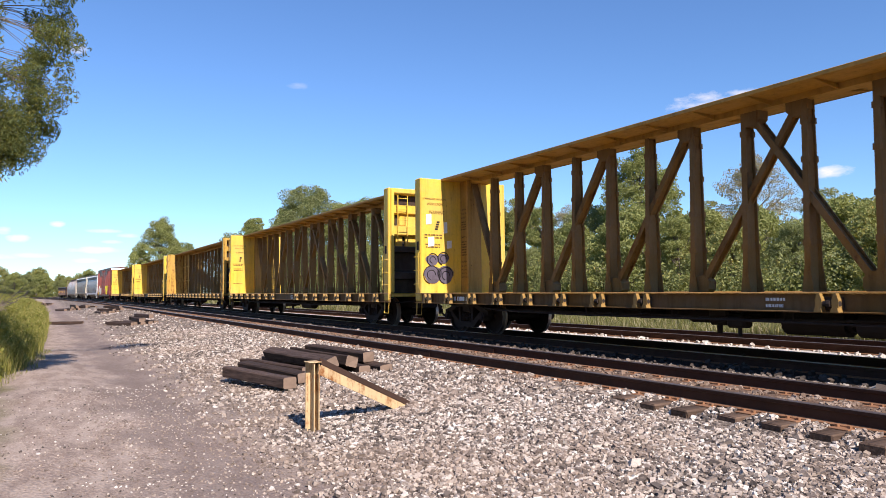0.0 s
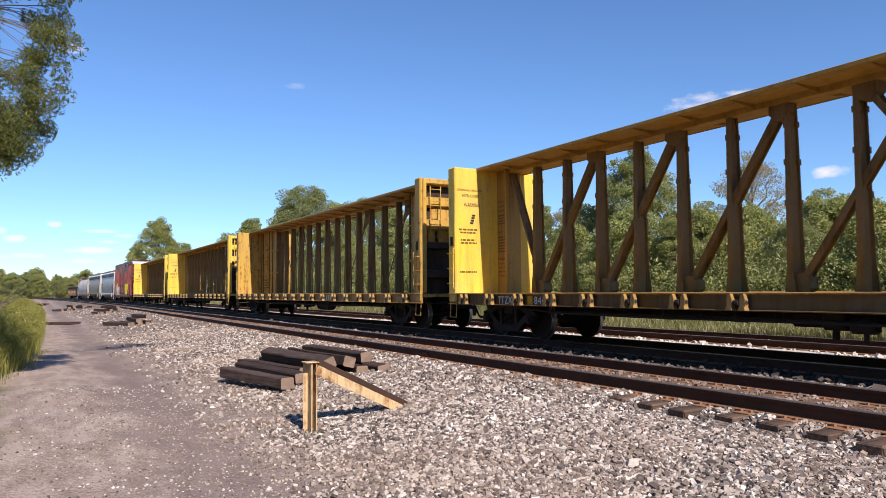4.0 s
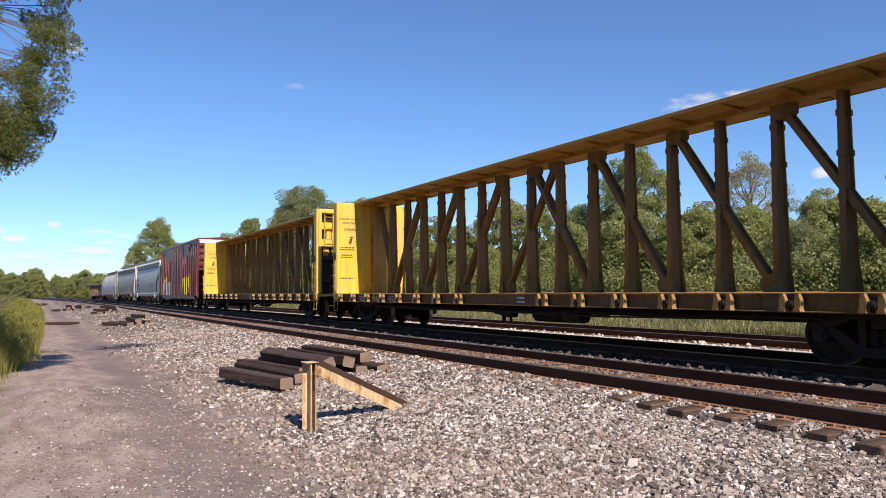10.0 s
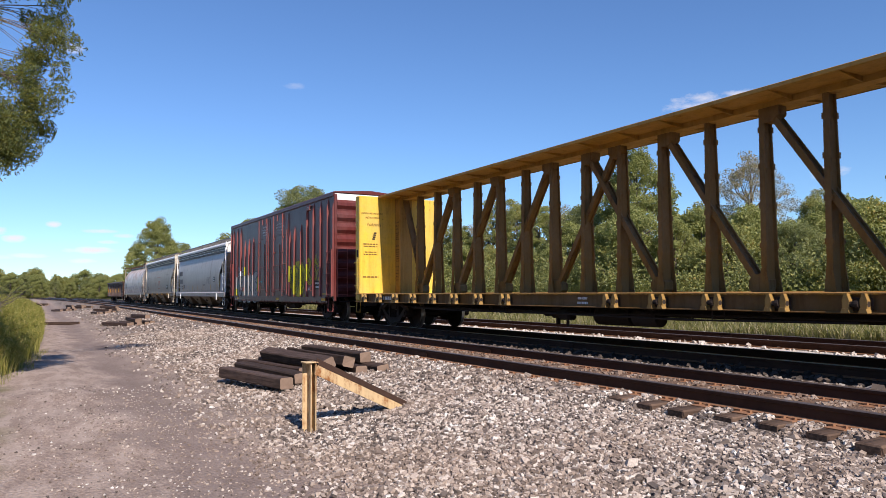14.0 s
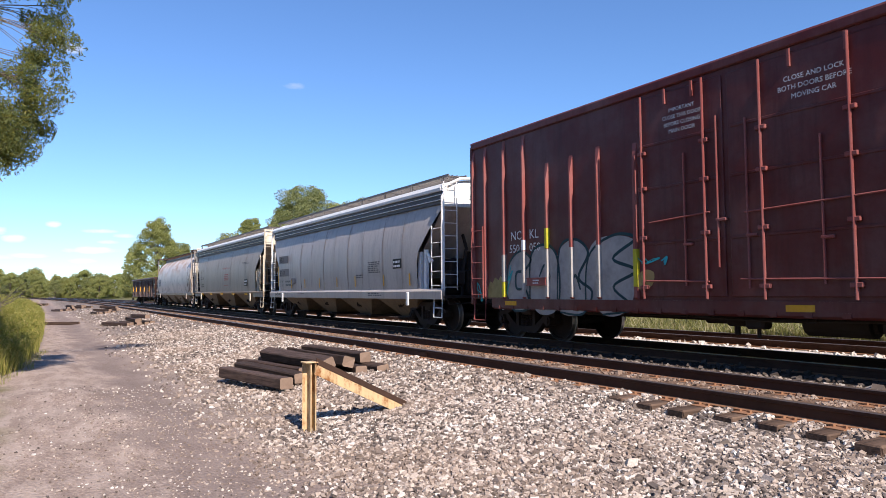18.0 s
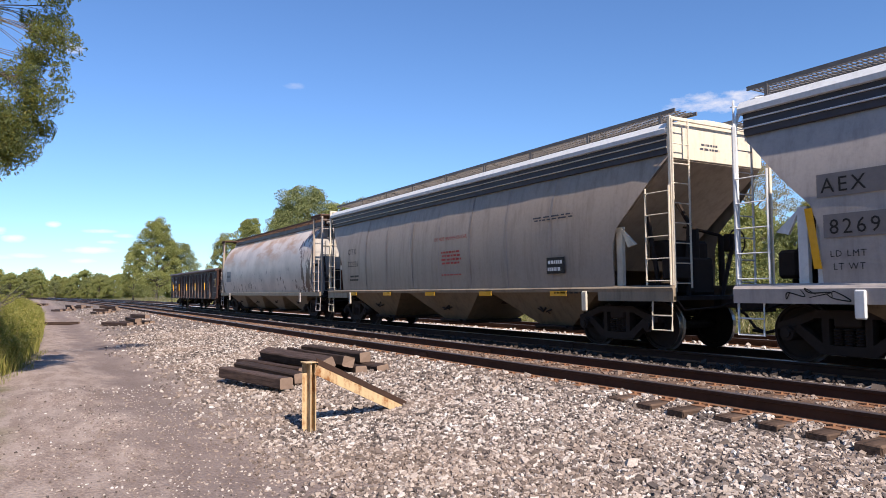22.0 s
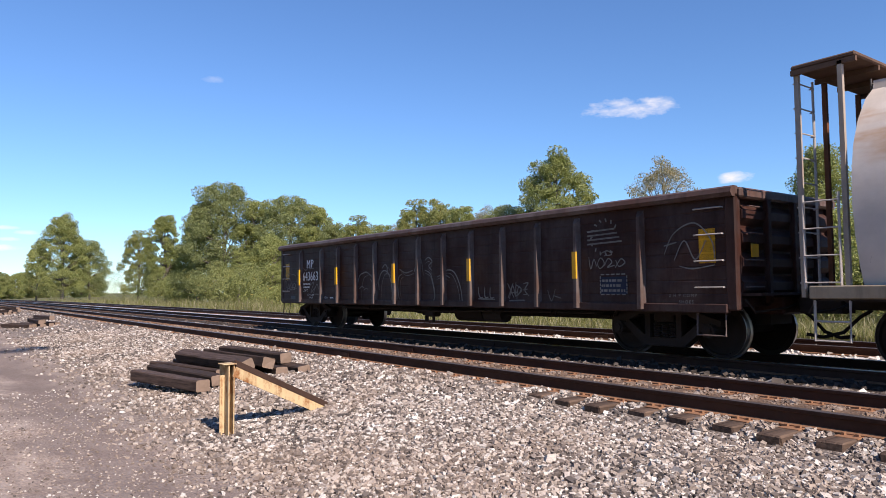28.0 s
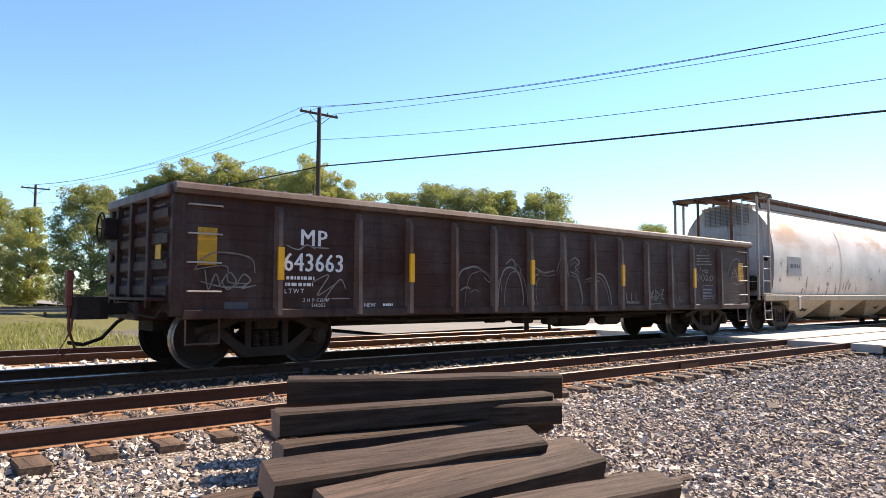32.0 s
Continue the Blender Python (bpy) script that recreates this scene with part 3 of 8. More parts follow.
def truck(car, x):
    t = part("truck", BOLSTER, None, car, "four-wheel cast steel truck", (x, 0, 0))
    for me in (SIDE_FRAME, SIDE_FRAME_B):
        part("side_frame", me, None, t)
    for dy in (-1.01, 1.01):
        for dx in (-0.16, 0.0, 0.16):
            part("spring", SPRING, None, t, "", (dx, dy, 0))
    for dx in (-0.889, 0.889):
        part("wheelset", WHEELSET, None, t, "steel wheels with polished rims", (dx, 0, 0.457))


def coupler(car, L, s, low=0.80):
    c = Shape()
    c.box(s * (L - 0.3), s * (L + 0.42), -0.09, 0.09, low, low + 0.17, 0.02)
    c.prism([(s * (L + 0.38), -0.15), (s * (L + 0.50), -0.19), (s * (L + 0.80), -0.16), (s * (L + 0.84), -0.04), (s * (L + 0.66), 0.0),
             (s * (L + 0.70), 0.13), (s * (L + 0.86), 0.15), (s * (L + 0.70), 0.21), (s * (L + 0.40), 0.16)], 2, low - 0.06, low + 0.26)
    part("coupler", c, STEEL, car)
    h = Shape()
    h.tube([(s * (L - 0.05), 0.28, low - 0.02), (s * (L + 0.12), 0.30, low - 0.12), (s * (L + 0.35), 0.26, low - 0.36), (s * (L + 0.62), 0.18, low - 0.44), (s * (L + 0.84), 0.1, low - 0.40)], 0.028, 7)
    part("air_hose", h, GRIME, car)
    u = Shape()
    u.tube([(s * (L - 0.02), -1.35, low + 0.16), (s * (L + 0.10), -1.30, low - 0.02), (s * (L + 0.10), -0.45, low + 0.02), (s * (L + 0.12), 0.0, low + 0.1)], 0.018, 5)
    part("uncoupling_lever", u, STEEL, car)


def ladder(car, x0, x1, z0, z1, n, y, mat, name="ladder", rails=True, along='x'):
    """Two stiles and n rungs, proud of the face at y (or of the end face at x = y)."""
    s = Shape()
    P = (lambda a, d, z: (a, y - d, z)) if along == 'x' else (lambda a, d, z: (y + d, a, z))
    if rails:
        for a in (x0, x1):
            s.tube([P(a, 0.05, z0 - 0.08), P(a, 0.05, z1 + 0.1)], 0.018, 6)
    for i in range(n):
        z = z0 + (z1 - z0) * i / (n - 1)
        s.tube([P(x0, 0.0, z), P(x0, 0.06, z), P(x1, 0.06, z), P(x1, 0.0, z)], 0.011, 5)
    return part(name, s, mat, car)


def brake_wheel(car, x, y, z, s):
    b = Shape()
    n = 20
    ring = [(x, y + 0.24 * math.cos(2 * math.pi * k / n), z + 0.24 * math.sin(2 * math.pi * k / n)) for k in range(n + 1)]
    b.tube(ring, 0.016, 6)
    for k in range(5):
        a = 2 * math.pi * k / 5
        b.tube([(x - s * 0.03, y, z), (x, y + 0.24 * math.cos(a), z + 0.24 * math.sin(a))], 0.012, 5)
    b.box(x - s * 0.24, x - s * 0.02, y - 0.12, y + 0.12, z - 0.18, z + 0.16, 0.03)
    part("brake_wheel", b, STEEL, car)


def underside(car, L, low=0.55, top=0.95):
    c = Shape()
    c.box(-L + 0.1, L - 0.1, -0.33, 0.33, low + 0.05, top)
    part("centre_sill", c, GRIME, car)
    t = Shape()
    t.tube([(0.6, -0.75, 0.62), (1.6, -0.75, 0.62)], 0.21, 14)
    t.tube([(1.6, -0.75, 0.62), (1.68, -0.75, 0.62)], 0.14, 12)
    t.box(0.8, 0.84, -0.9, -0.6, 0.62, 0.95)
    t.box(1.3, 1.34, -0.9, -0.6, 0.62, 0.95)
    part("air_reservoir", t, GRIME, car)
    v = Shape()
    v.box(-0.75, -0.35, -1.0, -0.65, 0.52, 0.80, 0.04)
    v.tube([(-0.55, -0.95, 0.52), (-0.55, -0.95, 0.38)], 0.05, 8)
    v.tube([(-1.4, -0.6, 0.66), (-0.9, -0.6, 0.66)], 0.13, 10)
    part("brake_valve", v, GRIME, car)
    r = Shape()
    r.tube([(-L + 3.2, -0.55, 0.62), (-0.9, -0.6, 0.60), (1.0, -0.55, 0.63), (L - 3.2, -0.5, 0.62)], 0.022, 5)
    r.tube([(-L + 3.0, -0.95, 0.68), (-1.2, -1.0, 0.66), (2.0, -1.0, 0.66), (L - 3.0, -0.95, 0.70)], 0.016, 5)
    part("brake_rod", r, GRIME, car)
    p = Shape()
    p.tube([(-L + 2.9, -1.25, 0.72), (-L + 4.2, -1.28, 0.66), (-1.6, -1.27, 0.68), (0.4, -1.29, 0.64), (2.6, -1.27, 0.69), (L - 2.9, -1.25, 0.70)], 0.022, 6)
    part("train_line", p, GRIME, car)
    for x in (-L + 4.0, -2.8, -1.3, 0.9, 2.4, L - 4.0):
        h = Shape()
        h.tube([(x, -1.28, 0.95), (x, -1.30, 0.63), (x + 0.14, -1.30, 0.63), (x + 0.14, -1.28, 0.95)], 0.011, 5)
        part("line_hanger", h, GRIME, car)
    c = Shape()
    c.tube([(1.9, -1.0, 0.60), (2.5, -1.0, 0.60)], 0.17, 14)
    c.tube([(2.5, -1.0, 0.60), (3.2, -0.95, 0.60)], 0.03, 6)
    part("brake_cylinder", c, GRIME, car)
    d = Shape()
    d.box(-0.2, 0.15, -1.25, -1.0, 0.50, 0.72, 0.04)
    d.tube([(-0.02, -1.12, 0.50), (-0.02, -1.12, 0.36)], 0.035, 7)
    part("drain_valve", d, GRIME, car)


def scribble(rng, x0, x1, z0, z1, strokes, width, y, loops=5):
    s = Shape()
    for i in range(strokes):
        cx = x0 + (x1 - x0) * (i + 0.5) / strokes
        w = (x1 - x0) / strokes
        pts = [(cx + rng.uniform(-0.7, 0.7) * w, rng.uniform(z0, z1)) for _ in range(loops)]
        s.ribbon(curve(pts, 7), width * rng.uniform(0.6, 1.3), y - 0.0004 * i)
    return s


# ---- centre-beam flat cars ----
POST_X = [0.585 + 1.17 * k for k in range(8)]
CHORD_Z = 4.42      # underside of the top chord


def make_winch():
    """Two cast ears with a ratchet drum between them, and a plate behind."""
    s = Shape()
    for k in (-1, 1):
        x = k * 0.12
        s.prism([(x - 0.045, -0.13), (x + 0.045, -0.13), (x + 0.05, 0.02), (x + 0.018, 0.115), (x - 0.018, 0.115), (x - 0.05, 0.02)], 1, -0.105, -0.02)
        s.prism([(x - 0.06, -0.15), (x + 0.06, -0.15), (x + 0.045, -0.09), (x - 0.045, -0.09)], 1, -0.13, -0.02)
    s.k = 1
    s.tube([(-0.17, -0.065, -0.03), (0.17, -0.065, -0.03)], 0.04, 9)
    s.tube([(0.0, -0.065, -0.03), (0.05, -0.065, -0.03)], 0.062, 9)
    s.box(-0.2, 0.2, -0.022, -0.008, -0.12, 0.06, 0.006)
    return mesh_of("winch", s, [WINCH_PAINT, GRIME])


WINCH = make_winch()


def make_post(top=4.42, half=0.052):
    s = Shape()
    a, b = 0.185, 0.105
    s.box(-0.012, 0.012, -b, b, 1.06, top)
    for k in (-1, 1):
        s.add([(x, k * (y - d), z) for z, y in ((1.06, a), (top, b)) for x, d in ((-half, 0.0), (half, 0.0), (half, 0.022), (-half, 0.022))],
              [(0, 1, 2, 3), (4, 7, 6, 5), (0, 4, 5, 1), (1, 5, 6, 2), (2, 6, 7, 3), (3, 7, 4, 0)])
        s.prism([(-half - 0.05, 1.06), (half + 0.05, 1.06), (half, 1.5), (-half, 1.5)], 1, k * 0.165, k * 0.187)
        for z in (1.9, 2.6, 3.3, 3.95):
            y = a + (b - a) * (z - 1.06) / (top - 1.06)
            s.box(-half - 0.02, half + 0.02, k * (y - 0.045), k * (y + 0.006), z - 0.05, z + 0.05)
    return mesh_of("post", s, [YELLOW_DIRTY])


POST = make_post()


def diagonal(car, x0, z0, x1, z1, mat, w=0.055, y=0.11, plates=True):
    """A flanged brace from the deck to the chord, with an eight-sided joint plate at each end."""
    s = Shape()
    d = Vector((x1 - x0, z1 - z0)).normalized()
    nx, nz = -d.y * w, d.x * w
    for k in (-1, 1):
        s.prism([(x0 + nx, z0 + nz), (x1 + nx, z1 + nz), (x1 - nx, z1 - nz), (x0 - nx, z0 - nz)], 1, k * y, k * (y - 0.03))
    s.prism([(x0 + nx * 0.25, z0 + nz * 0.25), (x1 + nx * 0.25, z1 + nz * 0.25), (x1 - nx * 0.25, z1 - nz * 0.25), (x0 - nx * 0.25, z0 - nz * 0.25)], 1, -y + 0.03, y - 0.03)
    part("diagonal_brace", s, mat, car)
    if not plates:
        return
    for x, z, u in ((x0, z0, 1), (x1, z1, -1)):
        g = Shape()
        cx, cz = x + d.x * u * 0.12, z + d.y * u * 0.12
        g.prism([(cx + 0.20 * math.cos(0.393 + 0.785 * i), cz + 0.20 * math.sin(0.393 + 0.785 * i)) for i in range(8)], 1, -y - 0.012, y + 0.012)
        part("joint_plate", g, mat, car)


def bulkhead(car, s, mat, old=False):
    b = Shape()
    b.box(s * 10.45, s * 10.49, -1.5, 1.5, 1.06, 4.46, 0.01)
    head = part("bulkhead", b, mat, car, "full-width steel bulkhead at the car's end")
    for k in (-1, 1):
        c = Shape()
        c.box(s * 10.44, s * 10.80, k * 1.40, k * 1.505, 0.84, 4.48, 0.035)
        c.box(s * 10.62, s * 10.80, k * 1.28, k * 1.40, 1.10, 4.42, 0.02)
        part("corner_post", c, mat, head)
    t = Shape()
    t.box(s * 10.46, s * 10.79, -1.40, 1.40, 4.30, 4.475, 0.03)
    for y in (-0.35, 0.35):
        t.box(s * 10.55, s * 10.75, y - 0.07, y + 0.07, 4.475, 4.55, 0.02)
    part("top_beam", t, mat, head)
    m = Shape()
    m.box(s * 10.49, s * 10.77, -0.10, 0.10, 2.42, 4.30, 0.015)
    part("middle_post", m, mat, head)
    # Lower post, low beams and recess plates carry the shadow in their colour.
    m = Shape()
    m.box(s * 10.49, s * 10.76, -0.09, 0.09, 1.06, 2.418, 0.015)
    part("lower_middle_post", m, WALK_FACE, head, "lower post coloured dark for the shadow on it")
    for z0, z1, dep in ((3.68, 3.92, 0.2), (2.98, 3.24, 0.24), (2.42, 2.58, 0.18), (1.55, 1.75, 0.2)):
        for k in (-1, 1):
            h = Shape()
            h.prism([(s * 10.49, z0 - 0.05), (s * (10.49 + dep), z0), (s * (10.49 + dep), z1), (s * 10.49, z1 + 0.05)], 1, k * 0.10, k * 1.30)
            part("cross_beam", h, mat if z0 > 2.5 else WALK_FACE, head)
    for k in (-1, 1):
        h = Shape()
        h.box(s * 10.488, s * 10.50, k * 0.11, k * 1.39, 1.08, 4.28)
        part("recess_plate", h, WALK_FACE, head, "recessed plate coloured dark for its shade")
    for k in (-1, 1):
        p = Shape()
        p.box(s * 10.49, s * 10.58, k * 0.35, k * 1.0, 3.24, 3.68, 0.02)
        p.box(s * 10.49, s * 10.57, k * 0.32, k * 0.78, 2.58, 2.98, 0.02)
        p.box(s * 10.49, s * 10.57, k * 0.88, k * 1.12, 2.58, 2.98, 0.02)
        part("stiffener_plate", p, mat, head)
    ladder(head, -1.15, -0.80, 2.75, 4.15, 5, s * 10.73 if s > 0 else -10.85, mat, along='y')
    g = Shape()
    for z in (1.35, 1.75, 2.15):
        g.tube([(s * 10.52, -1.50, z), (s * 10.52, -1.57, z), (s * 10.74, -1.57, z), (s * 10.74, -1.50, z)], 0.012, 5)
    g.tube([(s * 10.46, -1.53, 1.2), (s * 10.46, -1.56, 1.24), (s * 10.46, -1.56, 2.25), (s * 10.46, -1.53, 2.3)], 0.014, 5)
    part("grab_iron", g, mat, head)
    # Black box in place of the slot's shaded hole.
    sl = Shape()
    sl.box(s * 10.55, s * 10.68, -1.512, -1.50, 2.35, 2.60)
    part("tie_slot", sl, GRIME, head)
    st = Shape()
    st.tube([(s * 10.45, -1.46, 0.86), (s * 10.45, -1.48, 0.45), (s * 10.76, -1.48, 0.45), (s * 10.76, -1.46, 0.86)], 0.016, 5)
    part("step", st, mat, head)
    return head


def flat_deck(car, mat, xs, sill=None):
    L = 10.8
    d = Shape()
    d.box(-L, L, -1.40, 1.40, 0.97, 1.055)
    part("deck", d, mat, car)
    for k in (-1, 1):
        s = Shape()
        s.box(-L, L, k * 1.42, k * 1.47, 0.80, 1.06)
        s.box(-L, L, k * 1.40, k * 1.53, 0.79, 0.815, 0.008)
        part("side_sill", s, sill or YELLOW_SILL, car)
        # Rusty edge strip, its colour raised for the sunlight along it.
        e = Shape()
        e.box(-L, L, k * 1.40, k * 1.535, 1.062, 1.09, 0.008)
        part("deck_edge", e, DECK_EDGE, car, "rusty deck edge, lightened for the sun on it")
        for x in xs:
            w = part("winch", WINCH, None, car, "", (x, k * 1.50, 0.955))
            if k > 0:
                w.rotation_euler = (0, 0, math.pi)
    for x in (-9.2, -4.8, -2.4, 0.0, 2.4, 4.8, 9.2):
        b = Shape()
        b.prism([(-1.42, 0.80), (-0.33, 0.60), (0.33, 0.60), (1.42, 0.80), (1.42, 0.97), (-1.42, 0.97)], 0, x - 0.08, x + 0.08)
        part("crossbearer", b, GRIME, car)
    for x in (-3.4, -1.9, 4.0):
        r = Shape()
        r.tube([(x, -1.44, 0.80), (x, -1.44, 0.62), (x + 0.24, -1.44, 0.62), (x + 0.24, -1.44, 0.80)], 0.012, 5)
        part("pipe_hanger", r, GRIME, car)
    r = Shape()
    r.tube([(-6.6, -1.43, 0.66), (-4.0, -1.44, 0.63), (0.0, -1.44, 0.64), (3.5, -1.44, 0.62), (6.4, -1.43, 0.66)], 0.018, 6)
    part("train_pipe", r, GRIME, car)
    underside(car, L)
    for s in (-1, 1):
        truck(car, s * 8.65)
        coupler(car, L, s)


def centrebeam():
    car = thing("centrebeam_flatcar", "yellow steel centre-beam lumber flatcar, empty, with a truss down its middle", "freight car", "freight train")
    flat_deck(car, YELLOW, [x * s for x in POST_X[1:] + [9.95] for s in (-1, 1)])
    for s in (-1, 1):
        bulkhead(car, s, YELLOW)
        for x in POST_X:
            part("post", POST, None, car, "", (s * x, 0, 0))
        # The chord's shade on this panel is put into its paint.
        e = Shape()
        e.box(s * 9.93, s * 10.45, -0.13, 0.13, 1.06, CHORD_Z, 0.01)
        e.box(s * 9.86, s * 9.95, -0.24, 0.24, 1.06, CHORD_Z, 0.015)
        part("end_panel", e, CHORD_PAINT, car, "panel beside the bulkhead, darkened for the chord's shade")
        for k in (7, 5, 3):
            diagonal(car, s * (POST_X[k] - 0.10), 1.12, s * (POST_X[k - 2] + 0.08), 4.34, YELLOW_DIRTY)
        diagonal(car, s * (POST_X[1] - 0.06), 1.12, s * -0.50, 4.34, YELLOW_DIRTY, y=0.10 + 0.012 * s)
        diagonal(car, s * (POST_X[7] + 0.08), 1.9, s * 9.88, 4.36, YELLOW_DIRTY, w=0.028, plates=False)
    top_chord(car, 0.80, CHORD_PAINT)
    return car


def top_chord(car, w, mat):
    """The wide plate along the top, its lipped edges, and the beam over the posts."""
    z = CHORD_Z
    t = Shape()
    t.prism([(-w, z), (-w, z + 0.06), (-w + 0.03, z + 0.075), (w - 0.03, z + 0.075), (w, z + 0.06), (w, z), (w - 0.025, z - 0.012), (w - 0.025, z + 0.004), (0.13, z + 0.004),
             (0.13, z - 0.10), (-0.13, z - 0.10), (-0.13, z + 0.004), (-w + 0.025, z + 0.004), (-w + 0.025, z - 0.012)], 0, -10.45, 10.45)
    part("top_chord", t, mat, car)
    for i in range(17):
        x = -9.4 + 18.8 * i / 16
        b = Shape()
        for k in (-1, 1):
            b.prism([(k * 0.13, z - 0.09), (k * 0.13, z + 0.003), (k * (w - 0.06), z + 0.003), (k * (w - 0.06), z - 0.014)], 0, x - 0.01, x + 0.01)
        part("chord_bracket", b, mat, car)


def sill_number(car, number, start=-8.41):
    """White owner's mark and number along the side sill, a yellow square between."""
    mark, digits = number.split()
    q = Shape()
    q.box(start + 1.08, start + 1.26, -1.478, -1.47, 0.83, 1.02)
    part("yellow_square", q, YELLOW_MARK, car)
    lettering(mark, 0.25, LETTER_W, car, on_side(start - 0.1, 0.835, -1.476), wide=0.86, space=1.08)
    lettering(digits[:3], 0.25, LETTER_W, car, on_side(start + 1.32, 0.835, -1.476), wide=1.0, space=1.1)
    lettering(digits[3:], 0.25, LETTER_W, car, on_side(start + (2.25 if len(digits) > 5 else 1.87), 0.835, -1.476), wide=1.0, space=1.1)


def centrebeam_lettering(car, rng, number=""):
    """Stencilled notices on the bulkhead at the rear and on the panel beside it."""
    x = -10.44
    lettering("LOADING AND UNLOADING", 0.085, LETTER_FAINT, car, on_end(-1.43, 3.84, x), wide=0.72)
    lettering("INSTRUCTIONS", 0.105, LETTER_FAINT, car, on_end(-1.28, 3.68, x), wide=0.75)
    lettering("WARNING", 0.15, LETTER_FAINT, car, on_end(-1.22, 3.42, x), wide=0.72)
    bars(car, LETTER_FAINT, -1.38, -0.72, 2.68, 2.84, 2, x, rng, axis='y')
    bars(car, LETTER_FAINT, -1.35, -0.78, 2.40, 2.56, 2, x, rng, axis='y')
    bars(car, LETTER_FAINT, -1.40, -0.75, 1.62, 1.70, 1, x, rng, axis='y')
    s = Shape()
    for i in range(4):
        s.add([(x, -1.02 + 0.02 * i, 2.95 + 0.07 * i), (x, -0.92 + 0.02 * i, 2.95 + 0.07 * i), (x, -0.92 + 0.02 * i, 3.00 + 0.07 * i), (x, -1.02 + 0.02 * i, 3.00 + 0.07 * i)], [(0, 1, 2, 3)])
    part("load_sign", s, LETTER_K, car)
    y = -0.135
    bx = -10.40
    for text, z in (("LOADING AND", 3.55), ("UNLOADING", 3.43), ("INSTRUCTIONS", 3.31), ("SAFETY FIRST", 2.72)):
        lettering(text, 0.075, LETTER_K, car, on_side(bx, z, y))
    bars(car, LETTER_FAINT, bx, bx + 0.4, 2.95, 3.24, 4, y, rng)
    bars(car, LETTER_FAINT, bx, bx + 0.4, 2.18, 2.65, 6, y, rng)
    lettering("WARNING", 0.10, LETTER_K, car, on_side(bx, 1.98, y))
    for i, text in enumerate(("DO NOT MOVE CAR", "UNLESS TIEDOWNS", "ARE SECURED", "IN KEYHOLES")):
        lettering(text, 0.062, LETTER_K, car, on_side(bx, 1.86 - 0.11 * i, y))
    if number:
        sill_number(car, number)
    else:
        bars(car, LETTER_W, -8.75, -7.3, 0.84, 1.05, 1, -1.475, rng)
    bars(car, LETTER_W, 0.7, 1.05, 0.84, 1.03, 2, -1.475, rng)


rng = random.Random(11)
flat_e = centrebeam()
flat_d, flat_b, flat_a = (copy_thing(flat_e, Matrix()) for _ in range(3))
centrebeam_lettering(flat_e, rng)
centrebeam_lettering(flat_d, rng, "TTZX 863492")
centrebeam_lettering(flat_b, rng, "TTZX 84418")
centrebeam_lettering(flat_a, rng)
tagged(flat_a, "yellow centre-beam lumber flatcar, empty, with dark spray-painted tags on its bulkhead")
tagged(flat_e, "yellow centre-beam lumber flatcar, empty, coupled ahead of the red boxcar")
tag = Shape()
for cy, cz, w, h in ((-1.12, 2.05, 0.22, 0.16), (-0.75, 2.1, 0.2, 0.15), (-1.1, 1.62, 0.3, 0.26), (-0.68, 1.62, 0.28, 0.27)):
    ring = [(-10.436, cy + w * math.cos(a) * (1 + 0.12 * math.sin(3 * a)), cz + h * math.sin(a)) for a in [2 * math.pi * k / 18 for k in range(18)]]
    tag.add(ring, [tuple(range(18))])
part("graffiti", tag, SPRAY_V, flat_a, "dark blob letters sprayed on the bulkhead")
rim = Shape()
for cy, cz, w in ((-1.15, 1.62, 0.14), (-0.66, 1.6, 0.13), (-1.1, 2.06, 0.1), (-0.74, 2.1, 0.1)):
    for rr in (w, w * 1.9):
        rim.tube([(-10.432, cy + rr * math.cos(a), cz + rr * math.sin(a)) for a in [2 * math.pi * k / 14 for k in range(11)]], 0.012, 4)
part("graffiti_outline", rim, SPRAY_K, flat_a)
for y0, y1, z0, z1 in ((-1.32, -1.14, 3.1, 3.42), (-0.72, -0.6, 2.85, 3.2), (-1.25, -1.05, 2.45, 2.75), (-0.62, -0.45, 2.4, 2.65)):
    patch = Shape()
    patch.add([(-10.437, y0, z0), (-10.437, y1, z0 + 0.02), (-10.437, y1, z1), (-10.437, y0, z1 - 0.02)], [(0, 1, 2, 3)])
    part("paint_patch", patch, LETTER_W, flat_a)


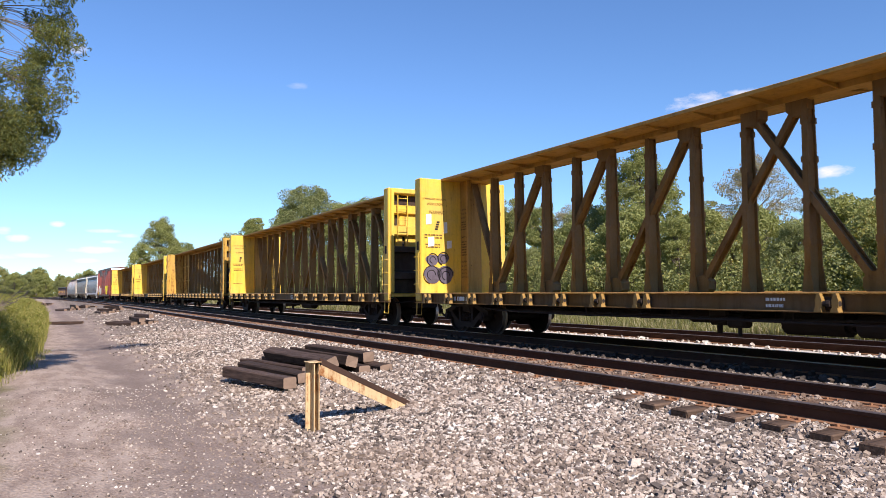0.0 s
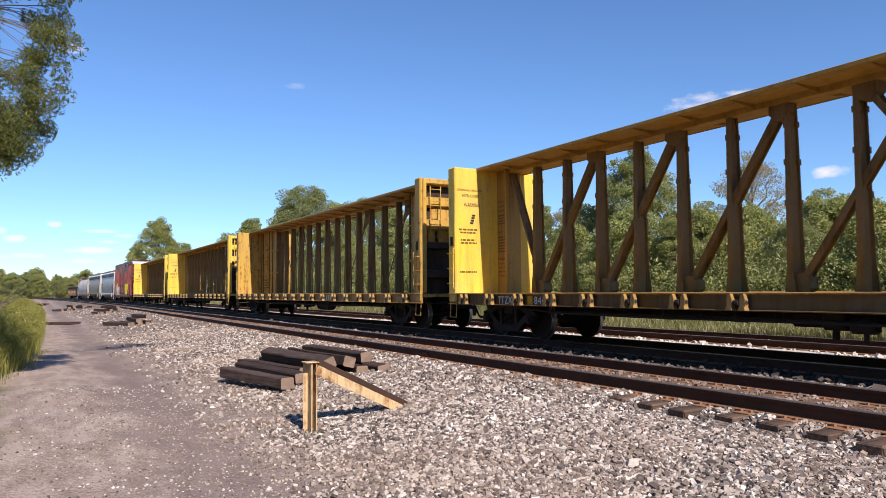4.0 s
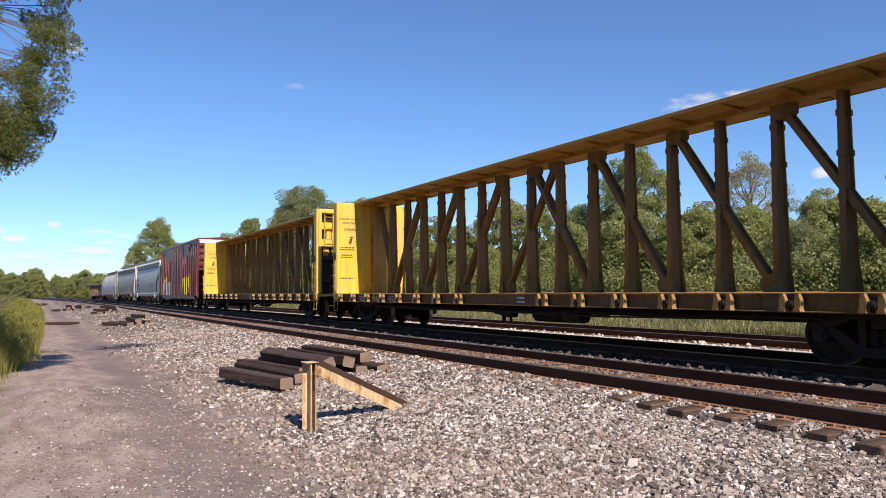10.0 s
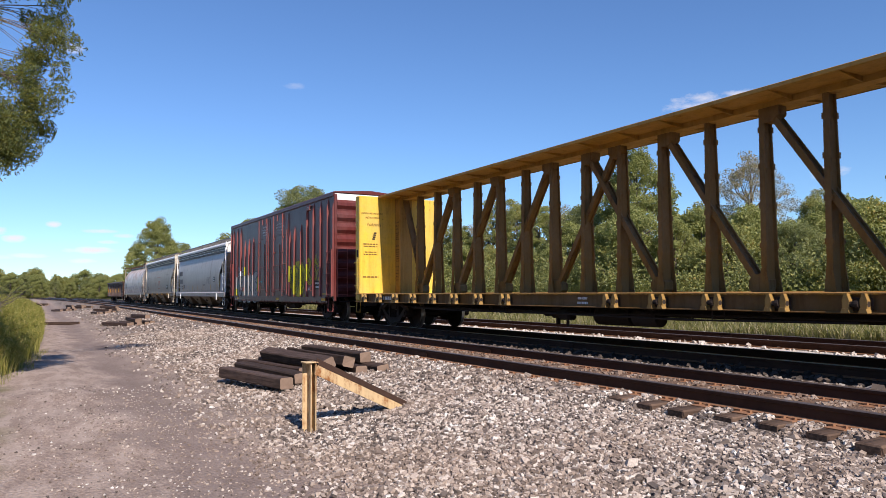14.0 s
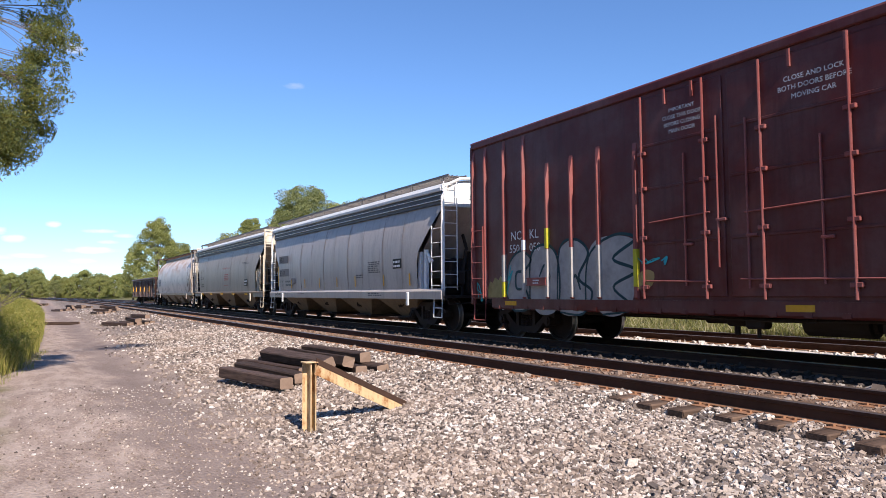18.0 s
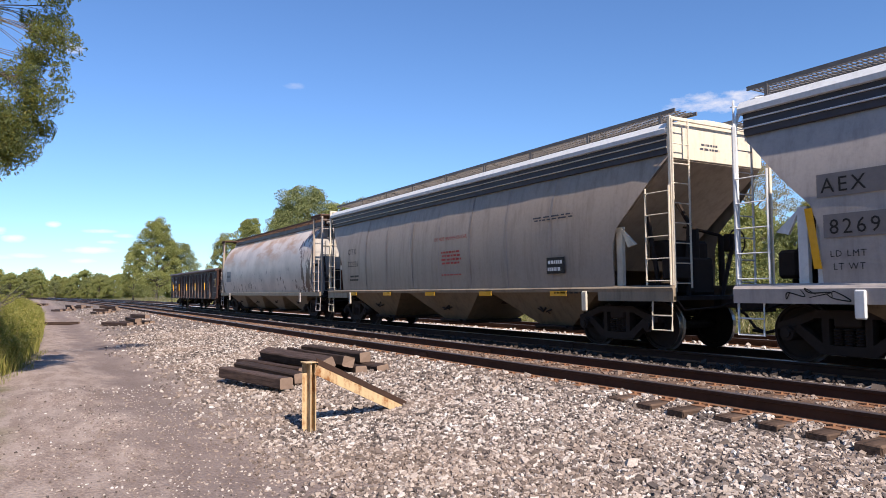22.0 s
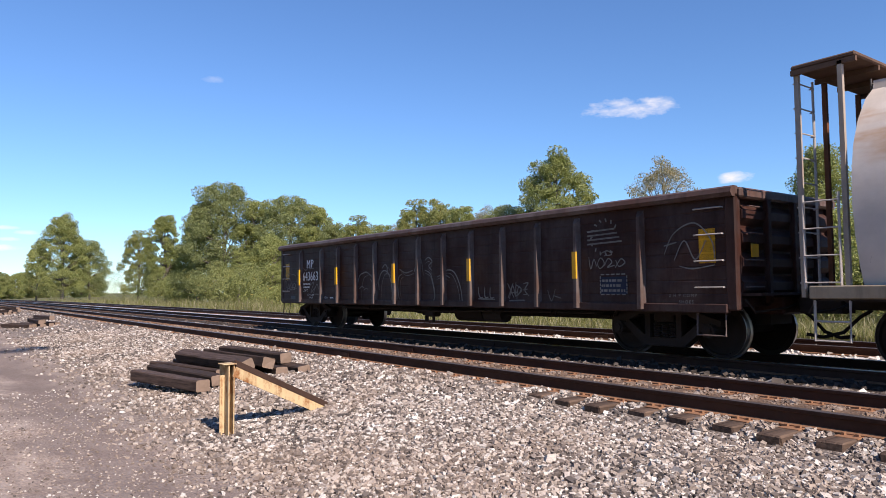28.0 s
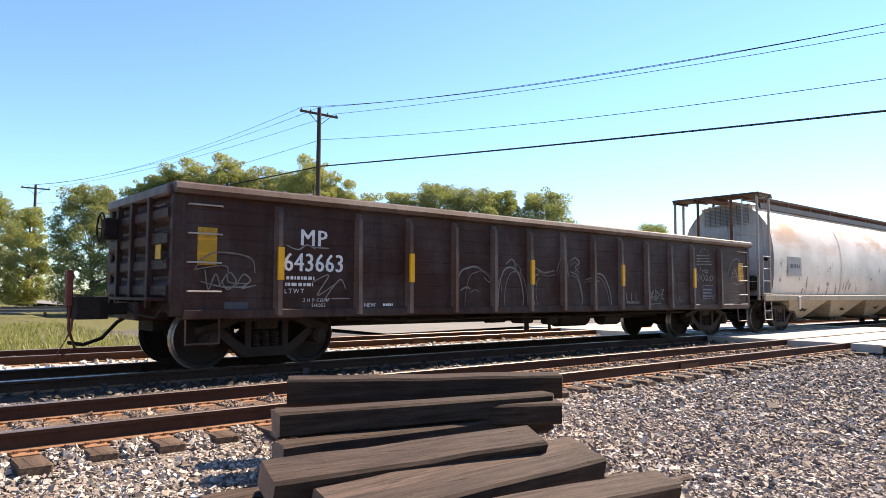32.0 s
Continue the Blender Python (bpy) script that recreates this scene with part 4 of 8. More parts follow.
def centrebeam_old():
    """An older car: solid panels at both ends of the middle partition, thin rods with gussets between."""
    car = thing("panelled_centrebeam_flatcar", "rusty yellow centre-beam flatcar with solid panels beside its bulkheads", "freight car", "freight train")
    xs = [-6.55 + 1.18 * i for i in range(12)]
    flat_deck(car, YELLOW_OLD, xs + [-9.9, -8.8, -7.7, 7.5, 8.7, 9.9], DECK_EDGE)
    for x in xs:
        s = Shape()
        s.prism([(-0.10, 1.06), (0.10, 1.06), (0.07, CHORD_Z), (-0.07, CHORD_Z)], 0, x - 0.015, x + 0.015)
        for k in (-1, 1):
            s.add([(x + dx, k * (y - d), z) for z, y in ((1.06, 0.16), (CHORD_Z, 0.10)) for dx, d in ((-0.055, 0.0), (0.055, 0.0), (0.055, 0.02), (-0.055, 0.02))],
                  [(0, 1, 2, 3), (4, 7, 6, 5), (0, 4, 5, 1), (1, 5, 6, 2), (2, 6, 7, 3), (3, 7, 4, 0)])
        part("post", s, YELLOW_DIRTY, car)
    for s in (-1, 1):
        head = bulkhead(car, s, YELLOW_OLD)
        tagged(head, "rust-stained steel bulkhead")
        x0, x1 = (-10.45, -7.45) if s < 0 else (7.45, 10.45)
        cols, rows = sorted(s * v for v in (10.45, 10.12, 8.98, 8.38, 7.6)), [1.06, 2.18, 3.37, CHORD_Z]
        for i in range(4):
            for j in range(3):
                p = Shape()
                p.box(cols[i] + 0.02, cols[i + 1] - 0.02, -0.16, 0.16, rows[j] + 0.015, rows[j + 1] - 0.015, 0.012)
                part("panel", p, YELLOW_OLD, car)
        for i in range(5):
            r = Shape()
            r.box(cols[i] - 0.03, cols[i] + 0.03, -0.20, 0.20, 1.06, CHORD_Z, 0.01)
            part("panel_stiffener", r, YELLOW_SILL, car)
        for z in rows[1:3]:
            r = Shape()
            for k in (-1, 1):
                r.tube([(x0, k * 0.175, z), (x1, k * 0.175, z)], 0.035, 6)
            part("panel_rail", r, YELLOW_OLD, car)
    for a, b, zt, zb in ((7.4, 5.2, 4.2, 1.2), (3.95, 1.6, 4.2, 1.5), (-7.4, -5.5, 4.2, 1.9), (-4.3, -2.2, 4.2, 2.2), (-0.9, 0.3, 4.2, 2.9)):
        g = Shape()
        u = 1 if b > a else -1
        edge = [(0.0, 0.2), (0.0, -0.1), (0.0, -0.45), (0.12, -0.42), (0.30, -0.40), (0.46, -0.50), (0.60, -0.62), (0.64, -0.56), (0.50, -0.30), (0.46, -0.05), (0.50, 0.2), (0.25, 0.2)]
        outer = [(a + u * p, zt + q) for p, q in edge]
        inner = [(a + u * (0.20 + 0.065 * math.cos(2.36 + 0.5236 * i)), zt - 0.12 + 0.065 * math.sin(2.36 + 0.5236 * i)) for i in range(12)]
        n = len(edge)
        g.add([(p, y, q) for y in (-0.03, 0.03) for p, q in outer + inner], [(o + i, o + (i + 1) % n, o + n + (i + 1) % n, o + n + i) for o in (0, 2 * n) for i in range(n)] +
              [(b2 + i, b2 + (i + 1) % n, b2 + 2 * n + (i + 1) % n, b2 + 2 * n + i) for b2 in (0, n) for i in range(n)])
        part("gusset", g, YELLOW_DIRTY, car)
        g = Shape()
        g.tube([(a + u * 0.55, 0.02, zt - 0.54), (b, 0.02, zb)], 0.022, 6)
        part("tie_rod", g, YELLOW_DIRTY, car)
    top_chord(car, 0.92, CHORD_RUSTY)
    for bx in (-9.95, 9.05):
        y = -0.163
        w = 0.85
        lettering("WARNING", 0.13, LETTER_FAINT, car, on_side(bx, 4.0, y))
        bars(car, LETTER_FAINT, bx, bx + w, 3.42, 3.55, 2, y, rng)
        lettering("SAFETY FIRST", 0.10, LETTER_FAINT, car, on_side(bx, 3.02, y))
        bars(car, LETTER_FAINT, bx + 0.1, bx + w * 0.8, 2.65, 2.9, 2, y, rng)
        lettering("WARNING", 0.12, LETTER_FAINT, car, on_side(bx, 1.98, y))
        bars(car, LETTER_FAINT, bx, bx + w, 1.35, 1.9, 4, y, rng)
        q = Shape()
        for i in range(3):
            q.add([(bx + 0.3 + 0.1 * i, y, 3.68 + 0.07 * i), (bx + 0.4 + 0.1 * i, y, 3.72 + 0.07 * i), (bx + 0.37 + 0.1 * i, y, 3.8 + 0.07 * i), (bx + 0.27 + 0.1 * i, y, 3.76 + 0.07 * i)], [(0, 1, 2, 3)])
        part("load_sign", q, LETTER_FAINT, car)
    sill_number(car, "TTZX 86908", -7.3)
    for i in range(4):
        x = 3.05 + 0.24 * i
        q = Shape()
        q.prism([(x, 0.84), (x + 0.07, 0.84), (x + 0.16, 1.02), (x + 0.0, 1.02), (x - 0.02, 0.98), (x + 0.05, 0.98)], 1, -1.485, -1.472)
        part("white_mark", q, LETTER_W, car)
    return car


flat_c = centrebeam_old()


# ---- red boxcar ----
def blob(s, pts, y, steps=5):
    c = curve(pts, steps, True)
    s.add([(p.x, y, p.y) for p in c], [tuple(range(len(c)))])
    return c


def rib_skin(car, x, z0, z1, Y, mat):
    s = Shape()
    w, d = 0.060, 0.069
    c = [(x - w, -Y), (x - w * 0.62, -Y - d), (x + w * 0.62, -Y - d), (x + w, -Y)]
    s.add([(a, b, z) for z in (z0, z1) for a, b in c], [(0, 1, 5, 4), (1, 2, 6, 5), (2, 3, 7, 6), (4, 5, 6, 7), (0, 3, 2, 1)])
    part("rib_paint", s, mat, car)


def boxcar():
    L, Y = 7.95, 1.46
    car = thing("boxcar", "oxide-red ribbed steel boxcar with silver and yellow graffiti on its side", "freight car", "freight train")
    b = Shape()
    b.box(-L, L, -Y, Y, 0.95, 4.82)
    part("body", b, RED, car)
    for k in (-1, 1):
        s = Shape()
        s.prism([(k * Y, 0.95), (k * (Y + 0.03), 0.95), (k * (Y + 0.03), 0.74), (k * (Y - 0.03), 0.70), (k * (Y - 0.10), 0.95)], 0, -L + 0.9, L - 0.9)
        for i in range(26):
            x = -L + 1.1 + i * 0.56
            s.box(x, x + 0.12, k * Y, k * (Y + 0.045), 0.72, 0.80)
        part("side_sill", s, RED, car)
        t = Shape()
        t.box(-L, L, k * (Y - 0.02), k * (Y + 0.05), 4.76, 4.92, 0.02)
        part("top_rail", t, RED, car)
    r = Shape()
    r.prism([(-Y - 0.05, 4.90), (-Y - 0.02, 4.94), (0, 5.04), (Y + 0.02, 4.94), (Y + 0.05, 4.90)], 0, -L - 0.02, L + 0.02)
    part("roof", r, RED, car)
    ribs = [(-7.88, 4.7), (-7.33, 4.72), (-6.53, 4.74), (-5.75, 4.72), (-4.9, 3.95), (-4.1, 3.98), (-3.28, 4.02), (-2.28, 3.9),
            (2.67, 3.82), (3.33, 4.02), (4.18, 4.05), (4.94, 4.76), (5.71, 4.74), (6.52, 4.74), (7.3, 4.74), (7.90, 4.7)]
    for k in (-1, 1):
        for x, top in ribs:
            s = Shape()
            w, d = 0.055, 0.065
            s.add([(x - w, k * Y, 0.95), (x + w, k * Y, 0.95), (x + w * 0.6, k * (Y + d), 1.0), (x - w * 0.6, k * (Y + d), 1.0),
                   (x - w, k * Y, top), (x + w, k * Y, top), (x + w * 0.4, k * (Y + d), top - 0.4), (x - w * 0.4, k * (Y + d), top - 0.4)],
                  [(0, 1, 2, 3), (4, 7, 6, 5), (0, 3, 7, 4), (3, 2, 6, 7), (2, 1, 5, 6)])
            part("rib", s, RED_RIB, car)
    # plug door and sliding door
    for x0, x1 in ((-2.2, -0.32), (-0.22, 2.5)):
        d = Shape()
        d.box(x0, x1, -Y - 0.03, -Y, 1.02, 4.66, 0.01)
        door = part("door", d, RED, car, "red sliding boxcar door")
        for z in (1.95, 2.95, 3.75):
            d = Shape()
            d.box(x0 + 0.05, x1 - 0.05, -Y - 0.045, -Y - 0.03, z, z + 0.05, 0.01)
            part("door_band", d, RED, door)
        for x in ([-2.05, -0.67] if x0 < -1 else [0.40, 1.78]):
            q = Shape()
            q.tube([(x, -Y - 0.075, 0.98), (x, -Y - 0.075, 4.7)], 0.022, 6)
            for z in (1.15, 2.05, 2.95, 3.6):
                q.box(x - 0.09, x + 0.09, -Y - 0.09, -Y - 0.03, z, z + 0.07, 0.01)
            part("lock_rod", q, RED_RIB, door)
        for x, z, h in ([(-1.1, 1.2, 2.3), (-0.42, 1.5, 2.5)] if x0 < -1 else [(0.13, 1.15, 2.7), (1.34, 1.2, 2.15), (2.36, 1.05, 2.9)]):
            q = Shape()
            q.tube([(x, -Y - 0.06, z), (x, -Y - 0.06, z + h)], 0.018, 6)
            q.box(x - 0.04, x + 0.16, -Y - 0.08, -Y - 0.03, z + h * 0.3, z + h * 0.3 + 0.05, 0.01)
            part("latch_bar", q, RED_RIB, door)
        q = Shape()
        q.tube([(x0 + 0.3, -Y - 0.07, 2.35), (x1 - 0.25, -Y - 0.07, 2.42)], 0.015, 5)
        q.tube([(x0 + 0.2, -Y - 0.07, 1.30), (x1 - 0.3, -Y - 0.07, 1.27)], 0.015, 5)
        part("door_handle", q, RED_RIB, door)
    for x in (-1.5, -0.9, 0.9, 1.75):
        q = Shape()
        q.box(x - 0.02, x + 0.02, -Y - 0.07, -Y - 0.03, 4.45, 4.72)
        part("door_hanger", q, RED_RIB, car)
    # ends: horizontal corrugations, white band at the top
    for s in (-1, 1):
        prof = [(s * L, 0.95)]
        z = 1.05
        while z < 4.3:
            prof += [(s * L, z), (s * (L + 0.10), z + 0.13), (s * (L + 0.10), z + 0.25), (s * L, z + 0.40)]
            z += 0.46
        prof += [(s * L, 4.42), (s * (L - 0.05), 4.42), (s * (L - 0.05), 0.95)]
        e = Shape()
        e.prism(prof, 1, -Y + 0.08, Y - 0.08)
        part("corrugated_end", e, RED, car)
        w = Shape()
        w.box(s * L, s * (L + 0.03), -Y, Y, 4.46, 4.86)
        part("end_band", w, WHITE, car, "white reflective band")
        for k in (-1, 1):
            c = Shape()
            c.box(s * (L - 0.05), s * (L + 0.06), k * (Y - 0.10), k * (Y + 0.03), 0.80, 4.84, 0.02)
            part("corner_post", c, RED, car)
        x0, x1 = sorted((s * 7.36, s * 7.86))
        ladder(car, x0, x1, 1.05, 2.65, 5, -Y - 0.03, RED_RIB)
        ladder(car, -1.4, -1.0, 1.05, 2.65, 6, s * (L + 0.10) if s > 0 else -L - 0.16, RED_RIB, "end_ladder", along='y')
        st = Shape()
        st.tube([(x0, -Y, 0.95), (x0, -Y - 0.02, 0.42), (x1, -Y - 0.02, 0.42), (x1, -Y, 0.95)], 0.018, 5)
        part("step", st, RED_RIB, car)
        truck(car, s * 6.25)
        coupler(car, L + 0.1, s)
    underside(car, L)
    y = -Y - 0.032
    for i, t in enumerate(("IMPORTANT", "CLOSE THIS DOOR", "BEFORE CLOSING", "MAIN DOOR")):
        lettering(t, 0.10, LETTER_W, car, on_side(-1.14, 4.28 - 0.125 * i, y), align='CENTER')
    for i, t in enumerate(("CLOSE AND LOCK", "BOTH DOORS BEFORE", "MOVING CAR")):
        lettering(t, 0.11, LETTER_W, car, on_side(1.25, 4.24 - 0.14 * i, y), align='CENTER')
    y = -Y - 0.008
    lettering("NO", 0.30, LETTER_W, car, on_side(-6.28, 2.32, y))
    lettering("KL", 0.30, LETTER_W, car, on_side(-5.56, 2.32, y))
    lettering("550", 0.27, LETTER_W, car, on_side(-6.33, 2.03, y))
    lettering("050", 0.27, LETTER_W, car, on_side(-5.56, 2.03, y))
    bars(car, SCRAWL, 6.78, 7.12, 1.55, 1.9, 4, y, rng)
    f = Shape()
    f.add([(5.9, y, 1.25), (6.4, y, 1.25), (6.4, y, 1.6), (5.9, y, 1.6)], [(0, 1, 2, 3)])
    part("data_panel", f, LETTER_K, car)
    bars(car, LETTER_W, 5.93, 6.37, 1.28, 1.58, 2, y - 0.003, rng)
    for x in (6.85, 0.9, -6.3):
        q = Shape()
        q.box(x - 0.2, x + 0.25, -Y - 0.035, -Y - 0.028, 0.80, 0.90)
        part("yellow_mark", q, YELLOW_MARK, car)
    # yellow piece
    y = -Y - 0.006
    g = Shape()
    for pts in ([(2.50, 1.75), (2.62, 2.15), (2.78, 2.30), (2.98, 2.1), (3.05, 1.5), (2.84, 1.27), (2.6, 1.45)],
                [(3.02, 1.15), (3.05, 1.9), (3.3, 2.36), (3.9, 2.48), (4.45, 2.34), (4.74, 1.97), (4.62, 1.44), (4.15, 0.96), (3.40, 1.02)]):
        blob(g, pts, y)
        y -= 0.0015
    for i in range(46):
        a = i * 2.4
        x, z = 6.0 + 0.32 * math.cos(a) * rng.random(), 2.2 + 0.42 * math.sin(a) * rng.random()
        g.ribbon([(x, z), (x + 0.16 * math.cos(a), z + 0.2 * math.sin(a))], 0.028, y - 0.0003 * i)
    part("graffiti", g, SPRAY_Y, car, "yellow sprayed lettering with black outlines")
    loop = curve([(4.88, 1.66), (4.90, 2.05), (4.95, 2.40), (5.16, 2.46), (5.33, 2.34), (5.26, 2.08), (5.08, 1.95), (5.30, 1.74), (5.50, 1.62), (5.34, 1.50), (5.08, 1.56)], 5, True)
    for w, yy, mat in ((0.16, y - 0.010, SPRAY_Y), (0.03, y - 0.014, SPRAY_K)):
        g = Shape()
        g.ribbon(loop + loop[:2], w, yy)
        part("graffiti", g, mat, car, "looped last letter of the yellow piece")
    o = Shape()
    for cx, cz, w, h in ((2.79, 1.78, 0.25, 0.46), (3.45, 1.72, 0.38, 0.62), (4.25, 1.74, 0.43, 0.66)):
        for q in range(6):
            sc = 1.04 - 0.17 * q
            n = 15 if q == 0 else 11
            pts = [(cx + sc * w * math.cos(a + q * 0.9) * (1 + 0.10 * math.sin(3 * a + q)), cz + sc * h * math.sin(a + q * 0.9) * (1 + 0.12 * math.sin(4 * a + 2 * q))) for a in [0.45 * k for k in range(n)]]
            o.ribbon(curve(pts, 3), 0.045 if q == 0 else 0.03, y - 0.004 - 0.0005 * q)
        for q in range(5):
            a = 0.4 + q * 1.3
            x0, z0 = cx + w * 0.55 * math.cos(a), cz + h * 0.55 * math.sin(a)
            o.ribbon(curve([(x0 - 0.05, z0 + 0.12), (x0 + 0.03, z0 + 0.03), (x0 - 0.02, z0 - 0.06), (x0 + 0.05, z0 - 0.14)], 3), 0.028, y - 0.008 - 0.0003 * q)
    part("graffiti_outline", o, SPRAY_K, car)
    for x in (2.67, 3.33, 4.18, 4.94):
        rib_skin(car, x, 1.05 if 3 < x < 4.8 else 1.6, 2.3, Y, SPRAY_Y)
    for cx, cz in ((2.45, 1.95), (3.2, 0.95), (4.6, 0.98), (5.35, 1.25), (6.3, 1.65)):
        st = Shape()
        for q in range(4):
            a = q * 0.785
            st.ribbon([(cx - 0.1 * math.cos(a), cz - 0.1 * math.sin(a)), (cx, cz), (cx + 0.1 * math.cos(a), cz + 0.1 * math.sin(a))], 0.025, -Y - 0.006 - 0.0004 * q)
        part("graffiti", st, SPRAY_Y, car, "small yellow sprayed star")
    # silver piece
    y = -Y - 0.006
    g = Shape()
    for pts in ([(-6.45, 1.1), (-6.35, 1.75), (-5.9, 2.05), (-5.5, 1.85), (-5.45, 1.3), (-5.7, 0.72), (-6.2, 0.7)],
                [(-5.6, 1.2), (-5.5, 1.9), (-5.0, 2.15), (-4.6, 1.9), (-4.5, 1.2), (-4.7, 0.68), (-5.3, 0.66)],
                [(-4.7, 1.3), (-4.5, 2.0), (-4.0, 2.2), (-3.6, 1.9), (-3.5, 1.1), (-3.8, 0.66), (-4.5, 0.68)],
                [(-3.75, 1.3), (-3.5, 2.05), (-2.9, 2.2), (-2.3, 2.05), (-2.25, 1.6), (-2.5, 0.8), (-3.2, 0.66)]):
        blob(g, pts, y)
        y -= 0.0015
    part("graffiti", g, SPRAY_S, car, "silver sprayed bubble lettering with black outlines")
    o = Shape()
    for pts in ([(-6.45, 1.1), (-6.35, 1.75), (-5.9, 2.05), (-5.5, 1.85), (-5.75, 1.6), (-6.05, 1.55), (-6.05, 1.2), (-5.7, 1.15), (-5.6, 0.75), (-6.2, 0.7), (-6.45, 1.1)],
                [(-5.55, 0.7), (-5.5, 1.9), (-5.0, 2.15), (-4.6, 1.9), (-4.5, 1.2), (-4.6, 0.68)], [(-5.2, 1.45), (-5.0, 1.7), (-4.85, 1.4), (-5.2, 1.4)],
                [(-4.6, 0.68), (-4.5, 2.0), (-4.0, 2.2), (-3.6, 1.9), (-3.9, 1.4), (-3.5, 1.1), (-3.8, 0.66), (-4.5, 0.68)], [(-4.2, 1.2), (-4.0, 1.45), (-3.85, 1.15)],
                [(-3.7, 0.7), (-3.6, 1.8), (-2.9, 2.2), (-2.3, 2.1), (-2.9, 1.75), (-2.3, 1.5), (-2.9, 1.2), (-2.4, 0.8), (-3.2, 0.66)]):
        o.ribbon(curve(pts, 6), 0.065, y - 0.004)
    part("graffiti_outline", o, SPRAY_T, car)
    for x, z, w in ((-5.23, 1.34, 0.66), (5.20, 4.58, 0.40), (5.40, 1.28, 0.36)):
        q = Shape()
        q.box(x - w / 2, x + w / 2, -Y - 0.085, -Y - 0.065, z - 0.08, z + 0.08, 0.004)
        for dz in (-0.08, 0.075):
            q.box(x - w / 2 - 0.02, x + w / 2 + 0.02, -Y - 0.095, -Y - 0.0, z + dz - 0.008, z + dz + 0.012)
        board = part("tack_board", q, RED_RIB, car)
        bars(board, LETTER_W, x - 0.13, x + 0.13, z - 0.06, z + 0.06, 2, -Y - 0.088, rng)
    q = Shape()
    q.box(6.68, 7.25, -Y - 0.012, -Y - 0.006, 1.05, 1.09)
    part("yellow_mark", q, YELLOW_MARK, car)
    c = scribble(rng, -6.6, -6.2, 0.9, 2.1, 2, 0.05, y - 0.006)
    part("graffiti", c, SPRAY_C, car, "thin turquoise sprayed lines")
    c = scribble(rng, -2.2, -1.5, 1.55, 1.75, 3, 0.04, -Y - 0.05)
    part("graffiti", c, SPRAY_C, car, "thin turquoise sprayed lines")
    c = scribble(rng, -7.75, -7.35, 0.85, 1.35, 3, 0.05, y)
    part("graffiti", c, SPRAY_C, car, "thin turquoise sprayed lines")
    for x, z0, z1, mat in ((-6.53, 1.0, 1.35, SPRAY_Y), (-6.53, 1.36, 2.0, SPRAY_S), (-2.28, 1.2, 1.9, SPRAY_Y), (-4.9, 2.06, 2.5, SPRAY_Y), (-5.75, 2.06, 2.3, LETTER_W)):
        rib_skin(car, x, z0, z1, Y, mat)
    for pts in ([(-2.3, 1.3), (-2.1, 1.5), (-1.85, 1.45), (-1.9, 1.22), (-2.2, 1.15)], [(-7.26, 0.98), (-6.60, 0.98), (-6.60, 1.42), (-6.72, 1.50), (-6.80, 1.40), (-6.95, 1.47), (-7.05, 1.34), (-7.16, 1.38), (-7.26, 1.22)]):
        q = Shape()
        if pts[0][0] > -3:
            blob(q, pts, -Y - 0.036)
        else:
            q.add([(a, -Y - 0.004, b) for a, b in pts], [tuple(range(len(pts)))])
        part("graffiti", q, SPRAY_D, car, "dull yellow sprayed patch")
    for x in (-5.75, -4.9, -4.1, -3.28):
        rib_skin(car, x, 1.0, 2.04, Y, SPRAY_S)
    return car


box_car = boxcar()


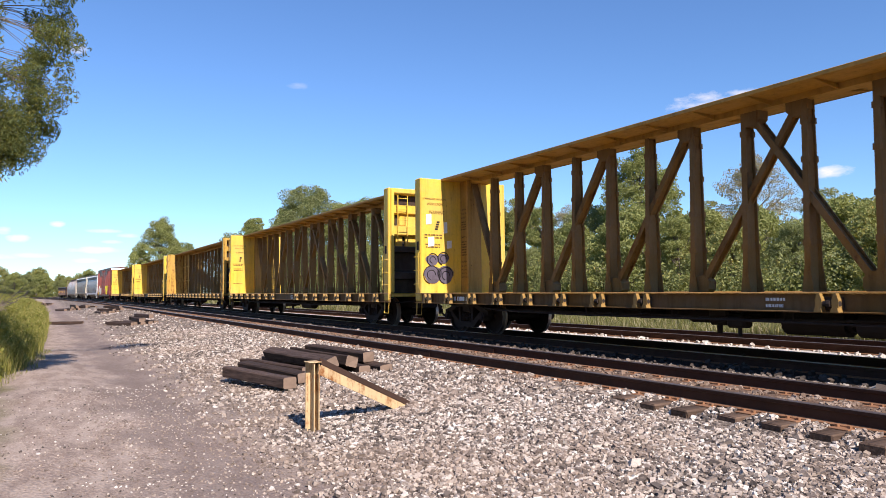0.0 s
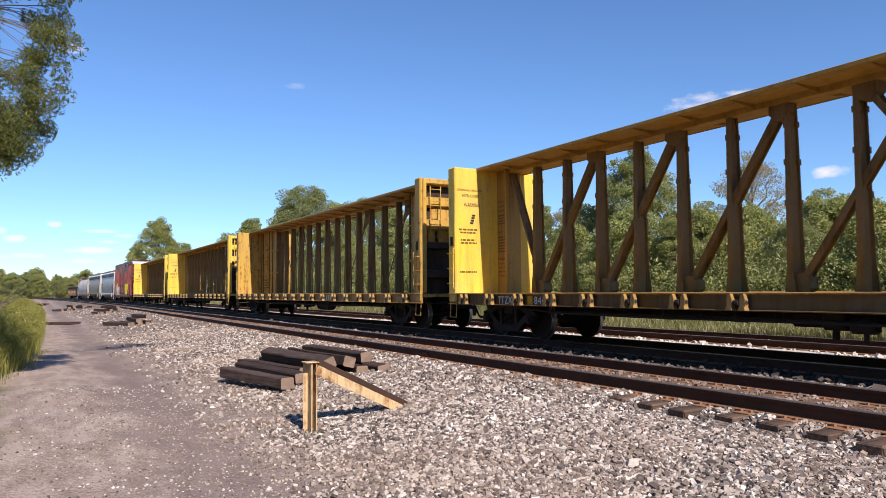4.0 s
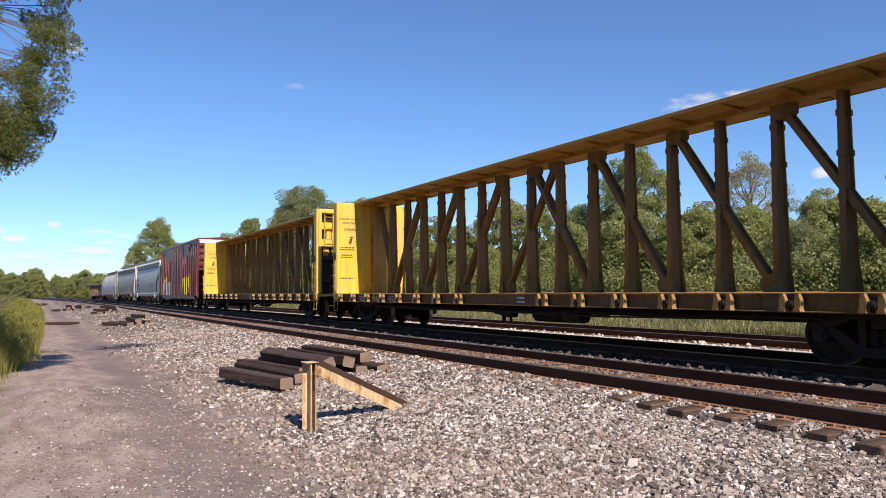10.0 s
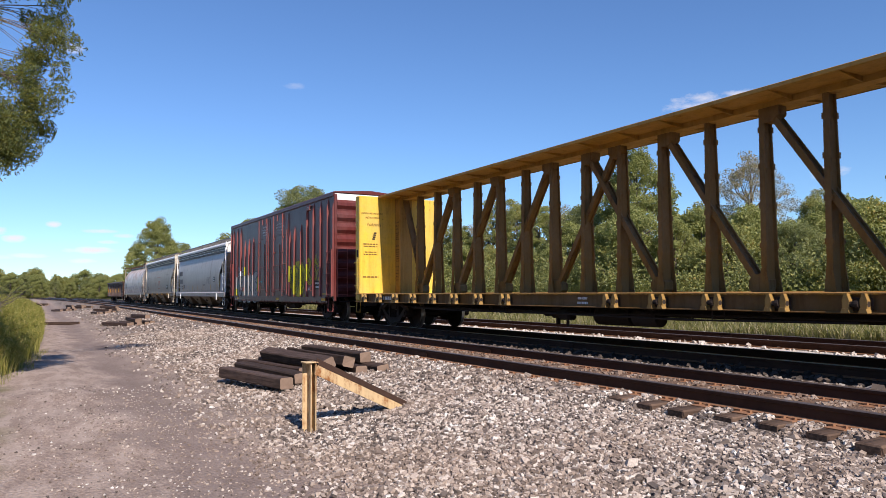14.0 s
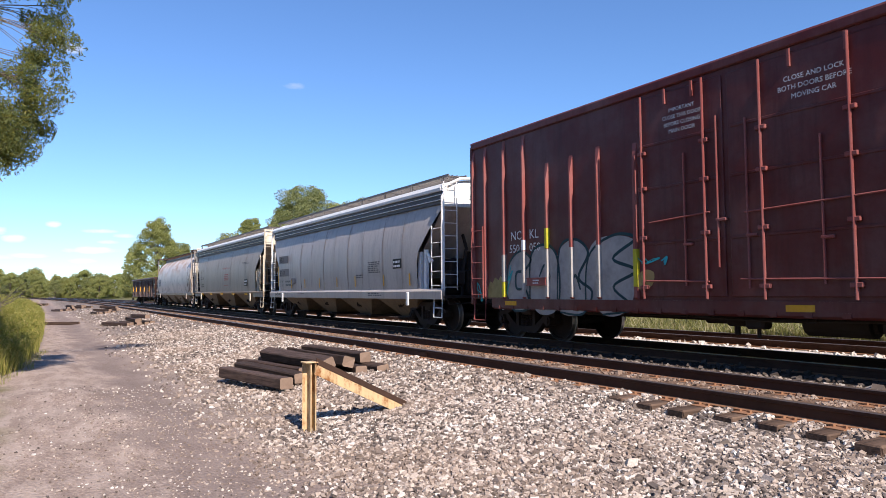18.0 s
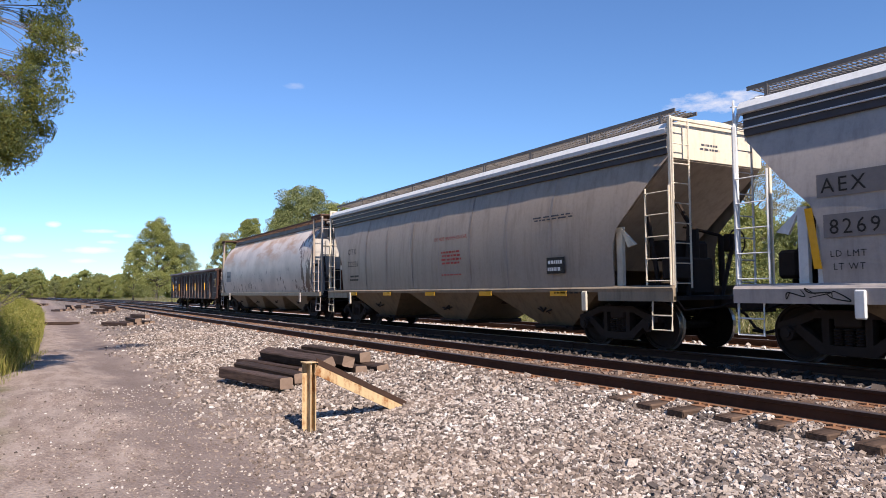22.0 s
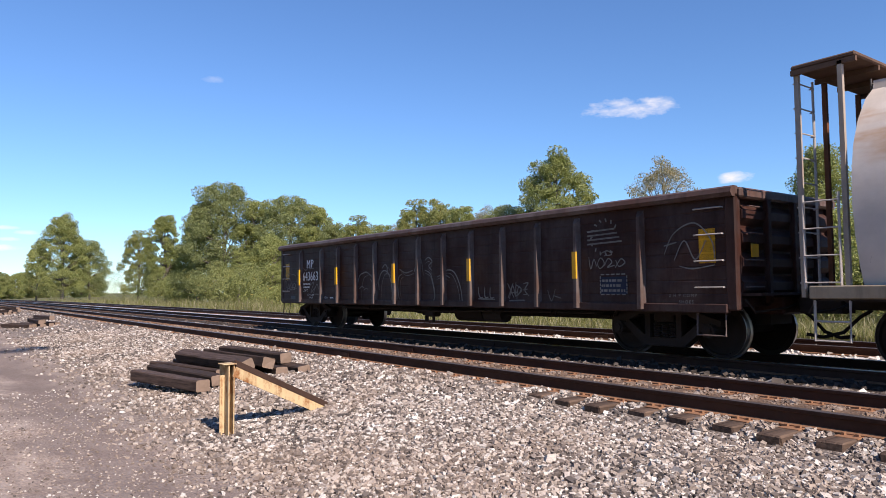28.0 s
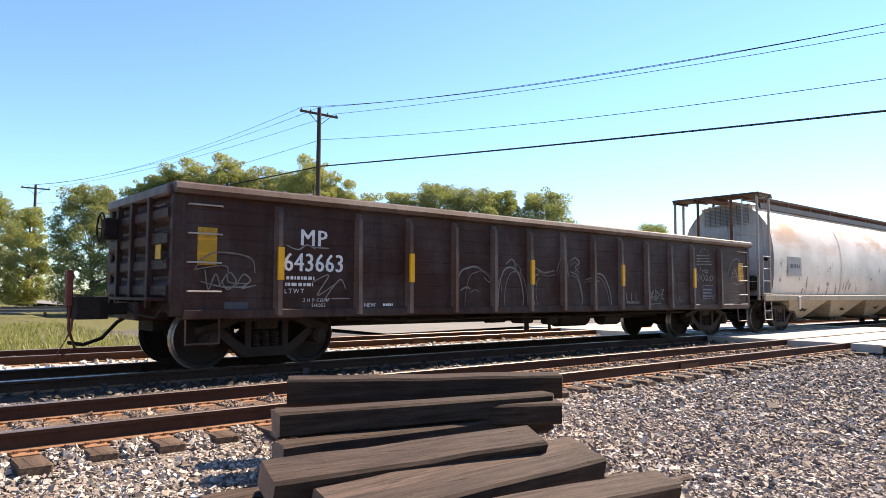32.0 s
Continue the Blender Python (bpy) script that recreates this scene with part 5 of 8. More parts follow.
# ---- covered hoppers ----
def hopper(label, sheet_mat, end_mat, bay_mat, L, seams, bays, round_body=False, walk_mat=None, slim=False):
    car = thing("covered_hopper", label, "freight car", "freight train")
    if round_body:
        prof = [(1.36, 1.12), (1.43, 1.4), (1.49, 1.8), (1.51, 2.2), (1.49, 2.6), (1.42, 3.0), (1.28, 3.35), (1.06, 3.66), (0.80, 3.86)]
        reach = lambda z: 7.30 + 0.05 * math.sin((z - 1.1) * 1.1)
    else:
        prof = [(1.44, 1.20), (1.475, 1.6), (1.49, 2.0), (1.49, 2.35), (1.47, 2.7), (1.43, 3.0), (1.37, 3.3), (1.31, 3.52), (1.28, 3.60)]
        reach = lambda z: L - 1.45 + 1.28 * min(max((z - 2.25) / 1.3, 0), 1) ** 0.9
    # side sheets, one between each two welds
    for k in (-1, 1):
        cuts = [-99] + seams + [99]
        for i in range(len(cuts) - 1):
            s = Shape()
            s.soft = True
            off = 0.004 * (i % 2)
            n = 5
            rows = []
            for y, z in prof:
                a, b = max(cuts[i], -reach(z) - (0.45 if round_body else 0)), min(cuts[i + 1], reach(z))
                rows.append([(a + (b - a) * j / (n - 1), k * (y + off + 0.005 * math.sin(3.1 * (a + (b - a) * j / (n - 1))) * math.sin(2.2 * z) * (not round_body)), z) for j in range(n)])
            s.add([p for r in rows for p in r], [(q * n + j, q * n + j + 1, (q + 1) * n + j + 1, (q + 1) * n + j) for q in range(len(rows) - 1) for j in range(n - 1)])
            part("side_sheet", s, sheet_mat, car)
        for x in seams:
            s = Shape()
            q = [(y, z) for y, z in prof]
            s.add([(x + dx, k * (y + 0.018 - abs(dx) * 0.3), z) for y, z in q for dx in (-0.016, 0.016)], [(2 * i, 2 * i + 1, 2 * i + 3, 2 * i + 2) for i in range(len(q) - 1)])
            part("weld_seam", s, sheet_mat if round_body else SEAM, car)
    top = prof[-1]
    xe = reach(4.0)
    if round_body:
        r = Shape()
        r.prism([(-0.86, 3.80), (-0.84, 3.94), (-0.4, 4.02), (0.4, 4.02), (0.84, 3.94), (0.86, 3.80)], 0, -xe - 0.45, xe)
        part("roof", r, sheet_mat, car)
    else:
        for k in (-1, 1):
            # The overhang's shade is put into the fascia's dark colour.
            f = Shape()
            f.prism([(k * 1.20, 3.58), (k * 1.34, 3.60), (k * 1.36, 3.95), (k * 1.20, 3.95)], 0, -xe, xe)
            part("roof_fascia", f, STRIPE, car, "band under the eave, coloured dark for its shade")
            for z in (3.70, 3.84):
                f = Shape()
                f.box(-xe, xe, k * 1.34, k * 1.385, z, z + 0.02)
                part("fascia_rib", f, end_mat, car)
            # White here stands for sunlight along the roof edge.
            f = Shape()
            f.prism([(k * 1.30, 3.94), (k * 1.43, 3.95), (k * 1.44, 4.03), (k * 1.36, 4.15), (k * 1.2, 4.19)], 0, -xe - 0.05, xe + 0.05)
            part("eave", f, WHITE, car, "roof edge coloured white for the sun on it")
        r = Shape()
        r.prism([(-1.36, 4.05), (-0.9, 4.26), (-0.3, 4.33), (0.3, 4.33), (0.9, 4.26), (1.36, 4.05)], 0, -xe, xe)
        part("roof", r, end_mat, car)
    zw = 4.22 if round_body else 4.40
    if round_body:
        for k in (-1, 1):
            f = Shape()
            f.prism([(k * 0.80, 3.86), (k * 0.90, 3.90), (k * 0.88, 4.07), (k * 0.80, 4.07)], 0, -xe, xe)
            part("walkway_skirt", f, WALK_FACE, car, "dark brown strip under the walkway")
    h = Shape()
    h.box(-xe + 0.6, xe - 0.6, -0.28, 0.28, zw - 0.2, zw - 0.06, 0.04)
    for i in range(9):
        x = -xe + 1.2 + i * (2 * xe - 2.4) / 8
        h.box(x - 0.06, x + 0.06, -0.36, 0.36, zw - 0.07, zw - 0.02, 0.01)
    part("hatch", h, end_mat, car)
    # walkways of open mesh with brackets
    for k in (-1, 1):
        w = Shape()
        y0, y1 = (0.58, 1.16) if not round_body else (0.30, 0.85)
        for y in (y0, y1):
            w.box(-xe - 0.05, xe + 0.05, k * (y - 0.012), k * (y + 0.012), zw - 0.03, zw + 0.04)
        for j in range(1, 4):
            y = y0 + (y1 - y0) * j / 4
            w.box(-xe - 0.05, xe + 0.05, k * (y - 0.006), k * (y + 0.006), zw, zw + 0.015)
        m = int((2 * xe + 0.1) / 0.075)
        for i in range(m):
            x = -xe - 0.05 + i * 0.075
            w.box(x, x + 0.03, k * y0, k * y1, zw + 0.0, zw + 0.012)
        part("walkway", w, walk_mat or PLATE, car)
        for i in range(9):
            x = -xe + 0.3 + i * (2 * xe - 0.6) / 8
            b = Shape()
            b.box(x - 0.03, x + 0.03, k * (y1 - 0.04), k * (y1 + 0.02), zw - 0.34, zw)
            b.tube([(x, k * y0, zw - 0.02), (x + 0.3, k * (y1 - 0.02), zw - 0.02)], 0.012, 4)
            part("walkway_bracket", b, walk_mat or PLATE, car)
    # sills
    for k in (-1, 1):
        s = Shape()
        if round_body:
            s.box(-L, L, k * 1.40, k * 1.50, 0.98, 1.16, 0.015)
            part("side_sill", s, BAY_GREY, car, "grimy tan side sill")
            continue
        elif slim:
            s.prism([(k * 1.36, 1.10), (k * 1.47, 1.10), (k * 1.49, 1.17), (k * 1.43, 1.22), (k * 1.36, 1.22)], 0, -L, L)
            for e in (-1, 1):
                s.box(e * (L - 1.9), e * L, k * 1.38, k * 1.47, 0.93, 1.10)
            part("side_sill", s, BAY_GREY, car, "dusty tan side sill")
            continue
        else:
            s.prism([(k * 1.40, 0.92), (k * 1.50, 0.92), (k * 1.51, 1.14), (k * 1.44, 1.22), (k * 1.38, 1.22)], 0, -L, L)
        part("side_sill", s, sheet_mat, car)
    # discharge bays
    for c, half in bays:
        b = Shape()
        t, u = half, half * 0.26
        zt = 1.19 if slim else 1.05
        b.add([(c - t, -1.40, zt), (c + t, -1.40, zt), (c + t, 1.40, zt), (c - t, 1.40, zt), (c - u, -0.85, 0.34), (c + u, -0.85, 0.34), (c + u, 0.85, 0.34), (c - u, 0.85, 0.34)],
              [(0, 1, 5, 4), (1, 2, 6, 5), (2, 3, 7, 6), (3, 0, 4, 7), (4, 5, 6, 7)])
        bay = part("hopper_bay", b, bay_mat, car)
        g = Shape()
        g.box(c - u - 0.12, c + u + 0.12, -0.95, 0.95, 0.26, 0.36, 0.02)
        g.tube([(c - u, -1.02, 0.34), (c + u, -1.02, 0.34)], 0.035, 8)
        part("outlet_gate", g, GRIME, bay)
        p = Shape()
        for i in range(6):
            a = rng.uniform(0, 6)
            p.tube([(c + 0.25 * math.cos(a), -1.18 + 0.03 * i, 0.72 + 0.1 * math.sin(a)), (c + 0.1 * math.cos(a + 1), -1.16, 0.66)], 0.02, 4)
        part("gate_linkage", p, GRIME, bay)
    c = Shape()
    c.box(-L + 0.1, L - 0.1, -0.28, 0.28, 0.80, 0.97)
    part("centre_sill", c, GRIME, car)
    for s in (-1, 1):
        e = Shape()
        if round_body:
            q = [(y, z) for y, z in prof] + [(-y, z) for y, z in reversed(prof)]
            ex = lambda v: v if s > 0 else -(7.75 + (v - 7.3) * 0.78)
            x = ex(7.30)
            e.add([(x, y, z) for y, z in q] + [(x - s * 0.5, y * 0.96, z) for y, z in q], [tuple(range(len(q)))])
            e.box(x, x + s * 0.05, -1.0, 1.0, 3.05, 3.13)
            e.box(x, x + s * 0.05, -0.04, 0.04, 1.2, 3.7)
            part("end_sheet", e, END_DIRTY, car, "white end sheet, grimy and rust-streaked")
            m = Shape()
            for i in range(9):
                m.box(x + s * 0.06, x + s * 0.075, -0.75 + i * 0.18, -0.73 + i * 0.18, 3.35, 4.0)
            for i in range(14):
                m.box(x + s * 0.06, x + s * 0.075, -0.75, 0.71, 3.35 + i * 0.045, 3.362 + i * 0.045)
            part("end_screen", m, PLATE, car)
            p = Shape()
            p.box(ex(7.25), ex(8.35), -1.45, 1.45, 4.17, 4.24, 0.02)
            for i in range(5):
                p.box(ex(7.25), ex(8.35), -1.45 + i * 0.7, -1.40 + i * 0.7, 4.10, 4.17)
            part("end_canopy", p, RUSTWALK, car, "rusty brown end roof platform")
            for x2, y2 in ((8.28, -1.36), (8.28, -0.55), (8.28, 0.55), (8.28, 1.36), (7.5, -1.42), (7.5, 1.42)):
                p = Shape()
                p.box(ex(x2 - 0.03), ex(x2 + 0.05), y2 - 0.03, y2 + 0.03, 1.0, 4.15)
                part("end_post", p, GREY_WARM if abs(y2) > 1 else RUST, car)
            ladder(car, -1.36, -0.9, 1.2, 4.0, 9, ex(8.3) if s > 0 else -8.58, GREY_LIGHT, along='y')
            x0, x1 = sorted((ex(7.6), ex(8.2)))
            ladder(car, x0, x1, 1.2, 2.3, 4, -1.42, GREY_LIGHT, "side_ladder")
        else:
            e.prism([(s * xe, 4.06), (s * xe, 3.50), (s * 5.85, 1.55), (s * 5.80, 1.55), (s * (xe - 0.08), 3.5), (s * (xe - 0.08), 4.06)], 1, -1.28, 1.28)
            part("slope_sheet", e, sheet_mat, car)
            w = Shape()
            w.box(s * xe, s * (xe + 0.03), -1.30, 1.30, 3.52, 4.16, 0.01)
            part("end_sheet", w, WHITE if end_mat is WHITE else CREAM, car, "upper end panel")
            bars(car, STRIPE, -0.5, 0.1, 3.72, 3.88, 2, s * (xe + 0.034), rng, axis='y')
            f = Shape()
            for k in () if slim else (-1, 1):
                f.tube([(s * (L - 0.05), k * 1.42, 1.0), (s * (L - 0.05), k * 1.42, 3.75), (s * (L - 0.07), k * 1.25, 4.12), (s * (L - 0.1), k * 0.8, 4.32), (s * (L - 0.1), 0, 4.38)], 0.045, 6)
            if slim:
                for k in (-1, 1):
                    f.box(s * (L - 0.09), s * (L - 0.01), k * 1.36, k * 1.43, 1.0, 4.25, 0.012)
                f.box(s * (L - 0.07), s * (L - 0.03), -1.36, 1.36, 4.18, 4.25, 0.01)
            part("end_frame", f, end_mat, car, "flat-bar end frame" if slim else "white tubular end frame")
            ladder(car, -1.40, -0.98, 1.25, 4.1, 9, s * (L - 0.05) if s > 0 else -L - 0.02, end_mat, along='y')
            x0, x1 = sorted((s * (L - 0.62), s * (L - 0.06)))
            ladder(car, x0, x1, 1.3, 2.9, 5, -1.40, end_mat, "side_ladder")
            p = Shape()
            p.box(s * 6.55, s * 6.75, -1.40, -1.30, 1.2, 2.3)
            p.box(s * 6.9, s * 7.05, -1.38, -1.30, 1.22, 2.35)
            p.prism([(s * 7.0, 2.35), (s * 7.4, 2.0), (s * 7.2, 1.95)], 1, -1.38, -1.33)
            part("slope_brace", p, end_mat, car)
        d = Shape()
        d.box(s * (L - 1.6), s * L, -1.45, 1.45, 0.95, 1.02)
        part("end_platform", d, GRIME, car)
        m = Shape()
        m.box(s * (L - 0.9), s * (L - 0.5), -0.35, 0.25, 1.05, 1.75, 0.04)
        m.tube([(s * (L - 0.7), -0.1, 1.75), (s * (L - 0.7), -0.1, 2.3)], 0.12, 10)
        m.tube([(s * (L - 0.6), 0.6, 1.2), (s * (L - 0.6), 0.6, 2.2)], 0.06, 8)
        m.tube([(s * (L - 0.6), 0.6, 2.2), (s * (L - 1.6), 0.5, 2.5)], 0.035, 6)
        m.tube([(s * (L - 0.45), -0.55, 1.0), (s * (L - 0.45), -0.55, 1.6), (s * (L - 0.6), -0.3, 2.4), (s * (L - 1.0), -0.2, 2.9)], 0.05, 6)
        m.box(s * (L - 0.75), s * (L - 0.4), -0.95, -0.45, 1.3, 1.75, 0.05)
        m.box(s * (L - 1.3), s * (L - 0.8), -0.7, 0.5, 1.7, 2.1, 0.06)
        m.tube([(s * (L - 0.8), -0.9, 1.0), (s * (L - 1.1), -0.9, 2.6)], 0.045, 6)
        m.tube([(s * (L - 0.3), 0.2, 1.0), (s * (L - 0.3), 0.55, 2.0)], 0.04, 6)
        m.tube([(s * (L - 1.2), -0.9, 1.1), (s * (L - 1.2), 0.9, 1.1)], 0.17, 12)
        part("brake_gear", m, STEEL, car)
        brake_wheel(car, s * (L - 0.2), 0.55, 2.05, s)
        x0, x1 = sorted((s * (L - 0.5), s * (L - 0.05)))
        t = Shape()
        t.tube([(x0, -1.44, 0.96), (x0, -1.46, 0.42), (x1, -1.46, 0.42), (x1, -1.44, 0.96)], 0.02, 5)
        t.tube([(x0, -1.46, 0.68), (x1, -1.46, 0.68)], 0.014, 5)
        part("step", t, end_mat, car)
        t = Shape()
        t.box(s * 6.02, s * 6.18, -1.54, -1.49, 0.72, 1.12, 0.02)
        part("jacking_pad", t, end_mat, car)
        truck(car, s * 6.55)
        coupler(car, L, s)
    return car


hop_1 = hopper("light grey covered hopper with dented sides and a white end frame", GREY_LIGHT, WHITE, BAY_TAN, 8.1,
               [-5.0, -3.7, -2.4, -1.0, 0.1, 1.4, 2.7, 4.3, 5.7], [(-4.95, 1.62), (-1.65, 1.62), (1.65, 1.62), (4.95, 1.62)])
y = -1.498
lettering("AEX", 0.30, LETTER_K, hop_1, on_side(-6.60, 2.49, y - 0.014), space=1.25)
lettering("8269", 0.30, LETTER_K, hop_1, on_side(-6.50, 1.90, y - 0.014), space=1.25)
lettering("LD LMT", 0.13, LETTER_K, hop_1, on_side(-6.50, 1.58, y - 0.012), space=1.2)
lettering("LT WT", 0.13, LETTER_K, hop_1, on_side(-6.46, 1.40, y - 0.012), space=1.2)
for x0, x1, z0, z1 in ((-6.66, -5.35, 2.43, 2.76), (-6.58, -5.25, 1.85, 2.18), (-4.9, -4.4, 1.5, 1.75)):
    q = Shape()
    q.add([(x0, y - 0.006, z0), (x1, y - 0.006, z0), (x1, y - 0.006, z1), (x0, y - 0.006, z1)], [(0, 1, 2, 3)])
    part("paint_patch", q, plain("grey repaint", (0.20, 0.18, 0.18), 0.6), hop_1)
for x in (-4.9, -3.15, -1.45, 0.4, 2.1, 4.4, 6.2):
    q = Shape()
    q.add([(x, y - 0.008, 1.32), (x + 0.09, y - 0.008, 1.32), (x + 0.06, y - 0.012, 1.68), (x - 0.03, y - 0.012, 1.68)], [(0, 1, 2, 3)])
    part("yellow_mark", q, YELLOW_MARK, hop_1)
q = Shape()
q.add([(-6.86, y - 0.008, 2.30), (-6.74, y - 0.008, 2.30), (-6.62, y - 0.008, 1.42), (-6.74, y - 0.008, 1.42)], [(0, 1, 2, 3)])
part("yellow_mark", q, YELLOW_MARK, hop_1)
bars(hop_1, STRIPE, -5.7, -4.9, 1.4, 1.7, 2, y - 0.012, rng)
bars(hop_1, STRIPE, 3.2, 4.2, 1.75, 2.15, 6, y - 0.012, rng)
bars(hop_1, STRIPE, 2.2, 2.9, 1.6, 1.75, 2, y - 0.012, rng)
lettering("ACF CENTER FLOW", 0.085, LETTER_K, hop_1, on_side(-4.0, 1.06, -1.512))
part("graffiti", scribble(rng, -7.2, -6.2, 0.95, 1.15, 3, 0.02, -1.516), LETTER_K, hop_1, "thin black scrawl on the sill")
bars(hop_1, STRIPE, 3.2, 4.3, 1.0, 1.12, 2, -1.514, rng)
q = Shape()
q.add([(5.1, y - 0.012, 1.85), (5.7, y - 0.012, 1.85), (5.7, y - 0.012, 2.15), (5.1, y - 0.012, 2.15)], [(0, 1, 2, 3)])
part("data_panel", q, LETTER_K, hop_1)
bars(hop_1, LETTER_W, 5.12, 5.68, 1.87, 2.13, 2, y - 0.015, rng)

hop_2 = hopper("warm grey covered hopper with red stencilling and black numbers", GREY_WARM, CREAM, BAY_TAN, 8.35,
               [-6.2, -4.8, -3.2, -1.45, 0.15, 1.75, 3.4, 5.05], [(-4.4, 2.1), (0.0, 2.1), (4.4, 2.1)], slim=True)
lettering("CITX", 0.27, LETTER_K, hop_2, on_side(-6.3, 2.45, -1.515), space=1.25)
lettering("222026", 0.27, LETTER_K, hop_2, on_side(-6.32, 2.02, -1.515), space=1.15)
lettering("DO NOT HAMMER ON CAR", 0.135, LETTER_R, hop_2, on_side(-0.05, 2.52, -1.515))
bars(hop_2, LETTER_R, 0.3, 1.5, 1.85, 2.25, 4, -1.515, rng)
bars(hop_2, LETTER_R, 0.3, 1.6, 1.55, 1.62, 1, -1.515, rng)
bars(hop_2, STRIPE, 4.4, 5.9, 2.66, 2.78, 2, -1.508, rng)
bars(hop_2, LETTER_K, -6.1, -5.3, 1.5, 1.75, 2, -1.512, rng)
bars(hop_2, LETTER_K, 5.1, 6.3, 1.06, 1.13, 1, -1.516, rng)
q = Shape()
q.add([(4.9, -1.512, 1.5), (5.5, -1.512, 1.5), (5.5, -1.512, 1.85), (4.9, -1.512, 1.85)], [(0, 1, 2, 3)])
part("data_panel", q, LETTER_K, hop_2)
bars(hop_2, LETTER_W, 4.92, 5.48, 1.53, 1.83, 2, -1.515, rng)
for x in (-6.1, -3.4, -0.6, 2.2, 5.0):
    q = Shape()
    q.box(x, x + 0.55, -1.516, -1.508, 1.02, 1.13)
    part("yellow_mark", q, YELLOW_MARK, hop_2)

hop_3 = hopper("white rounded covered hopper with rust splashes and a rusty end platform", WHITE_RUSTY, GREY_LIGHT, BAY_GREY, 8.4,
               [-2.6, 2.75], [(-4.95, 1.62), (-1.65, 1.62), (1.65, 1.62), (4.95, 1.62)], True, RUSTWALK)
for s_ in (-1, 1):
    q = Shape()
    q.tube([(7.31 if s_ > 0 else -7.76, -1.25, 2.25), (7.36 if s_ > 0 else -7.81, -1.25, 2.25)], 0.06, 10)
    part("vent", q, GRIME, hop_3)
q = Shape()
q.add([(-6.9, -1.518, 1.75), (-5.9, -1.518, 1.75), (-5.9, -1.515, 2.35), (-6.9, -1.515, 2.35)], [(0, 1, 2, 3)])
part("paint_patch", q, plain("grey repaint on white", (0.30, 0.29, 0.30), 0.6), hop_3)
bars(hop_3, STRIPE, -6.8, -6.0, 1.95, 2.2, 1, -1.522, rng)


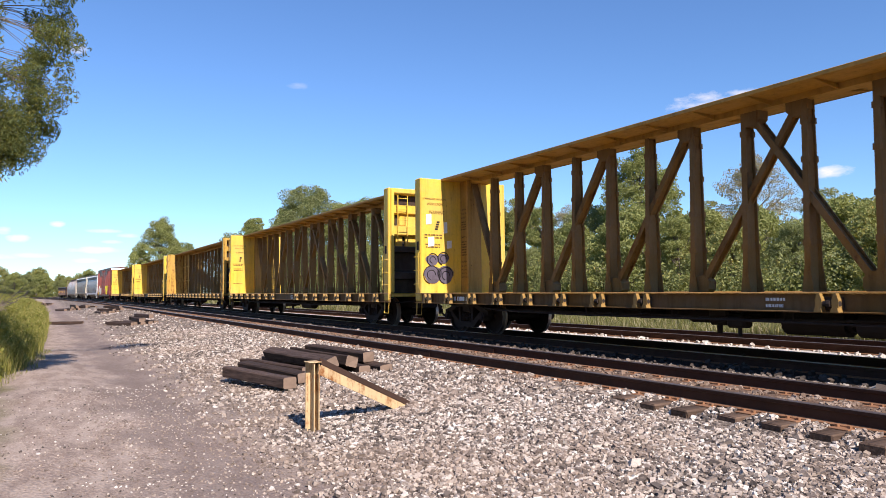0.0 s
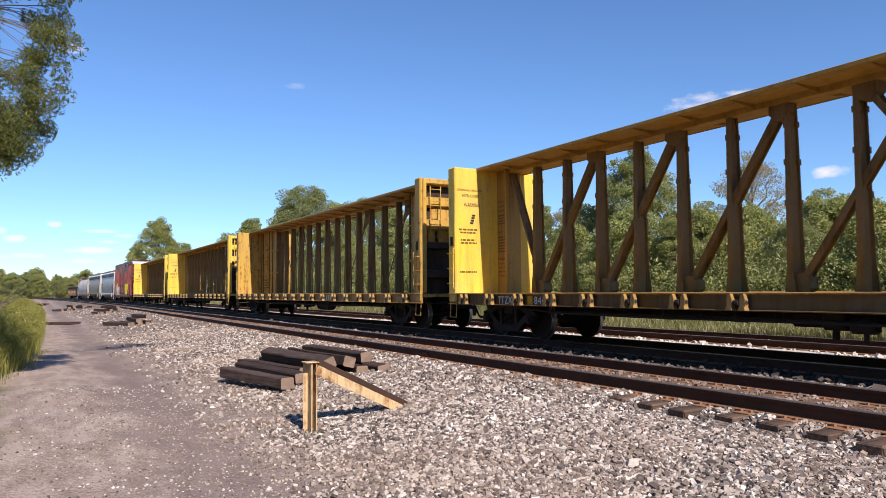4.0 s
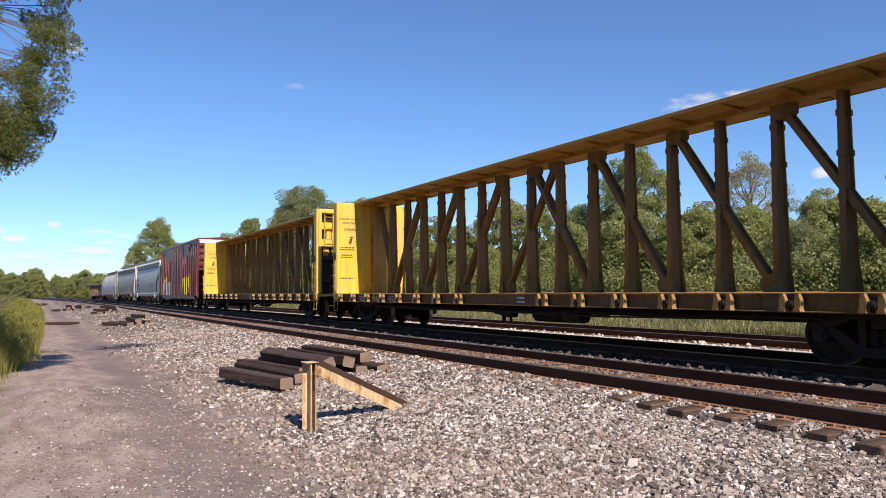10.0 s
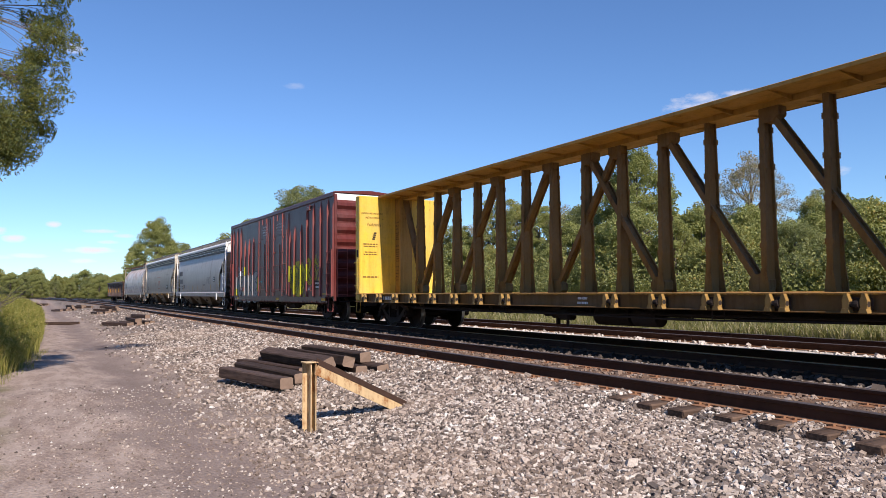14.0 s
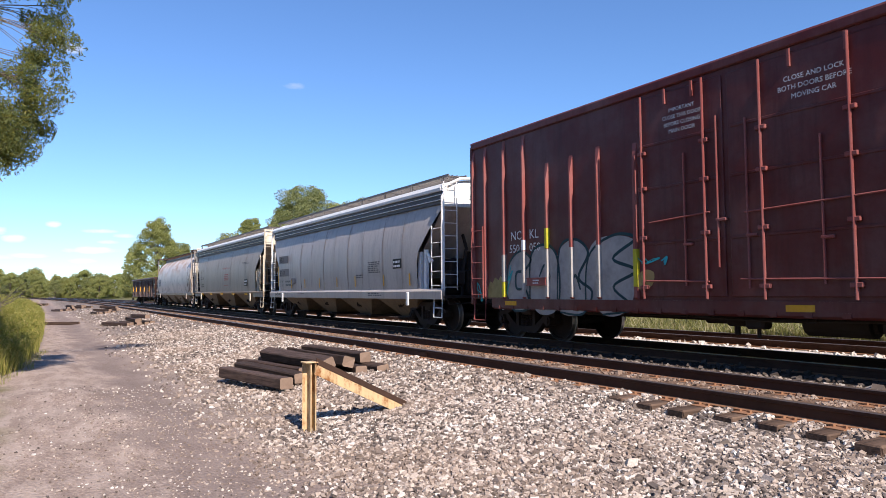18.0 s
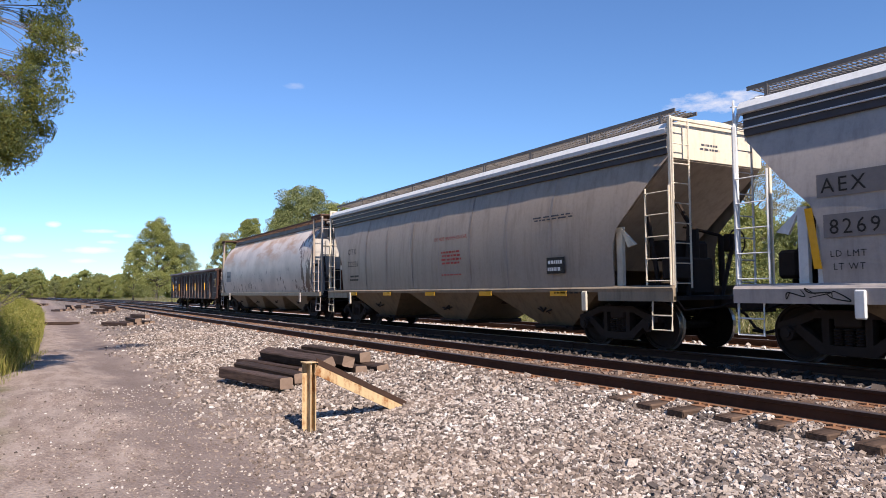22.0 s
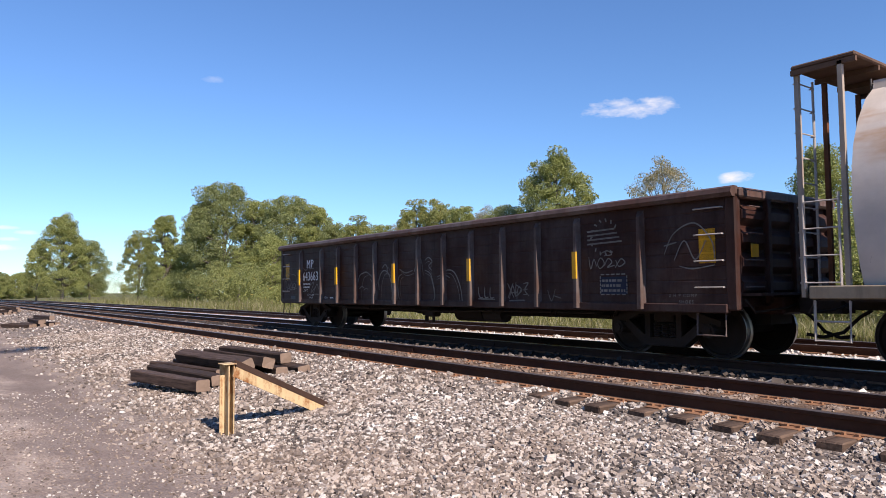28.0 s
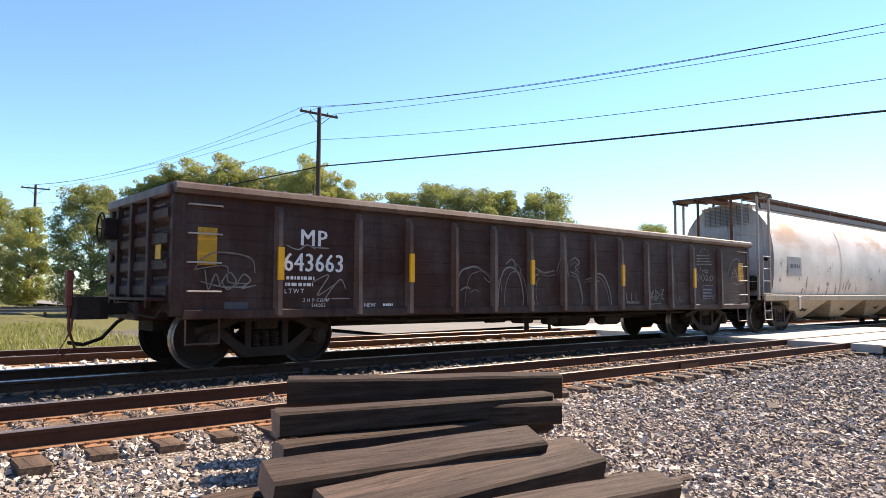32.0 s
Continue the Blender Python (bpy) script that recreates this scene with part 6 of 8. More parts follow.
# ---- gondola, the last car ----
def gondola():
    L = 8.15
    car = thing("gondola_car", "dark brown open gondola car with white numbers and scrawled graffiti", "freight car", "freight train")
    f = Shape()
    f.box(-L, L, -1.45, 1.45, 0.98, 1.08)
    part("floor", f, GRIME, car)
    for k in (-1, 1):
        s = Shape()
        outer = []
        for i in range(8):
            z = 0.84 + 0.21 * i
            outer += [(k * 1.505, z), (k * 1.512, z + 0.015), (k * 1.512, z + 0.192), (k * 1.505, z + 0.207)]
        s.prism(outer + [(k * 1.44, 2.52), (k * 1.44, 0.84)], 0, -L, L)
        part("side", s, BROWN, car)
        t = Shape()
        t.prism([(k * 1.42, 2.50), (k * 1.60, 2.50), (k * 1.64, 2.56), (k * 1.62, 2.63), (k * 1.56, 2.66), (k * 1.44, 2.66)], 0, -L - 0.06, L + 0.06)
        part("top_chord", t, BROWN_EDGE, car, "rusty brown rounded top rail")
        s = Shape()
        s.box(-L + 0.1, L - 0.1, k * 1.44, k * 1.56, 0.76, 0.90, 0.015)
        part("bottom_sill", s, BROWN, car)
        for i, x in enumerate([-6.63, -5.2, -4.15, -3.1, -2.1, -1.08, -0.05, 0.97, 1.98, 3.02, 4.05, 5.08, 6.5]):
            p = Shape()
            w = 0.075
            p.add([(x - w, k * 1.50, 0.80), (x + w, k * 1.50, 0.80), (x + w * 0.5, k * 1.62, 0.80), (x - w * 0.5, k * 1.62, 0.80),
                   (x - w, k * 1.50, 2.46), (x + w, k * 1.50, 2.46), (x + w * 0.45, k * 1.60, 2.34), (x - w * 0.45, k * 1.60, 2.34)],
                  [(0, 1, 2, 3), (4, 7, 6, 5), (0, 3, 7, 4), (3, 2, 6, 7), (2, 1, 5, 6)])
            post = part("side_post", p, BROWN_EDGE, car)
            if i in (0, 2, 5, 8, 11):
                q = Shape()
                q.box(x - 0.048, x + 0.048, k * 1.595, k * 1.632, 1.33, 1.82)
                part("reflector", q, YELLOW_MARK, post, "yellow reflector strip")
    for s in (-1, 1):
        e = Shape()
        prof = [(s * (L - 0.02), 0.85)]
        z = 1.0
        while z < 2.35:
            prof += [(s * (L - 0.02), z), (s * (L + 0.09), z + 0.10), (s * (L + 0.09), z + 0.22), (s * (L - 0.02), z + 0.32)]
            z += 0.36
        prof += [(s * (L - 0.02), 2.52), (s * (L - 0.10), 2.52), (s * (L - 0.10), 0.85)]
        e.prism(prof, 1, -1.40, 1.40)
        part("corrugated_end", e, BROWN, car)
        t = Shape()
        t.box(s * (L - 0.12), s * (L + 0.12), -1.46, 1.46, 2.48, 2.64, 0.03)
        part("end_top_rail", t, BROWN_EDGE, car)
        for k in (-1, 1):
            c = Shape()
            c.box(s * (L - 0.12), s * (L + 0.06), k * 1.38, k * 1.53, 0.80, 2.56, 0.02)
            part("corner_post", c, BROWN, car)
        for y2 in (-0.7, 0.1, 0.8):
            c = Shape()
            c.box(s * (L + 0.05), s * (L + 0.14), y2 - 0.05, y2 + 0.05, 0.9, 2.5, 0.01)
            part("end_stake", c, BROWN, car)
        x0, x1 = sorted((s * 7.52, s * 8.0))
        for i in range(4):
            z = 1.15 + 1.21 * i / 3
            q = Shape()
            q.tube([(x0, -1.50, z), (x0, -1.56, z), (x1, -1.56, z), (x1, -1.50, z)], 0.012, 5)
            part("grab_iron", q, GREY_LIGHT, car, "worn pale grab iron")
        ladder(car, -1.35, -0.92, 1.15, 2.36, 4, s * (L + 0.08) if s > 0 else -L - 0.14, BROWN_EDGE, "end_grab_iron", rails=False, along='y')
        q = Shape()
        q.box(s * 7.58, s * 7.86, -1.512, -1.50, 1.52, 2.05)
        part("yellow_mark", q, YELLOW_MARK, car)
        q = Shape()
        q.box(s * (L + 0.10), s * (L + 0.112), -1.2, -1.0, 1.6, 1.8)
        part("yellow_mark", q, YELLOW_MARK, car)
        t = Shape()
        t.tube([(x0, -1.5, 0.8), (x0, -1.52, 0.42), (x1, -1.52, 0.42), (x1, -1.5, 0.8)], 0.018, 5)
        part("step", t, BROWN_EDGE, car)
        d = Shape()
        d.box(s * (L - 0.1), s * (L + 0.32), -1.35, 1.35, 1.02, 1.06)
        d.box(s * (L - 0.3), s * (L + 0.2), -0.5, 0.5, 0.72, 1.02, 0.03)
        part("end_sill", d, BROWN, car)
        truck(car, s * 6.57)
        coupler(car, L + 0.1, s)
    brake_wheel(car, -L - 0.36, 0.85, 2.15, -1)
    m = Shape()
    m.box(-L - 1.02, -L - 0.93, -0.07, 0.07, 0.92, 1.45, 0.02)
    m.tube([(-L - 0.95, 0.03, 0.92), (-L - 0.95, 0.06, 0.6), (-L - 0.85, 0.1, 0.32), (-L - 1.05, 0.12, 0.2)], 0.022, 6)
    m.tube([(-L - 0.9, -0.05, 0.92), (-L - 0.95, -0.04, 0.55), (-L - 1.1, 0.0, 0.25)], 0.018, 6)
    part("rear_marker", m, plain("dull red marker", (0.20, 0.05, 0.035), 0.6), car, "dull red rear marker with hanging hoses")
    underside(car, L, 0.50, 0.98)
    y = -1.522
    lettering("MP", 0.36, LETTER_W, car, on_side(-6.28, 1.87, y), space=1.12)
    lettering("643663", 0.40, LETTER_W, car, on_side(-6.55, 1.47, y), space=1.05, wide=0.86)
    lettering("MP", 0.36, LETTER_W, car, on_side(-6.265, 1.87, y - 0.001), space=1.12)
    lettering("643663", 0.40, LETTER_W, car, on_side(-6.535, 1.47, y - 0.001), space=1.05, wide=0.86)
    lettering("LTWT", 0.10, LETTER_W, car, on_side(-6.52, 1.13, y), space=1.4)
    bars(car, LETTER_W, -6.52, -6.0, 1.22, 1.42, 2, y, rng)
    lettering("2 H P COMP", 0.075, LETTER_W, car, on_side(-6.2, 1.0, y), space=1.2)
    lettering("SHOES", 0.075, LETTER_W, car, on_side(-6.05, 0.92, y), space=1.2)
    lettering("NEW", 0.10, LETTER_W, car, on_side(-5.07, 0.91, y))
    bars(car, LETTER_W, -4.7, -4.45, 0.91, 0.99, 1, y, rng)
    lettering("2 H P COMP", 0.075, SCRAWL, car, on_side(7.02, 1.0, y), space=1.3)
    lettering("SHOES", 0.075, SCRAWL, car, on_side(7.2, 0.90, y), space=1.3)
    def tag(strokes, w, dx, dz, k=1.0):
        """A hand-drawn tag: each stroke a smooth line through a few places."""
        for i, pts in enumerate(strokes):
            s = Shape()
            s.ribbon(curve([(dx + k * a, dz + k * b) for a, b in pts], 6), w, y - 0.004 - 0.0004 * i)
            part("graffiti", s, SCRAWL, car, "thin white scrawled tag")

    # looped words, an emblem with rays, angular outlines
    word = [[(0, 0.25), (0.05, 0.0), (0.14, 0.2), (0.2, 0.05)], [(0.2, 0.05), (0.32, 0.22), (0.42, 0.1), (0.3, 0.0), (0.22, 0.12)], [(0.42, 0.05), (0.52, 0.2), (0.62, 0.12), (0.5, 0.02), (0.7, 0.06)],
            [(0.7, 0.0), (0.85, 0.18), (0.95, 0.1), (0.8, 0.03), (0.72, 0.16)], [(0.3, 0.3), (0.5, 0.36), (0.62, 0.28), (0.42, 0.26)]]
    tag(word, 0.022, 5.35, 1.50, 0.85)
    tag(word[:3], 0.024, -7.75, 1.18, 1.1)
    tag([[(0, 0.3), (0.3, 0.55), (0.9, 0.5), (1.0, 0.25)], [(0, 0.28), (0.5, 0.35), (0.55, 0.1), (0.85, 0.08)], [(0.1, 0.1), (0.45, 0.02), (0.9, 0.02)]], 0.022, -7.9, 1.2, 0.9)
    tag([[(0, 0.4), (0.2, 0.75), (0.6, 0.9), (0.9, 0.6), (0.95, 0.3)], [(0.2, 0.3), (0.4, 0.62), (0.6, 0.3), (0.8, 0.6)], [(0.3, 0.2), (0.55, 0.15), (0.95, 0.2)], [(0.0, 0.55), (0.25, 0.6)]], 0.024, 6.95, 1.3, 0.95)
    tag([[(0, 0), (0.12, 0.3), (0.2, 0.05)], [(0.05, 0.14), (0.3, 0.16)], [(0.25, 0.0), (0.3, 0.25), (0.42, 0.2), (0.3, 0.1)], [(0.45, 0.2), (0.6, 0.22)], [(0.46, 0.1), (0.58, 0.1)]], 0.024, 3.2, 0.95, 0.9)
    tag([[(0, 0.2), (0.1, 0.0), (0.2, 0.22)], [(0.15, 0.1), (0.35, 0.05)]], 0.02, 4.3, 0.92)
    tag([[(0, 0.3), (0.3, 0.42), (0.1, 0.1), (0.45, 0.3)], [(0.2, 0.0), (0.5, 0.35), (0.62, 0.2)], [(0.35, 0.05), (0.7, 0.05)]], 0.022, -6.05, 1.0)
    tag([[(0, 0.06), (0.2, 0.0), (0.35, 0.08), (0.5, 0.02)], [(0.45, 0.05), (0.75, 0.04)]], 0.026, -6.5, 1.80)
    for i in range(12):
        a = 0.55 + i * 0.42
        s = Shape()
        s.ribbon([(5.72 + 0.27 * math.cos(a), 2.05 + 0.27 * math.sin(a)), (5.72 + 0.33 * math.cos(a + 0.1), 2.05 + 0.33 * math.sin(a + 0.1))], 0.035, y - 0.006)
        part("graffiti", s, SCRAWL, car, "short sprayed ray")
    for i in range(4):
        s = Shape()
        s.add([(5.32, y - 0.005, 2.15 - 0.075 * i), (5.95 + 0.05 * i, y - 0.005, 2.17 - 0.075 * i), (5.95 + 0.05 * i, y - 0.005, 2.2 - 0.075 * i), (5.32, y - 0.005, 2.18 - 0.075 * i)], [(0, 1, 2, 3)])
        part("graffiti", s, SCRAWL, car, "sprayed bar")
    for i in range(5):
        for x0, z0, w, h in ((5.62 + 0.115 * i, 1.03, 0.08, 0.022), (5.62 + 0.115 * i, 1.38, 0.08, 0.022), (5.60, 1.06 + 0.065 * i, 0.022, 0.045), (6.18, 1.06 + 0.065 * i, 0.022, 0.045)):
            s = Shape()
            s.add([(x0, y - 0.006, z0), (x0 + w, y - 0.006, z0), (x0 + w, y - 0.006, z0 + h), (x0, y - 0.006, z0 + h)], [(0, 1, 2, 3)])
            part("panel_dash", s, SCRAWL, car)
    arcs = [[(-3.09, 0.80), (-3.06, 1.2), (-2.95, 1.53), (-2.75, 1.62), (-2.54, 1.64), (-2.3, 1.52), (-2.12, 1.38)], [(-2.95, 1.2), (-2.8, 1.26), (-2.7, 1.22)],
            [(-1.97, 0.82), (-1.95, 1.25), (-1.82, 1.58), (-1.6, 1.66), (-1.38, 1.5), (-1.27, 1.13), (-1.29, 0.82)], [(-1.75, 1.72), (-1.6, 1.82), (-1.48, 1.70), (-1.52, 1.55)],
            [(-0.93, 0.92), (-0.99, 1.2), (-0.95, 1.47), (-0.8, 1.55)], [(-0.92, 1.68), (-0.65, 1.58), (-0.32, 1.63)], [(-0.25, 1.6), (-0.1, 1.9), (0.05, 1.86), (0.12, 1.57)],
            [(0.2, 1.85), (0.35, 1.92), (0.5, 1.82), (0.36, 1.72), (0.5, 1.6)], [(0.2, 1.62), (0.45, 1.5), (0.6, 1.04), (0.5, 0.86), (0.35, 0.80)],
            [(0.86, 1.49), (1.1, 1.6), (1.37, 1.53), (1.58, 1.2), (1.65, 0.84)], [(0.7, 1.45), (0.95, 1.5), (1.2, 1.42)], [(-2.35, 1.45), (-2.2, 1.36), (-2.1, 1.5), (-2.05, 1.2)]]
    for w, k, dx in ((0.034, 1.0, 0.0), (0.014, 0.93, 0.03)):
        tag(arcs, w, dx, 0.04 if k < 1 else 0.0, k)
    tag([[(0, 0.28), (0.05, 0.02), (0.2, 0.0)], [(0.28, 0.28), (0.28, 0.02), (0.42, 0.0)], [(0.5, 0.26), (0.5, 0.0), (0.66, 0.0)], [(0.0, -0.04), (0.7, -0.05)]], 0.03, 2.2, 0.98, 0.8)
    tag([[(0, 0.34), (0.22, 0.0)], [(0.2, 0.34), (0.02, 0.0)], [(0.3, 0.36), (0.3, 0.04), (0.48, 0.2), (0.3, 0.3)], [(0.55, 0.32), (0.72, 0.34), (0.6, 0.18), (0.74, 0.04)], [(0.05, -0.08), (0.6, -0.06)]], 0.03, 3.15, 0.98, 0.85)
    g = Shape()
    g.add([(5.6, y - 0.002, 1.05), (6.2, y - 0.002, 1.05), (6.2, y - 0.002, 1.35), (5.6, y - 0.002, 1.35)], [(0, 1, 2, 3)])
    part("data_panel", g, plain("dark blue panel", (0.02, 0.025, 0.05), 0.6), car)
    bars(car, SCRAWL, 5.62, 6.18, 1.07, 1.33, 3, y - 0.004, rng)
    q = Shape()
    q.add([(-7.45, -1.515, 0.88), (-7.1, -1.515, 0.88), (-7.1, -1.515, 1.0), (-7.45, -1.515, 1.0)], [(0, 1, 2, 3)])
    part("data_plate", q, STRIPE, car)
    return car


gond = gondola()
# each car with the place of its middle along the train
CARS = [(gond, 8.15), (hop_3, 25.78), (hop_2, 43.4), (hop_1, 61.1), (box_car, 78.7), (flat_e, 99.55), (flat_d, 122.95), (flat_c, 146.45), (flat_b, 169.65), (flat_a, 193.08)]


# ---- ground ----
def make_ground():
    xs = [-3000, -1600, -900, -600, -450, -350, -280, -220, -180] + [-150 + 3 * i for i in range(34)] + [-48 + 1.0 * i for i in range(28)] + \
         [-20 + 0.4 * i for i in range(85)] + [15 + 1.5 * i for i in range(14)] + [40, 60, 100, 200, 500, 1500, 3000]
    ys = [-3000, -900, -300, -100, -50, -25, -12, -8, -6] + [-5 + 0.25 * i for i in range(96)] + [19 + i for i in range(36)] + [60, 75, 100, 180, 400, 1200, 3000]
    v = [(x, y, rise(x, y) - 0.0) for x in xs for y in ys]
    m = len(ys)
    f = [(i * m + j, (i + 1) * m + j, (i + 1) * m + j + 1, i * m + j + 1) for i in range(len(xs) - 1) for j in range(m - 1)]
    s = Shape()
    s.soft = True
    s.add(v, f)
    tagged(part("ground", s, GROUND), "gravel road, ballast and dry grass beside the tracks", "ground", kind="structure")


make_ground()


# ---- tracks ----
RAIL_FOOT = plain("orange rusted rail foot", (0.25, 0.125, 0.07), 0.9, 0.0, 0.45, 12.0)
TRACK_X = [-420 + 6 * i for i in range(59)] + [-62, -30, 0, 30, 70]


def rail(track, c, side, top):
    y0 = c + side * 0.753
    prof = [(-0.036, -0.008), (-0.030, 0.0), (0.030, 0.0), (0.036, -0.008), (0.034, -0.04), (0.009, -0.05), (0.009, -0.145), (0.07, -0.158), (0.07, -0.17),
            (-0.07, -0.17), (-0.07, -0.158), (-0.009, -0.145), (-0.009, -0.05), (-0.034, -0.04)]
    s = Shape()
    n = len(prof)
    s.add([(x, y0 + bend(x) + a, b) for x in TRACK_X for a, b in prof], [])
    for i in range(len(TRACK_X) - 1):
        for k in range(n):
            s.k = 1 if k in (0, 1, 2) else 2 if k in (6, 7, 9, 10) else 0
            q = (i * n + k, i * n + (k + 1) % n, (i + 1) * n + (k + 1) % n, (i + 1) * n + k)
            s.f.append(q), s.m.append(s.k), s.s.append(False)
    part("rail", s, [RAIL_SIDE, top, RAIL_FOOT], track)
    j = Shape()
    for x in [-60 + 11.9 * i for i in range(8)]:
        for k in (-1, 1):
            j.box(x - 0.3, x + 0.3, y0 + k * 0.012, y0 + k * 0.036, -0.14, -0.06)
    part("joint_bar", j, RAIL_SIDE, track)


def make_plate():
    s = Shape()
    s.box(-0.10, 0.10, -0.19, 0.19, -0.182, -0.168, 0.004)
    for x in (-0.06, 0.06):
        for y in (-0.095, 0.095, 0.15):
            s.box(x - 0.014, x + 0.014, y - 0.02, y + 0.02, -0.168, -0.145)
    return mesh_of("tie_plate", s, RAIL_FOOT)


def make_tie(seed):
    g = random.Random(seed)
    s = Shape()
    s.box(-0.115 + g.uniform(-0.01, 0.01), 0.115, -1.26, 1.26, -0.345, -0.178, 0.014)
    s.v = [(x + g.uniform(-0.006, 0.006), y + g.uniform(-0.012, 0.012), z + g.uniform(-0.005, 0.003)) for x, y, z in s.v]
    return mesh_of("tie", s, TIE_CROSS)


TIE_PLACES = []
TIE_MESH = [make_tie(i) for i in range(6)]
TIE_PLATE = make_plate()


def track(name, c, near, top, label):
    t = thing(name, label, "railway track", "", "structure")
    for side in (-1, 1):
        rail(t, c, side, top)
    g = random.Random(int(c * 10))
    far = Shape()
    x = -140.0
    while x < 40:
        dy, rz = g.gauss(0, 0.05), g.gauss(0, 0.012)
        if near and -46 < x < 24:
            o = part("tie", TIE_MESH[g.randrange(6)], None, t, "", (x, c + dy, g.uniform(-0.006, 0.004)))
            o.rotation_euler = (0, 0, rz)
            TIE_PLACES.append(x)
            for side in (-1, 1):
                part("tie_plate", TIE_PLATE, None, t, "", (x, c + side * 0.753, 0))
        else:
            y = c + bend(x) + dy
            far.box(x - 0.115, x + 0.115, y - 1.29, y + 1.29, -0.345, -0.178)
            for side in (-1, 1):
                yy = c + bend(x) + side * 0.753
                far.box(x - 0.10, x + 0.10, yy - 0.19, yy + 0.19, -0.178, -0.166)
        x += 0.51 + g.uniform(-0.03, 0.03)
    tagged(part("tie_row", far, TIE_CROSS, t), kind="stuff")
    return t


track("track_near", YN, True, RAIL_TOP, "rusty railway track on half-buried timber ties")
track("track_middle", YT, False, RAIL_SHINE, "railway track with bright railheads under the train")
track("track_far", YF, False, RAIL_TOP, "rusty railway track beside the grass")


# ---- loose ballast ----
def scatter_stones():
    g = np.random.default_rng(5)
    cube = np.array([(x, y, z) for x in (-1, 1) for y in (-1, 1) for z in (-1, 1)]) * 0.66
    cube_f = [(0, 1, 3), (0, 3, 2), (4, 6, 7), (4, 7, 5), (0, 4, 5), (0, 5, 1), (2, 3, 7), (2, 7, 6), (0, 2, 6), (0, 6, 4), (1, 5, 7), (1, 7, 3)]

    def place(count, r0, r1, base, faces, size, name, y_lo, y_hi, label):
        r = r0 + (r1 - r0) * g.random(count * 3)
        a = np.radians(g.uniform(-75, 95, count * 3))
        x, y = -np.sin(a) * r, np.cos(a) * r
        soft = y_lo - 1.1 + 2.0 * g.random(count * 3) ** 0.55 - 2.2 * np.clip((x - 2.0) / 2.5, 0, 1) * (y_lo > 2)
        ok = (y > soft) & (y < y_hi)
        for yr in (YN - 0.753, YN + 0.753):
            ok &= np.abs(y - yr) > 0.085
        gap = np.abs(x[:, None] - np.array(TIE_PLACES)[None]).min(1)
        ok &= ~((gap < 0.135) & (y > YN - 1.33) & (y < YN + 1.33))
        x, y = x[ok][:count], y[ok][:count]
        c = len(x)
        z = np.array([rise(p, q) for p, q in zip(x, y)])
        sc = size * np.exp(g.normal(0, 0.30, c))[:, None] * g.uniform(0.75, 1.3, (c, 3)) * np.array((1.25, 0.92, 0.78))
        yaw, tilt, roll = g.uniform(0, 2 * np.pi, c), g.normal(0, 0.38, c), g.normal(0, 0.38, c)
        cy, sy, ct, st, cr, sr = np.cos(yaw), np.sin(yaw), np.cos(tilt), np.sin(tilt), np.cos(roll), np.sin(roll)
        R = np.stack([cy * ct, cy * st * sr - sy * cr, cy * st * cr + sy * sr, sy * ct, sy * st * sr + cy * cr, sy * st * cr - cy * sr, -st, ct * sr, ct * cr], 1).reshape(c, 3, 3)
        nv = len(base)
        local = base[None] * (1 + g.uniform(-0.30, 0.30, (c, nv, 3))) * sc[:, None, :]
        v = np.einsum('nij,nvj->nvi', R, local) + np.stack([x, y, z + size * g.uniform(0.2, 0.75, c)], 1)[:, None, :]
        f = (np.array(faces)[None] + (np.arange(c) * nv)[:, None, None]).reshape(-1, 3)
        me = bpy.data.meshes.new(name)
        me.from_pydata(v.reshape(-1, 3), [], f)
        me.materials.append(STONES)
        tagged(new(name, me), label, "ballast", kind="stuff")

    place(112000, 2.4, 9.5, cube, cube_f, 0.0182, "ballast_stones", 2.6, 9.3, "loose grey and white crushed ballast stones")
    place(88000, 9.0, 30.0, cube, cube_f, 0.0225, "ballast_stones", 2.7, 9.4, "loose crushed ballast stones farther along the track")
    place(26000, 29.0, 75.0, cube, cube_f, 0.033, "ballast_stones", 2.8, 9.4, "loose crushed ballast stones far along the track")
    place(20000, 2.0, 14.0, cube, cube_f, 0.0085, "road_gravel", 0.0, 3.2, "fine gravel strewn over the dirt road")
    place(9000, 9.0, 34.0, cube, cube_f, 0.034, "ballast_stones", 9.0, 17.2, "loose ballast stones between the tracks")


scatter_stones()


